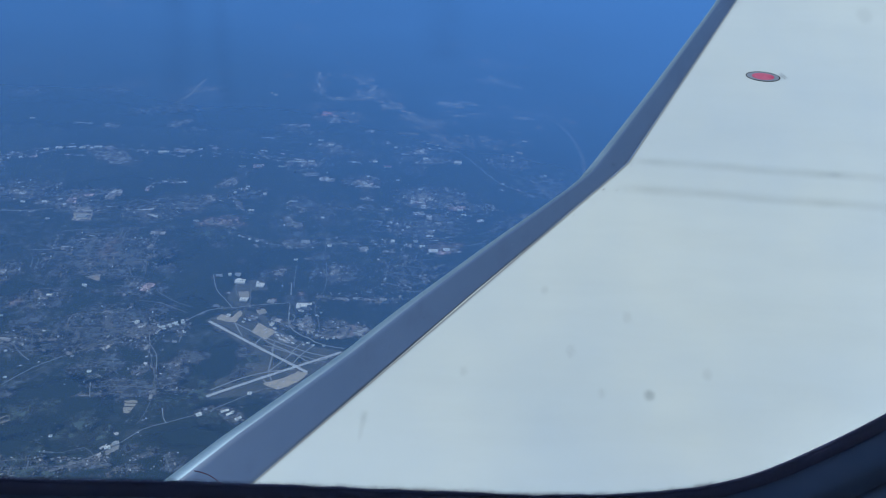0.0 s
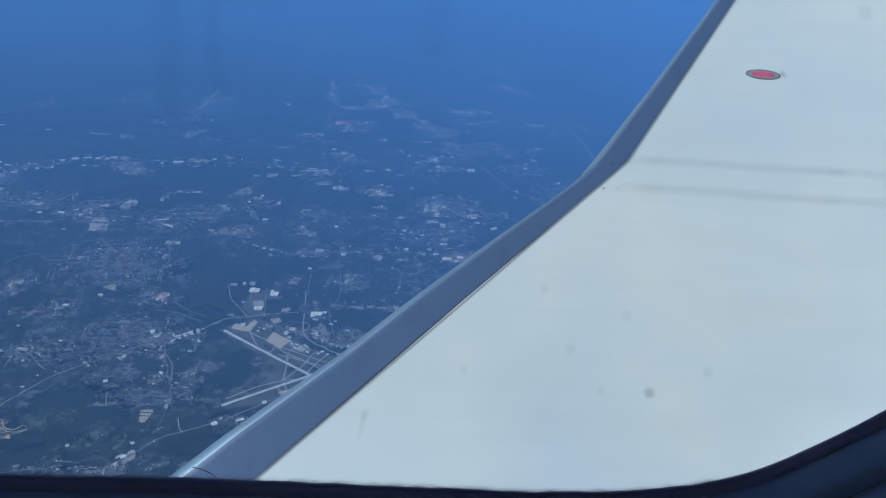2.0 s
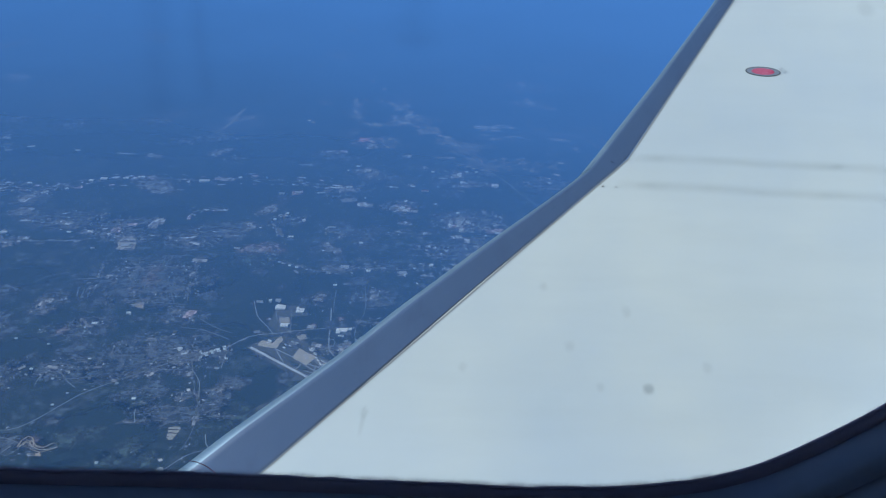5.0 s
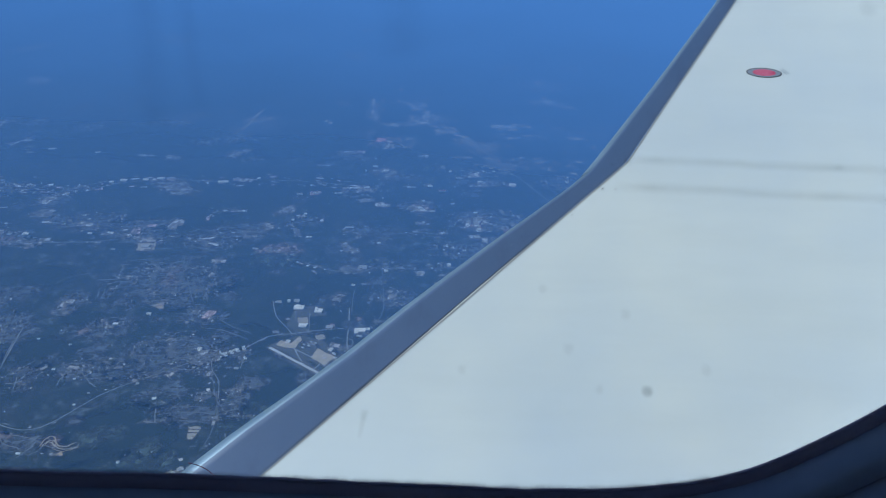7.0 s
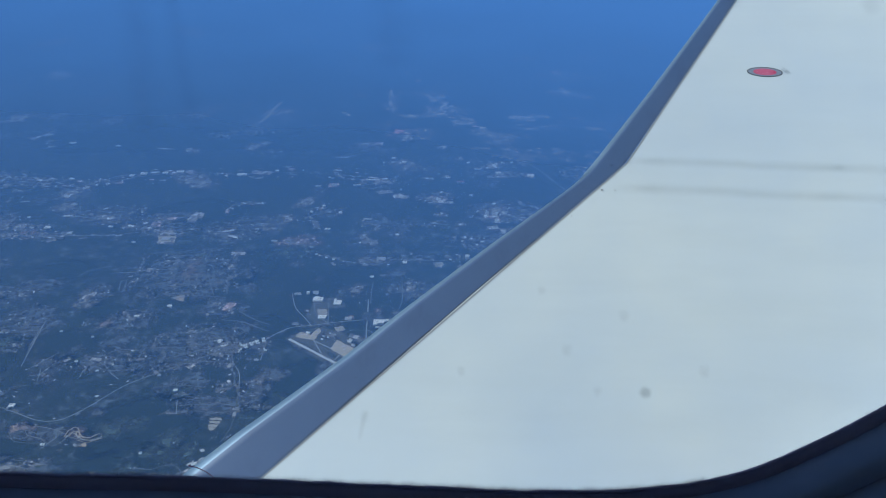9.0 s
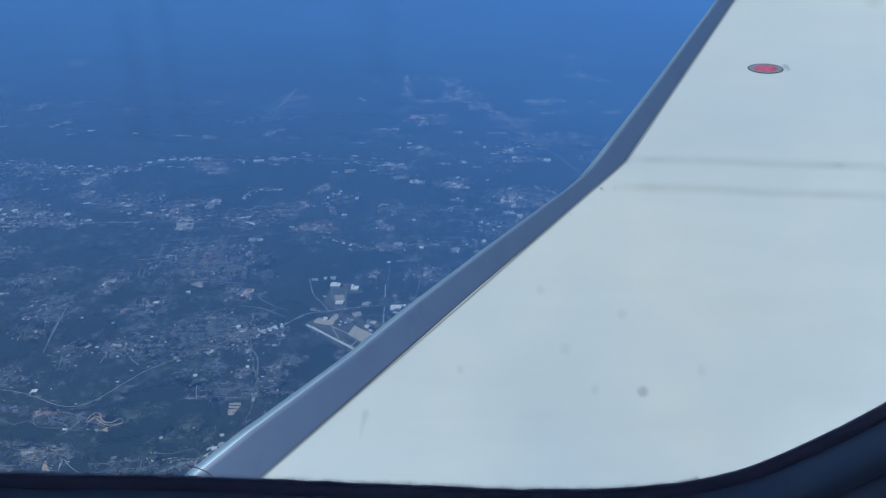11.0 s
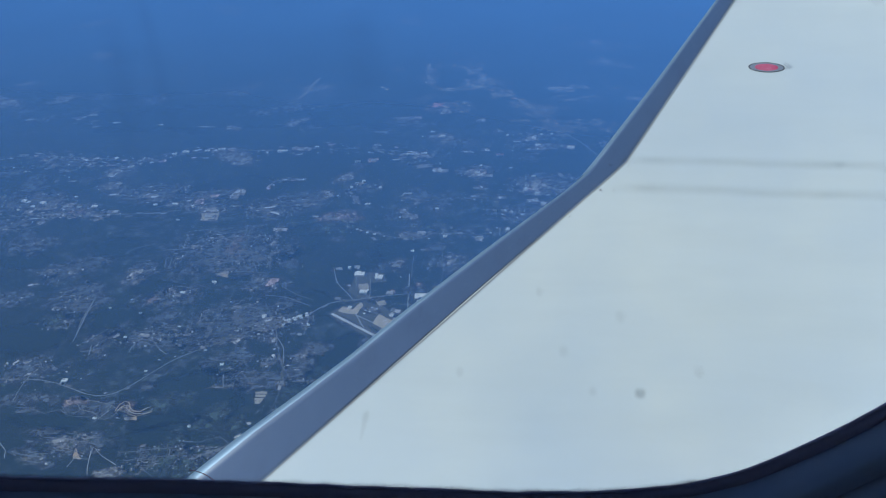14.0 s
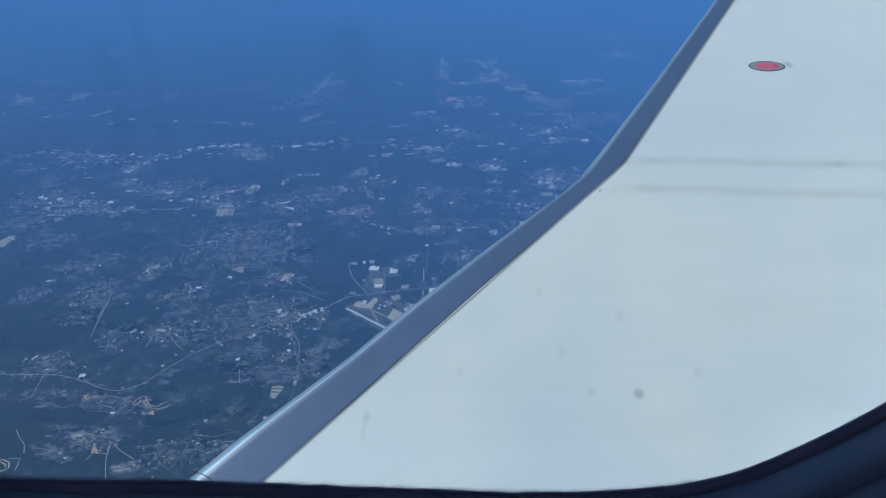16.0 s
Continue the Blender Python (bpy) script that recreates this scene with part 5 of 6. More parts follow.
clearing((102, 1828), 12, 65, BRIGHT_LAND, 0, "bright bare plot or car park")
clearing((122, 1854), 19, 38, DULL_LAND, 0, "dull built-up or bare plot in woods")
clearing((185, 1807), 55, 24, PINKISH, 0, "pinkish bare plot")
clearing((92, 1777), 27, 20, BRIGHT_LAND, 0, "bright bare plot or car park")
clearing((115, 1755), 18, 26, BRIGHT_LAND, 0, "bright bare plot or car park")
clearing((117, 1691), 24, 13, BRIGHT_LAND, 0, "bright bare plot or car park")
clearing((114, 1668), 22, 11, BRIGHT_LAND, 0, "bright bare plot or car park")
clearing((121, 1648), 26, 7, BRIGHT_LAND, 0, "bright bare plot or car park")
building("small white flat roof among trees and plots", (196, 1774), 13, 6, 3, 0, kind="shed", units=1)
clearing((164, 1733), 17, 7, BRIGHT_LAND, 0, "bright bare plot or car park")
clearing((142, 1728), 27, 15, DULL_LAND, 0, "dull built-up or bare plot in woods")
clearing((-29, 1600), 23, 23, BRIGHT_LAND, 0, "bright bare plot or car park")
clearing((26, 1595), 33, 11, DULL_LAND, 0, "dull built-up or bare plot in woods")
building("small white flat roof among trees and plots", (96, 1622), 16, 7, 3, 0, kind="shed", units=1)
clearing((66, 1625), 19, 16, BRIGHT_LAND, 0, "bright bare plot or car park")
clearing((-140, 1558), 24, 10, DULL_LAND, 0, "dull built-up or bare plot in woods")
clearing((23, 1793), 25, 18, DULL_LAND, 0, "dull built-up or bare plot in woods")
clearing((-30, 1844), 35, 19, DULL_LAND, 0, "dull built-up or bare plot in woods")
clearing((27, 1729), 17, 17, BRIGHT_LAND, 0, "bright bare plot or car park")
clearing((69, 1710), 11, 10, BRIGHT_LAND, 0, "bright bare plot or car park")
clearing((82, 1668), 11, 11, BRIGHT_LAND, 0, "bright bare plot or car park")
clearing((138, 1594), 38, 17, PINKISH, 0, "pinkish bare plot")
clearing((172, 1602), 21, 12, DULL_LAND, 0, "dull built-up or bare plot in woods")
clearing((231, 1747), 18, 16, BRIGHT_LAND, 0, "bright bare plot or car park")
clearing((256, 1699), 18, 12, DULL_LAND, 0, "dull built-up or bare plot in woods")
clearing((235, 1601), 25, 11, DULL_LAND, 0, "dull built-up or bare plot in woods")
building("small white flat roof among trees and plots", (-9, 2062), 21, 9, 3, 0, kind="shed", units=1)
clearing((-225, 2049), 30, 18, DULL_LAND, 0, "dull built-up or bare plot in woods")
clearing((-166, 1971), 43, 15, DULL_LAND, 0, "dull built-up or bare plot in woods")
clearing((-130, 1954), 29, 23, BRIGHT_LAND, 0, "bright bare plot or car park")
clearing((197, 1843), 33, 15, DULL_LAND, 0, "dull built-up or bare plot in woods")
building("small white flat roof among trees and plots", (-26, 2708), 11, 7, 3, 0, kind="shed", units=1)
clearing((-54, 2698), 69, 70, DULL_LAND, 0, "dull built-up or bare plot in woods")
clearing((-20, 2604), 67, 56, DULL_LAND, 0, "dull built-up or bare plot in woods")
clearing((50, 2499), 47, 40, DULL_LAND, 0, "dull built-up or bare plot in woods")
clearing((91, 2424), 23, 26, BRIGHT_LAND, 0, "bright bare plot or car park")
clearing((115, 2369), 19, 31, BRIGHT_LAND, 0, "bright bare plot or car park")
clearing((135, 2330), 15, 19, BRIGHT_LAND, 0, "bright bare plot or car park")
clearing((149, 2263), 33, 18, DULL_LAND, 0, "dull built-up or bare plot in woods")
clearing((107, 2137), 31, 36, BRIGHT_LAND, 0, "bright bare plot or car park")
clearing((71, 2120), 24, 12, DULL_LAND, 0, "dull built-up or bare plot in woods")
clearing((258, 2538), 55, 16, DULL_LAND, 0, "dull built-up or bare plot in woods")
clearing((278, 2439), 45, 10, DULL_LAND, 0, "dull built-up or bare plot in woods")
clearing((363, 2983), 42, 42, PINKISH, 0, "pinkish bare plot")
clearing((366, 2800), 20, 30, BRIGHT_LAND, 0, "bright bare plot or car park")
building("small white flat roof among trees and plots", (-112, 2886), 17, 8, 3, 0, kind="shed", units=1)
building("small white flat roof among trees and plots", (-157, 2979), 14, 9, 3, 0, kind="shed", units=1)
building("small white flat roof among trees and plots", (-356, 3162), 15, 10, 3, 0, kind="shed", units=1)
clearing((-298, 2747), 44, 9, DULL_LAND, 0, "dull built-up or bare plot in woods")
clearing((-156, 2749), 36, 8, DULL_LAND, 0, "dull built-up or bare plot in woods")
clearing((-29, 2276), 31, 19, DULL_LAND, 0, "dull built-up or bare plot in woods")
clearing((-205, 2308), 24, 12, PINKISH, 0, "pinkish bare plot")
clearing((-234, 2291), 60, 21, DULL_LAND, 0, "dull built-up or bare plot in woods")
building("small white flat roof among trees and plots", (-331, 2558), 16, 11, 3, 0, kind="shed", units=1)
clearing((290, 2257), 33, 29, DULL_LAND, 0, "dull built-up or bare plot in woods")
clearing((302, 2235), 17, 16, BRIGHT_LAND, 0, "bright bare plot or car park")
clearing((198, 2206), 22, 15, BRIGHT_LAND, 0, "bright bare plot or car park")
# ---- lanes and streets between them ----
road("pale lane through fields and woods", 1.3, (-769, 1333), (-763, 1295), (-756, 1240), mat=ROAD, name="lane")
road("pale lane through fields and woods", 1.3, (-718, 1232), (-713, 1212), (-709, 1190), mat=ROAD, name="lane")
road("pale lane through fields and woods", 1.3, (-731, 1212), (-715, 1215), (-702, 1221), mat=ROAD, name="lane")
road("pale lane through fields and woods", 1.3, (-632, 1254), (-640, 1239), (-642, 1225), (-641, 1208), mat=ROAD, name="lane")
road("pale lane through fields and woods", 1.3, (-618, 1255), (-604, 1237), (-591, 1220), (-572, 1203), mat=ROAD, name="lane")
road("narrow residential street or track", 1.0, (-700, 1066), (-686, 1048), (-666, 1051), (-666, 1067), (-684, 1074), mat=STREET, name="lane")
road("narrow residential street or track", 1.0, (-699, 1057), (-681, 1043), (-643, 1039), (-634, 1049), (-622, 1068), mat=STREET, name="lane")
road("pale lane through fields and woods", 1.3, (-632, 1026), (-623, 1044), (-617, 1054), mat=ROAD, name="lane")
road("pale lane through fields and woods", 1.3, (-446, 1110), (-452, 1131), (-455, 1146), mat=ROAD, name="lane")
road("narrow residential street or track", 1.0, (-777, 1062), (-751, 1061), (-720, 1047), (-702, 1057), mat=STREET, name="lane")
road("pale lane through fields and woods", 1.3, (-773, 1389), (-766, 1326), (-757, 1251), mat=ROAD, name="lane")
road("narrow residential street or track", 1.0, (-814, 1373), (-797, 1373), (-779, 1374), mat=STREET, name="lane")
road("narrow residential street or track", 1.0, (-810, 1363), (-793, 1362), (-777, 1363), mat=STREET, name="lane")
road("narrow residential street or track", 1.0, (-807, 1351), (-792, 1351), (-776, 1352), mat=STREET, name="lane")
road("pale lane through fields and woods", 1.3, (-692, 1569), (-665, 1572), (-645, 1576), mat=ROAD, name="lane")
road("narrow residential street or track", 1.0, (-675, 1523), (-670, 1496), (-661, 1496), (-664, 1522), mat=STREET, name="lane")
road("narrow residential street or track", 1.1, (-670, 1649), (-642, 1658), (-614, 1663), mat=STREET, name="lane")
road("narrow residential street or track", 1.0, (-653, 1588), (-608, 1591), (-560, 1598), mat=STREET, name="lane")
road("narrow residential street or track", 1.0, (-556, 1606), (-557, 1565), (-555, 1525), mat=STREET, name="lane")
road("narrow residential street or track", 1.0, (-575, 1494), (-545, 1500), (-514, 1502), mat=STREET, name="lane")
road("narrow residential street or track", 1.0, (-441, 1315), (-443, 1299), (-454, 1293), (-467, 1299), (-475, 1314), (-474, 1330), (-463, 1337), (-449, 1330), (-441, 1315), mat=STREET, name="lane")
road("narrow residential street or track", 1.0, (-450, 1315), (-459, 1324), (-464, 1314), (-455, 1305), (-450, 1315), mat=STREET, name="lane")
road("narrow residential street or track", 1.0, (-483, 1343), (-478, 1320), (-472, 1298), (-427, 1299), mat=STREET, name="lane")
road("narrow residential street or track", 1.0, (-469, 1280), (-465, 1269), (-462, 1259), mat=STREET, name="lane")
road("narrow residential street or track", 1.0, (-455, 1283), (-452, 1274), (-450, 1265), mat=STREET, name="lane")
road("narrow residential street or track", 1.0, (-441, 1290), (-438, 1282), (-436, 1275), mat=STREET, name="lane")
road("narrow residential street or track", 1.0, (-429, 1294), (-427, 1286), (-424, 1278), mat=STREET, name="lane")
road("pale lane through fields and woods", 1.3, (-396, 1287), (-386, 1252), (-369, 1223), (-359, 1176), mat=ROAD, name="lane")
road("pale lane through fields and woods", 1.3, (-339, 1316), (-339, 1288), (-339, 1258), mat=ROAD, name="lane")
road("pale lane through fields and woods", 1.6, (-504, 1922), (-474, 1914), (-451, 1904), mat=ROAD, name="lane")
road("pale lane through fields and woods", 1.5, (-541, 1770), (-513, 1750), (-471, 1727), mat=ROAD, name="lane")
road("pale lane through fields and woods", 1.5, (-518, 1755), (-503, 1770), (-490, 1785), mat=ROAD, name="lane")
road("pale lane through fields and woods", 1.5, (-651, 1824), (-622, 1840), (-606, 1867), mat=ROAD, name="lane")
road("narrow residential street or track", 1.1, (-541, 1675), (-506, 1676), (-485, 1676), mat=STREET, name="lane")
road("narrow residential street or track", 1.0, (-526, 1666), (-523, 1614), (-529, 1605), mat=STREET, name="lane")
road("pale lane through fields and woods", 2.1, (-214, 2769), (-199, 2652), (-181, 2561), (-156, 2535), (-98, 2535), (-45, 2534), mat=ROAD, name="lane")
road("pale lane through fields and woods", 1.9, (66, 2426), (107, 2363), (130, 2302), (159, 2203), (195, 2149), mat=ROAD, name="lane")
road("pale lane through fields and woods", 1.7, (-1221, 2043), (-1178, 2062), (-1092, 2039), (-1037, 2056), (-982, 2056), (-914, 2035), (-882, 2063), (-847, 2082), (-804, 2091), (-754, 2095), (-704, 2102), (-648, 2102), mat=ROAD, name="lane")
road("pale lane through fields and woods", 1.5, (-1073, 1717), (-1011, 1727), (-925, 1735), (-837, 1738), (-747, 1742), mat=ROAD, name="lane")
road("pale lane through fields and woods", 1.4, (-1052, 1670), (-1025, 1689), (-999, 1732), mat=ROAD, name="lane")
road("pale lane through fields and woods", 1.5, (-712, 1784), (-655, 1809), (-611, 1873), mat=ROAD, name="lane")
road("narrow residential street or track", 1.1, (-672, 1643), (-646, 1654), (-618, 1661), mat=STREET, name="lane")
road("narrow residential street or track", 1.3, (-1283, 2180), (-1240, 2126), (-1204, 2087), mat=STREET, name="lane")
road("broad pale highway curving through far woods", 9, (406, 2482), (497, 2430), (539, 2292), (544, 2131), (522, 1993), mat=STREET, name="lane")
# ---- small roofs ----
for hx, hy in ((-382, 1291), (-375, 1305), (-372, 1298), (-366, 1311), (-363, 1305), (-356, 1318), (-353, 1311), (-346, 1325), (-344, 1318)):
    building("small white shop in a row beside the main road", (hx, hy), 8, 5, 3, 12, kind="shop", units=1)
building("small white flat roof among trees and plots", (-664, 1254), 8, 4, 3, 0, kind="shed", units=1)
building("small white flat roof among trees and plots", (-592, 1155), 7, 3, 3, 0, kind="shed", units=1)
building("small grey flat roof among trees and plots", (-505, 1214), 7, 5, 3, 0, GREY_ROOF, kind="shed", units=1)
building("small white flat roof among trees and plots", (-633, 1035), 6, 3, 3, 0, kind="shed", units=1)
building("small white flat roof among trees and plots", (-465, 1172), 9, 6, 3, 0, kind="shed", units=1)
building("small grey flat roof among trees and plots", (-818, 1393), 9, 3, 3, 0, GREY_ROOF, kind="shed", units=1)
building("small white flat roof among trees and plots", (-728, 1349), 7, 3, 3, 0, kind="shed", units=1)
building("small white flat roof among trees and plots", (-663, 1331), 7, 3, 3, 0, kind="shed", units=1)
building("small grey flat roof among trees and plots", (-829, 1344), 5, 3, 3, 0, GREY_ROOF, kind="shed", units=1)
building("small white flat roof among trees and plots", (-604, 1402), 14, 7, 3, 0, kind="shed", units=1)
building("small white flat roof among trees and plots", (-380, 1303), 8, 5, 3, 0, kind="shed", units=1)
building("small grey flat roof among trees and plots", (-346, 1259), 11, 5, 3, 0, GREY_ROOF, kind="shed", units=1)
building("small white flat roof among trees and plots", (-335, 1288), 6, 4, 3, 0, kind="shed", units=1)
building("small white flat roof among trees and plots", (-459, 2109), 16, 8, 3, 0, kind="shed", units=1)
building("small grey flat roof among trees and plots", (-242, 2016), 33, 5, 3, 0, GREY_ROOF, kind="store", units=1)
building("small white flat roof among trees and plots", (-209, 2049), 37, 7, 3, 0, kind="store", units=1)
building("small white flat roof among trees and plots", (-172, 2053), 28, 7, 3, 0, kind="store", units=1)
building("small grey flat roof among trees and plots", (-196, 1821), 26, 5, 3, 0, GREY_ROOF, kind="store", units=1)
building("small white flat roof among trees and plots", (-308, 1893), 10, 7, 3, 0, kind="shed", units=1)
building("small white flat roof among trees and plots", (-284, 1770), 16, 6, 3, 0, kind="shed", units=1)
building("small grey flat roof among trees and plots", (-293, 1649), 8, 5, 3, 0, GREY_ROOF, kind="shed", units=1)
building("small white flat roof among trees and plots", (-269, 1634), 8, 5, 3, 0, kind="shed", units=1)
building("small white flat roof among trees and plots", (-253, 1626), 8, 5, 3, 0, kind="shed", units=1)
building("small grey flat roof among trees and plots", (-395, 1712), 18, 5, 3, 0, GREY_ROOF, kind="shed", units=1)
building("small white flat roof among trees and plots", (-165, 1552), 10, 7, 3, 0, kind="shed", units=1)
building("small white flat roof among trees and plots", (0, 2618), 10, 7, 3, 0, kind="shed", units=1)
building("small grey flat roof among trees and plots", (-97, 2389), 15, 7, 3, 0, GREY_ROOF, kind="shed", units=1)
building("small white flat roof among trees and plots", (-132, 2386), 13, 9, 3, 0, kind="shed", units=1)
building("small white flat roof among trees and plots", (44, 2162), 14, 10, 3, 0, kind="shed", units=1)
building("small grey flat roof among trees and plots", (67, 2116), 31, 8, 3, 0, GREY_ROOF, kind="store", units=1)
building("small white flat roof among trees and plots", (-198, 2048), 31, 6, 3, 0, kind="store", units=1)
building("small white flat roof among trees and plots", (-240, 2015), 33, 5, 3, 0, kind="store", units=1)
building("small grey flat roof among trees and plots", (205, 2450), 42, 8, 3, 0, GREY_ROOF, kind="store", units=1)
building("small white flat roof among trees and plots", (161, 2162), 13, 9, 3, 0, kind="shed", units=1)
building("small white flat roof among trees and plots", (-982, 2059), 19, 9, 3, 0, kind="shed", units=1)
building("small grey flat roof among trees and plots", (-917, 1903), 20, 5, 3, 0, GREY_ROOF, kind="shed", units=1)
building("small white flat roof among trees and plots", (-997, 1832), 8, 5, 3, 0, kind="shed", units=1)
building("small white flat roof among trees and plots", (-1082, 1784), 12, 7, 3, 0, kind="shed", units=1)
building("small grey flat roof among trees and plots", (-967, 1778), 14, 6, 3, 0, GREY_ROOF, kind="shed", units=1)
building("small white flat roof among trees and plots", (-740, 1787), 17, 7, 3, 0, kind="shed", units=1)
building("small white flat roof among trees and plots", (-786, 1783), 12, 7, 3, 0, kind="shed", units=1)
building("small grey flat roof among trees and plots", (-708, 1706), 12, 5, 3, 0, GREY_ROOF, kind="shed", units=1)
building("small white flat roof among trees and plots", (-1078, 2311), 31, 10, 3, 0, kind="store", units=1)
building("small white flat roof among trees and plots", (-940, 2287), 24, 7, 3, 0, kind="shed", units=1)
building("small grey flat roof among trees and plots", (-730, 2248), 24, 7, 3, 0, GREY_ROOF, kind="shed", units=1)


# ---- scattered farms, clearings and lanes ----
rnd = random.Random(77)
for _ in range(420):
    y = 880 * (4.8 ** rnd.random())
    x = y * rnd.uniform(-0.72, 0.36)
    if noise.noise((x * 0.0035, y * 0.0035, 0.5)) < -0.12:
        continue
    size = rnd.uniform(10, 34) * (y / 1500) ** 0.5
    loose_land((x, y), size * rnd.uniform(1, 2.2), size, rnd.uniform(0, 180), rnd.choice((LAND_THIN, LAND_THIN, LAND_DENSE, FEATHERED[MEADOW.name]) if y < 1700 else (LAND_THIN, LAND_DENSE, FEATHERED[PALE_LAND.name], FEATHERED[SUBURB.name])))
    for _ in range(rnd.randrange(3, 16)):
        VILLAS.append((x + rnd.gauss(0, size), y + rnd.gauss(0, size * 0.7), rnd.uniform(0, 180), rnd.uniform(0.5, 1.2)))
    if rnd.random() < 0.5:
        a, r = rnd.uniform(0, 6.28), size * rnd.uniform(1, 2.5)
        road("narrow pale lane between woods and plots", 1.0, (x - r * math.cos(a), y - r * math.sin(a)), (x - r * 0.4 * math.cos(a + 0.7), y - r * 0.4 * math.sin(a + 0.7)), (x + rnd.gauss(0, 5), y + rnd.gauss(0, 5)), (x + r * 0.7 * math.cos(a + 0.5), y + r * 0.7 * math.sin(a + 0.5)), mat=STREET, name="lane")

for at, w, d, turn in ROADSIDE:
    clearing(at, w, d, rnd.choice((DULL_LAND, DULL_LAND, BRIGHT_LAND, PINKISH, LOT)) if at[1] > 1750 else rnd.choice((LOT, SUBURB, SUBURB, DULL_LAND)), turn + rnd.uniform(-8, 8), "bare or built-up plot beside a road")

# ---- houses ----
def scatter(name, label, spots):
    verts, faces = [], []
    for x, y, turn, s in spots:
        c, sn = math.cos(radians(turn)), math.sin(radians(turn))
        s *= 0.75 + 0.9 * min(1.0, max(0.0, (y - 1100) / 1600))
        w, d, h = 1.1 * s, 0.75 * s, 0.8 * s
        k = len(verts)
        for px, py, pz in ((-w, -d, 0), (w, -d, 0), (w, d, 0), (-w, d, 0), (-w, -d, h), (w, -d, h), (w, d, h), (-w, d, h), (-w * 0.9, 0, h * 1.6), (w * 0.9, 0, h * 1.6)):
            verts.append((x + px * c - py * sn, y + px * sn + py * c, GROUND + pz))
        faces += [tuple(k + i for i in f) for f in ((0, 1, 5, 4), (1, 2, 6, 5), (2, 3, 7, 6), (3, 0, 4, 7), (4, 5, 9, 8), (6, 7, 8, 9), (5, 6, 9), (7, 4, 8))]
    return tagged(link(name, verts, faces, HOUSES), label, "houses", kind="stuff")


def plots(spots):
    """Small lawns, yards, bare plots and car parks round the houses."""
    rnd = random.Random(31)
    verts, faces = [], []
    for x, y, turn, s in spots:
        if rnd.random() < 0.5:
            continue
        far = 0.9 + max(0.0, (y - 1100) / 950)
        c, sn = math.cos(radians(turn)), math.sin(radians(turn))
        w, d = rnd.uniform(0.8, 3.4) * far, rnd.uniform(0.6, 1.7) * far
        if rnd.random() < 0.06:
            w, d = w * 2.2, d * 2.2
        ox, oy, z, k = rnd.gauss(0, 3.5), rnd.gauss(0, 3.5), GROUND + rnd.uniform(0.15, 0.42), len(verts)
        for px, py in ((-w, -d), (w * rnd.uniform(0.6, 1), -d), (w, d), (-w * rnd.uniform(0.6, 1), d * rnd.uniform(0.7, 1))):
            px, py = px + ox, py + oy
            verts.append((x + px * c - py * sn, y + px * sn + py * c, z))
        faces.append((k, k + 1, k + 2, k + 3))
    return tagged(link("plots", verts, faces, PLOTS), "small lawns, yards and bare plots between houses", "plots", kind="stuff")


plots(VILLAS)
scatter("houses", "many small houses with grey, brown and white roofs", VILLAS)

# ---- aircraft ----
WALL_Y = 0.914
CABIN = pose(0, 0, 0, 0, 0, 5.45)
OUTWARDS = CABIN.to_3x3() @ Vector((0, 1, 0))
WING = pose(0.3273, 1.4410, -0.5906, 37.868, -2.691, -6.585) @ pose(0.001, -0.0055, 0)
wing = empty("aircraft_wing", WING)
tagged(wing, "white painted aircraft wing with a bare grey leading-edge slat", "wing")

JOINT_LOW = [(-0.000, -0.001), (-0.027, -0.025), (-0.059, -0.058), (-0.269, -0.261), (-0.588, -0.580), (-0.648, -0.640)]
JOINT_HIGH = [(-0.000, -0.001), (0.104, 0.173), (0.214, 0.358), (0.471, 0.788)]


def resample(pts, k):
    p = [Vector(q) for q in pts]
    run = [0.0]
    for a, b in zip(p, p[1:]):
        run.append(run[-1] + (b - a).length)
    out = []
    for i in range(k + 1):
        s = run[-1] * i / k
        j = max(q for q in range(len(p) - 1) if run[q] <= s + 1e-9)
        out.append(p[j].lerp(p[j + 1], min(1, (s - run[j]) / (run[j + 1] - run[j]))))
    return out


def wing_skin():
    edge = list(reversed(resample(JOINT_LOW, 30))) + resample(JOINT_HIGH, 24)[1:]
    n, k = len(edge), 16
    verts, faces = [], []
    for i, q in enumerate(edge):
        end = Vector((1.5, -0.40 + 1.25 * (i / (n - 1))))
        # the root ends at the fuselage skin
        near, far = (OUTWARDS.dot(WING @ Vector((*p, 0))) - WALL_Y - 0.012 for p in (q, end))
        if far < 0:
            end = q.lerp(end, near / (near - far))
        for j in range(k + 1):
            t = (j / k) ** 1.5
            p = q.lerp(end, t)
            verts.append((p.x, p.y, -0.001 * t * t))
    for i in range(n - 1):
        for j in range(k):
            a = i * (k + 1) + j
            faces.append((a, a + 1, a + k + 2, a + k + 1))
    # turned-down front lip and the lower skin
    m = len(verts)
    for q in edge:
        verts += [(q.x + 0.001, q.y, -0.008), (q.x + 0.02, q.y, -0.1)]
    for i in range(n - 1):
        a, b = i * (k + 1), (i + 1) * (k + 1)
        faces += [(a, b, m + 2 * i + 2, m + 2 * i), (m + 2 * i, m + 2 * i + 2, m + 2 * i + 3, m + 2 * i + 1)]
    return link("wing_skin", verts, faces, WING_PAINT, wing, smooth=False)


wing_skin()


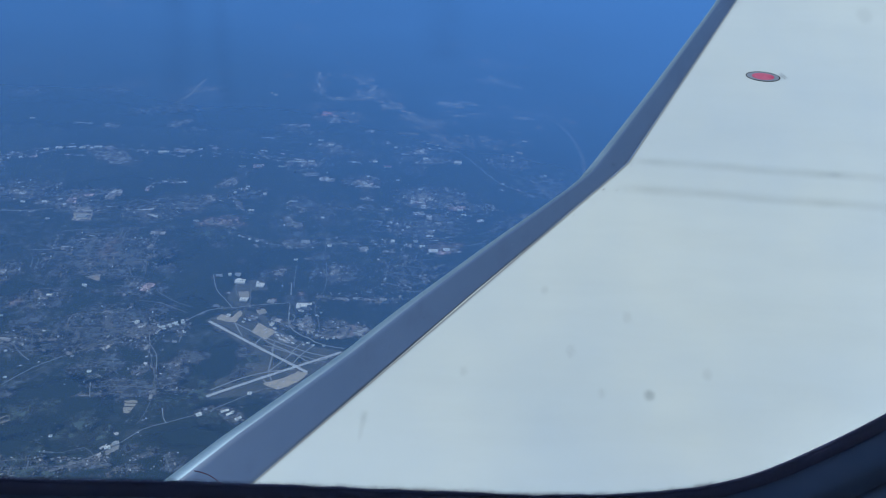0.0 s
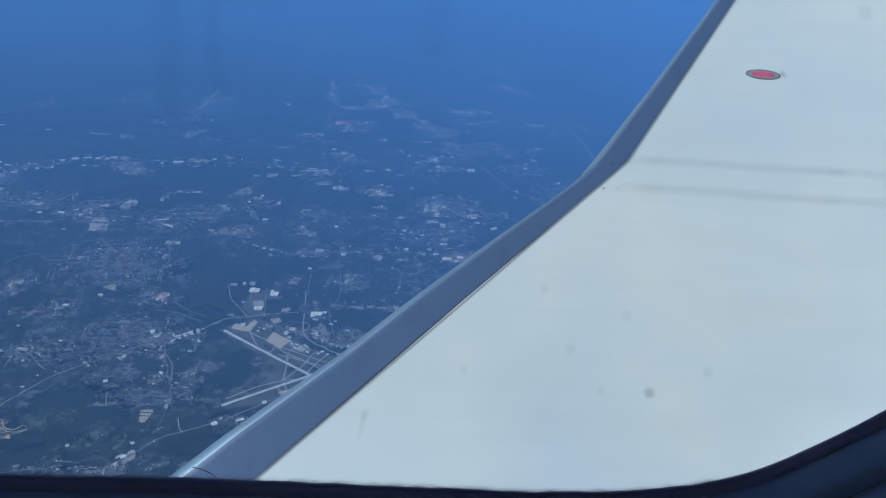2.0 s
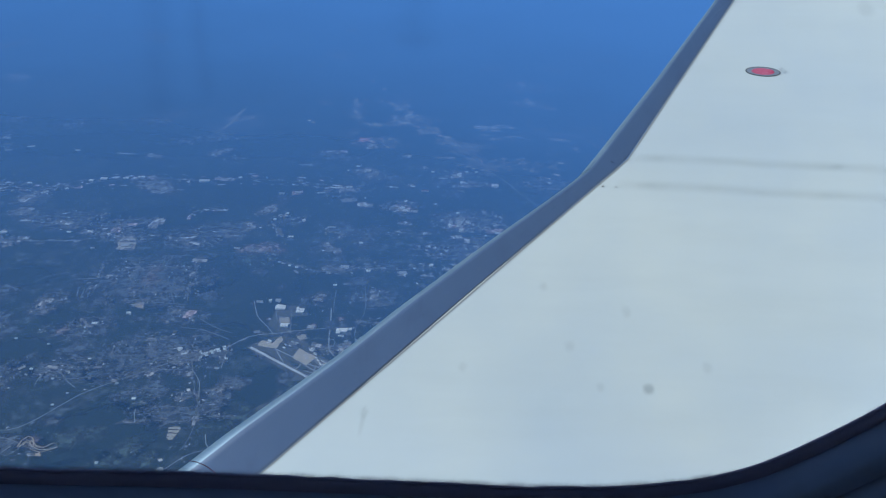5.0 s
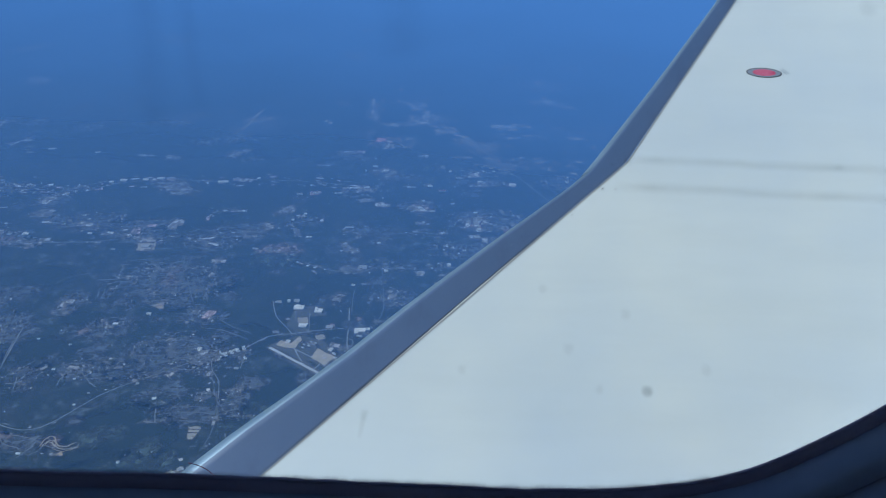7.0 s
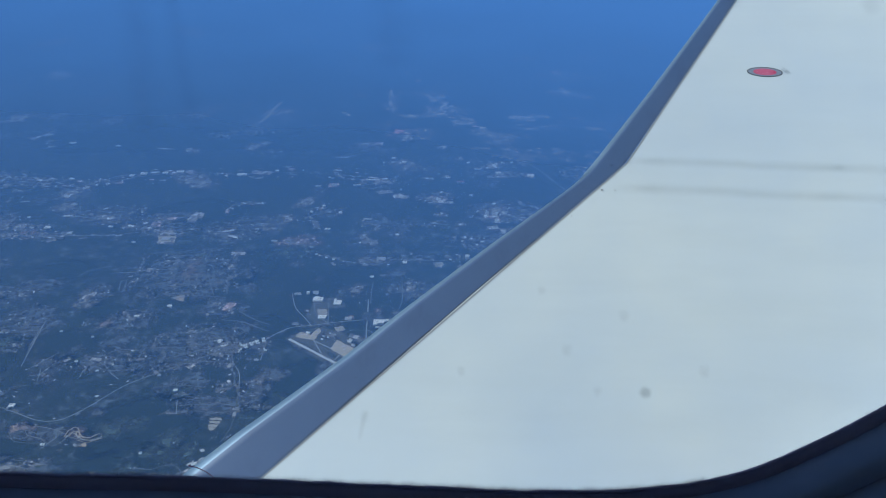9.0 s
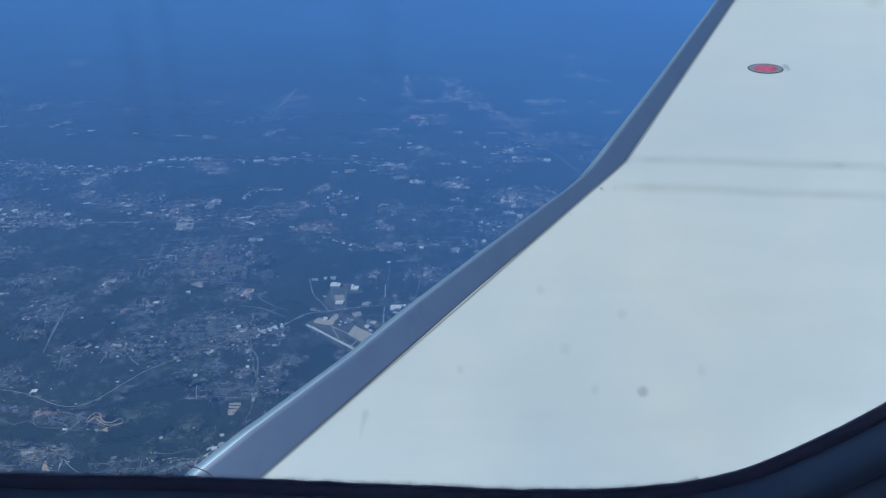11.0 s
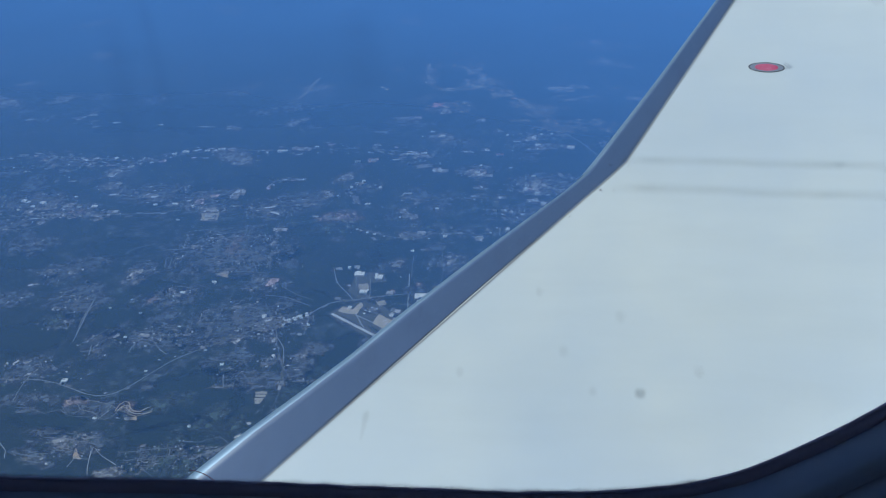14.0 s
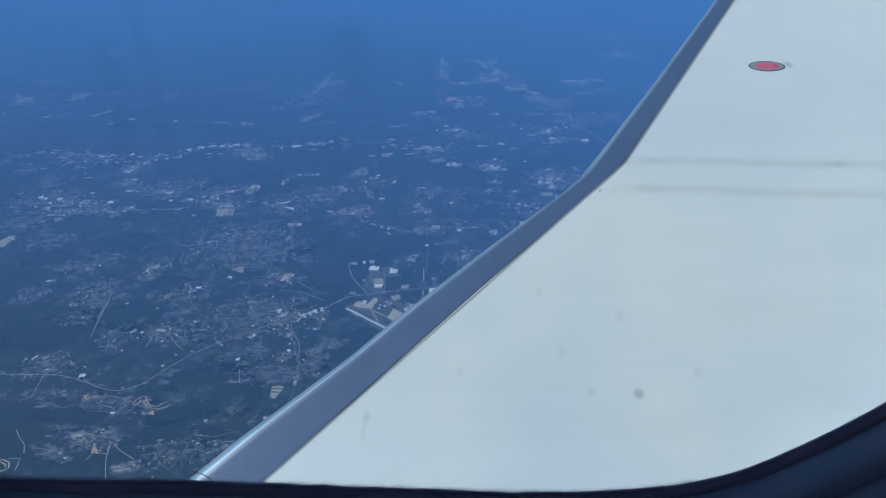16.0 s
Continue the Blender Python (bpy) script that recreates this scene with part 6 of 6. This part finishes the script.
def slat(inner, outer, drop, k=40):
    """A leading-edge slat: a rounded nose swept between two edges of the wing's plan."""
    a, b = resample(inner, k), resample(outer, k)
    verts, faces = [], []
    prof, depth, last = [(0.0, 0.0)], 0.0, 0.0
    for i in range(1, 33):
        c = 1 - (1 - i / 32) ** 1.6
        depth += math.tan(radians(82) * max(0.0, (c - 0.62) / 0.38) ** 1.35) * (c - last)
        prof.append((c, -depth))
        last = c
    prof += [(1.0, -depth - 0.25), (0.9, -depth - 0.5), (0.4, -depth - 0.6)]
    r = len(prof)
    for p, q in zip(a, b):
        w = (q - p).length
        for c, z in prof:
            g = p.lerp(q, c)
            verts.append((g.x, g.y, -0.0006 + z * drop * w))
    for i in range(k):
        for j in range(r - 1):
            s = i * r + j
            faces.append((s, s + r, s + r + 1, s + 1))
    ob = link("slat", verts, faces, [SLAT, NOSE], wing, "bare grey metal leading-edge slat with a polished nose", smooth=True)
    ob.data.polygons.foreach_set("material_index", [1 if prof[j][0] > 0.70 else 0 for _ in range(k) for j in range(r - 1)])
    return ob


slat([(-0.001, 0.002), (-0.059, -0.057), (-0.269, -0.259), (-0.590, -0.579), (-0.650, -0.638)], [(-0.087, -0.023), (-0.112, -0.048), (-0.260, -0.166), (-0.403, -0.286), (-0.492, -0.367), (-0.582, -0.439), (-0.670, -0.508), (-0.746, -0.575), (-0.810, -0.632)], 1.0)
slat([(0.471, 0.791), (0.212, 0.358), (0.103, 0.174), (-0.001, 0.002)], [(0.432, 0.7885), (0.169, 0.3535), (0.045, 0.1655), (-0.060, 0.0145), (-0.0885, -0.0232)], 1.0)


def seam(name, pts, width, z, mat, label):
    v, f = strip([Vector(p) for p in resample(pts, 60)], width, z)
    v = v + [(x, y, z - 0.0015) for x, y, _ in v]
    n = len(v) // 2
    f = f + [(2 * i, 2 * i + 2, n + 2 * i + 2, n + 2 * i) for i in range(n // 2 - 1)] + [(2 * i + 1, n + 2 * i + 1, n + 2 * i + 3, 2 * i + 3) for i in range(n // 2 - 1)]
    return link(name, v, f, mat, wing, label)


seam("sealant_strip", [(0.471, 0.788), (0.214, 0.358), (-0.000, -0.001), (-0.059, -0.058), (-0.588, -0.580), (-0.648, -0.640)], 0.0025, 0.0006, SEAL_STRIP, "pale grey sealant bead along the slat joint")
# Thin grey strip painted as the shadow inside the slat joint.
seam("joint_shade", [(0.468, 0.791), (0.210, 0.358), (-0.004, 0.001), (-0.062, -0.055), (-0.593, -0.578), (-0.653, -0.637)], 0.0005, -0.0003, JOINT_SHADE, "grey strip painted as the shade in the slat joint")


def disc(name, at, rx, ry, z, mat, turn=0, label="", k=36, thick=0.0008):
    c, s = math.cos(radians(turn)), math.sin(radians(turn))
    ring = [(at[0] + rx * math.cos(t) * c - ry * math.sin(t) * s, at[1] + rx * math.cos(t) * s + ry * math.sin(t) * c) for t in (2 * math.pi * i / k for i in range(k))]
    v = [(x, y, z + thick) for x, y in ring] + [(x, y, z) for x, y in ring]
    f = [tuple(range(k))] + [(i, k + i, k + (i + 1) % k, (i + 1) % k) for i in range(k)]
    return link(name, v, f, mat, wing, label)


ROUND = (0.254, 0.193)
disc("placard_rim", ROUND, 0.0315, 0.0108, 0.0002, DARK_GAP, -5, "dark rim of an oval marking", 48, 0.0003)
disc("placard", ROUND, 0.0298, 0.0096, 0.0004, GREY_MARK, -5, "blue-grey oval marking", 48, 0.0003)
disc("placard_centre", ROUND, 0.0205, 0.0073, 0.0006, RED_MARK, -5, "red oval centre of the marking", 48, 0.0003)



def plate(name, at, rx, ry, z, turn, mat, label, parent, upright=False):
    """A small flat unit plate, for soft-edged grime and grey bands."""
    ob = link(name, [(-1, -1, 0), (1, -1, 0), (1, 1, 0), (-1, 1, 0)], [(0, 1, 2, 3)], mat, parent, label)
    ob.matrix_basis = (pose(at[0], z, at[1], 90, 0, 0) if upright else pose(at[0], at[1], z)) @ pose(0, 0, 0, 0, 0, turn) @ Matrix.Diagonal((rx, ry, 1, 1))
    return ob


plate("grey_band", (0.229, -0.003), 0.245, 0.0125, 0.0008, -2.5, GREY_BAND, "faint soft-edged grey band across the wing", wing)
plate("grey_band", (0.224, -0.059), 0.255, 0.0135, 0.0008, -2.5, GREY_BAND, "faint soft-edged grey band across the wing", wing)
plate("grime_spot", (0.361, -0.008), 0.012, 0.009, 0.0016, 0, FAINT_SPOT, "", wing)
plate("grime_spot", (0.022, -0.417), 0.0115, 0.0115, 0.0008, 0, SPOT, "soft grey grime spot", wing)
for spot, size in (((-0.102, -0.350), 0.011), ((-0.009, -0.288), 0.011), ((-0.429, -0.472), 0.010), ((0.115, -0.379), 0.011), ((-0.145, -0.246), 0.009), ((-0.274, -0.391), 0.009), ((-0.053, -0.417), 0.009), ((0.457, 0.337), 0.02)):
    plate("grime_spot", spot, size, size * 1.2, 0.0008, 0, FAINT_SPOT, "", wing)
plate("grime_streak", (-0.430, -0.487), 0.006, 0.030, 0.0010, -8, FAINT_SPOT, "", wing)
# fasteners along the slat joint: bright and dark ones by turns
for i, q in enumerate(resample([(-0.074, -0.046), (-0.282, -0.242), (-0.609, -0.564)], 30)):
    if i % 7 in (2, 5):
        continue
    disc("fastener", (q.x, q.y), 0.0010, 0.0006, -0.0010, SEAL_STRIP if i % 3 else DARK_GAP, 40, "", 10, 0.0008)
for i, q in enumerate(resample([(0.208, 0.374), (0.098, 0.183), (0.012, 0.031)], 14)):
    disc("fastener", (q.x, q.y), 0.0008, 0.0005, -0.0010, DARK_GAP, 60, "", 10, 0.0008)
for q, r in (((0.007, 0.000), 0.0017), ((0.018, -0.000), 0.0018), ((0.006, -0.006), 0.0012), ((0.039, 0.044), 0.0012), ((-0.003, 0.005), 0.003), ((-0.020, -0.054), 0.0026), ((-0.043, -0.053), 0.004), ((-0.026, -0.003), 0.0035), ((-0.049, -0.049), 0.0022), ((-0.096, -0.105), 0.002)):
    disc("chip", q, r * 0.4, r * 0.22, 0.0006, DARK_GAP, 20, "dark chip in the paint at the joint", 9, 0.0012)
# two short lines of tiny unreadable print beside the marking
for k in range(9):
    a = (0.284, 0.199)
    for row, keep in ((0, True), (1, k % 4 != 3)):
        if keep:
            disc("print_bar", (a[0] + 0.0012 * k + 0.003 * row, a[1] - 0.0013 * k + 0.0028 * row), 0.0005, 0.0010, 0.0006, PRINT, -35, "", 6, 0.0005)

# ---- cabin ----
LOWER_EDGE = [(-0.9, -0.744), (-0.65, -0.776), (-0.429, -0.803), (-0.262, -0.8225), (-0.042, -0.8535), (0.101, -0.8735), (0.20, -0.888), (0.267, -0.8945), (0.35, -0.8995), (0.436, -0.8975), (0.50, -0.888), (0.5595, -0.869), (0.637, -0.828), (0.718, -0.7755), (0.81, -0.70), (0.885, -0.61), (0.94, -0.50), (0.965, -0.37)]


def opening():
    """The window's outline in the cabin wall, counter-clockwise from the lower side: (x, z)."""
    pts = []

    def arc(cx, cz, r, a0, a1, k=18):
        for i in range(k + 1):
            a = radians(a0 + (a1 - a0) * i / k)
            pts.append((cx + r * math.cos(a), cz + r * math.sin(a)))
    pts += [(q.x, q.y) for q in smooth_line(LOWER_EDGE, 0.009)]
    arc(0.565, 0.25, 0.4, 0, 90)
    arc(-0.95, 0.25, 0.4, 90, 180)
    arc(-0.9, -0.298, 0.45, 180, 260)
    return [Vector(p) for p in pts]


RING = opening()


def offset(ring, d):
    out = []
    n = len(ring)
    for i, q in enumerate(ring):
        t = (ring[(i + 1) % n] - ring[i - 1]).normalized()
        out.append(q + Vector((t.y, -t.x)) * d)
    return out


def sweep(name, profile, mat, parent, label="", wobble=0.0):
    """A ring round the window: profile rows of (distance outwards, depth y)."""
    verts, faces = [], []
    n = len(RING)
    for o, y in profile:
        for i, q in enumerate(offset(RING, o)):
            w = wobble * (noise.noise((i * 0.35, o * 30, 0.3)) + 0.6 * noise.noise((i * 0.9, o * 30, 4.3))) * (1.0 if o < 0.004 else 0.15) if wobble and i < 150 else 0.0
            verts.append((q.x, y, q.y + w))
    for r in range(len(profile) - 1):
        for i in range(n):
            a, b = r * n + i, r * n + (i + 1) % n
            faces.append((a, b, b + n, a + n))
    return link(name, verts, faces, mat, parent, label, smooth=True)


window = empty("window_1", CABIN)
tagged(window, "large rounded aircraft cabin window with a dark surround", "window", kind="structure")
sweep("window_seal", [(0.02, WALL_Y + 0.006), (0.0, WALL_Y + 0.002), (0.0, WALL_Y - 0.003), (0.004, WALL_Y - 0.007), (0.011, WALL_Y - 0.009), (0.018, WALL_Y - 0.009)], RUBBER, window, "black rubber window seal with a ragged edge", 0.0022)


def fringe():
    """Short tapered fibres along the seal's inner edge, added to imitate its out-of-focus blur."""
    rnd = random.Random(12)
    verts, faces = [], []
    n = len(RING)
    for i, q in enumerate(RING[:270]):
        nxt = RING[(i + 1) % n]
        along = nxt - q
        inward = Vector((-along.y, along.x)).normalized()
        k = max(1, int(along.length / 0.00003))
        for j in range(k):
            p = q + along * ((j + rnd.random()) / k)
            reach = (0.0005 + 0.0095 * rnd.random()) * (1.0 + 0.25 * noise.noise((p.x * 40, p.y * 40, 0.2))) * (1.5 if i < 150 else 1.0)
            tip = p + inward * reach + along.normalized() * rnd.gauss(0, 0.0008)
            half = along.normalized() * rnd.uniform(0.00004, 0.00008)
            a = len(verts)
            root = p - inward * 0.004
            verts += [(root.x - half.x, WALL_Y - 0.004, root.y - half.y), (root.x + half.x, WALL_Y - 0.004, root.y + half.y), (tip.x, WALL_Y - 0.002 - 0.003 * rnd.random(), tip.y)]
            faces.append((a, a + 1, a + 2))
    ob = link("soft_edge_fringe", verts, faces, RUBBER, window, "added dark fibres that blur the edge of the window seal")
    ob["kind"] = "stuff"
    return ob


fringe()
sweep("window_reveal", [(0.017, WALL_Y - 0.008), (0.019, WALL_Y - 0.014), (0.026, WALL_Y - 0.030), (0.034, WALL_Y - 0.042), (0.042, WALL_Y - 0.048), (0.058, WALL_Y - 0.051), (0.066, WALL_Y - 0.050)], BEZEL, window, "dark blue-grey sloping window reveal")
sweep("window_frame", [(0.066, WALL_Y - 0.046), (0.068, WALL_Y - 0.050), (0.072, WALL_Y - 0.066), (0.085, WALL_Y - 0.074), (0.12, WALL_Y - 0.079), (0.2, WALL_Y - 0.08)], BEZEL, window, "dark blue-grey moulded window surround")


def pane_glass():
    m = bpy.data.materials.new("clear_window_glass")
    m.use_nodes = True
    n, l = m.node_tree.nodes, m.node_tree.links
    n.remove(n["Principled BSDF"])
    clear, shine, both, fr = n.new("ShaderNodeBsdfTransparent"), n.new("ShaderNodeBsdfGlossy"), n.new("ShaderNodeMixShader"), n.new("ShaderNodeFresnel")
    clear.inputs[0].default_value = (0.82, 0.955, 1.0, 1)
    shine.inputs["Roughness"].default_value = 0.02
    fr.inputs[0].default_value = 1.12
    l.new(fr.outputs[0], both.inputs[0])
    l.new(clear.outputs[0], both.inputs[1])
    l.new(shine.outputs[0], both.inputs[2])
    l.new(both.outputs[0], n["Material Output"].inputs[0])
    return m


edge_in = offset(RING, 0.015)
pane = link("pane", [(q.x, WALL_Y + 0.004, q.y) for q in edge_in], [tuple(range(len(edge_in)))], pane_glass(), window, "clear window pane with faint grime")
pane.visible_shadow = False
for spot, rx, ry, turn in (((-0.184, -0.224), 0.012, 0.10, 2), ((-0.227, -0.252), 0.02, 0.09, -3), ((0.038, -0.218), 0.03, 0.05, 5)):
    plate("pane_streak", spot, ry, rx, WALL_Y + 0.0035, 90 + turn, STREAK, "", window, True)


def lining():
    """The cabin wall round the window, with its outer skin."""
    for name, y, d, mat, label in (("wall_window_side", WALL_Y - 0.078, 0.19, LINING, "pale grey cabin wall lining round the window"), ("wall_outer_skin", WALL_Y + 0.004, 0.012, SKIN, "white painted outer fuselage skin")):
        inner = offset(RING, d)
        n = len(inner)
        box = []
        for q in inner:
            v = q - Vector((-0.2, -0.2))
            k = min((2.4 if v.x > 0 else 2.2) / max(1e-6, abs(v.x)), (1.3 if v.y > 0 else 1.2) / max(1e-6, abs(v.y)))
            box.append(Vector((-0.2, -0.2)) + v * k)
        verts = [(q.x, y, q.y) for q in inner] + [(q.x, y, q.y) for q in box]
        faces = [(i, (i + 1) % n, n + (i + 1) % n, n + i) for i in range(n)]
        tagged(link(name, verts, faces, mat), label, "wall", kind="structure").matrix_world = CABIN


lining()


def slab(name, x0, x1, y0, y1, z0, z1, mat, label, category):
    v = [(x, y, z) for z in (z0, z1) for x, y in ((x0, y0), (x1, y0), (x1, y1), (x0, y1))]
    f = [(0, 3, 2, 1), (4, 5, 6, 7), (0, 1, 5, 4), (1, 2, 6, 5), (2, 3, 7, 6), (3, 0, 4, 7)]
    ob = tagged(link(name, v, f, mat), label, category, kind="structure")
    ob.matrix_world = CABIN
    return ob


def thread():
    line = [Vector((q[0], WALL_Y - 0.004, q[1])) for q in smooth_line([(-0.253, -0.799), (-0.243, -0.803), (-0.232, -0.811), (-0.222, -0.823)], 0.003)]
    verts, faces = [], []
    for q in line:
        for i in range(6):
            a = math.pi * i / 3
            verts.append((q.x, q.y + 0.0006 * math.cos(a), q.z + 0.0006 * math.sin(a)))
    for k in range(len(line) - 1):
        for i in range(6):
            faces.append((6 * k + i, 6 * k + (i + 1) % 6, 6 * k + 6 + (i + 1) % 6, 6 * k + 6 + i))
    ob = link("thread", verts, faces, THREAD)
    ob.matrix_world = CABIN
    return tagged(ob, "thin dark red thread stuck to the window seal", "thread")


thread()

slab("floor", -2.4, 2.2, -1.5, WALL_Y, -1.45, -1.4, LINING, "pale grey cabin floor", "floor")
slab("ceiling", -2.4, 2.2, -1.5, WALL_Y, 1.1, 1.15, LINING, "pale grey cabin ceiling", "ceiling")
slab("wall_aisle_side", -2.4, 2.2, -1.55, -1.5, -1.45, 1.15, LINING, "pale grey cabin wall behind the seats", "wall")
slab("wall_front", -2.45, -2.4, -1.5, WALL_Y, -1.45, 1.15, LINING, "pale grey cabin partition", "wall")
slab("wall_rear", 2.2, 2.25, -1.5, WALL_Y, -1.45, 1.15, LINING, "pale grey cabin partition", "wall")
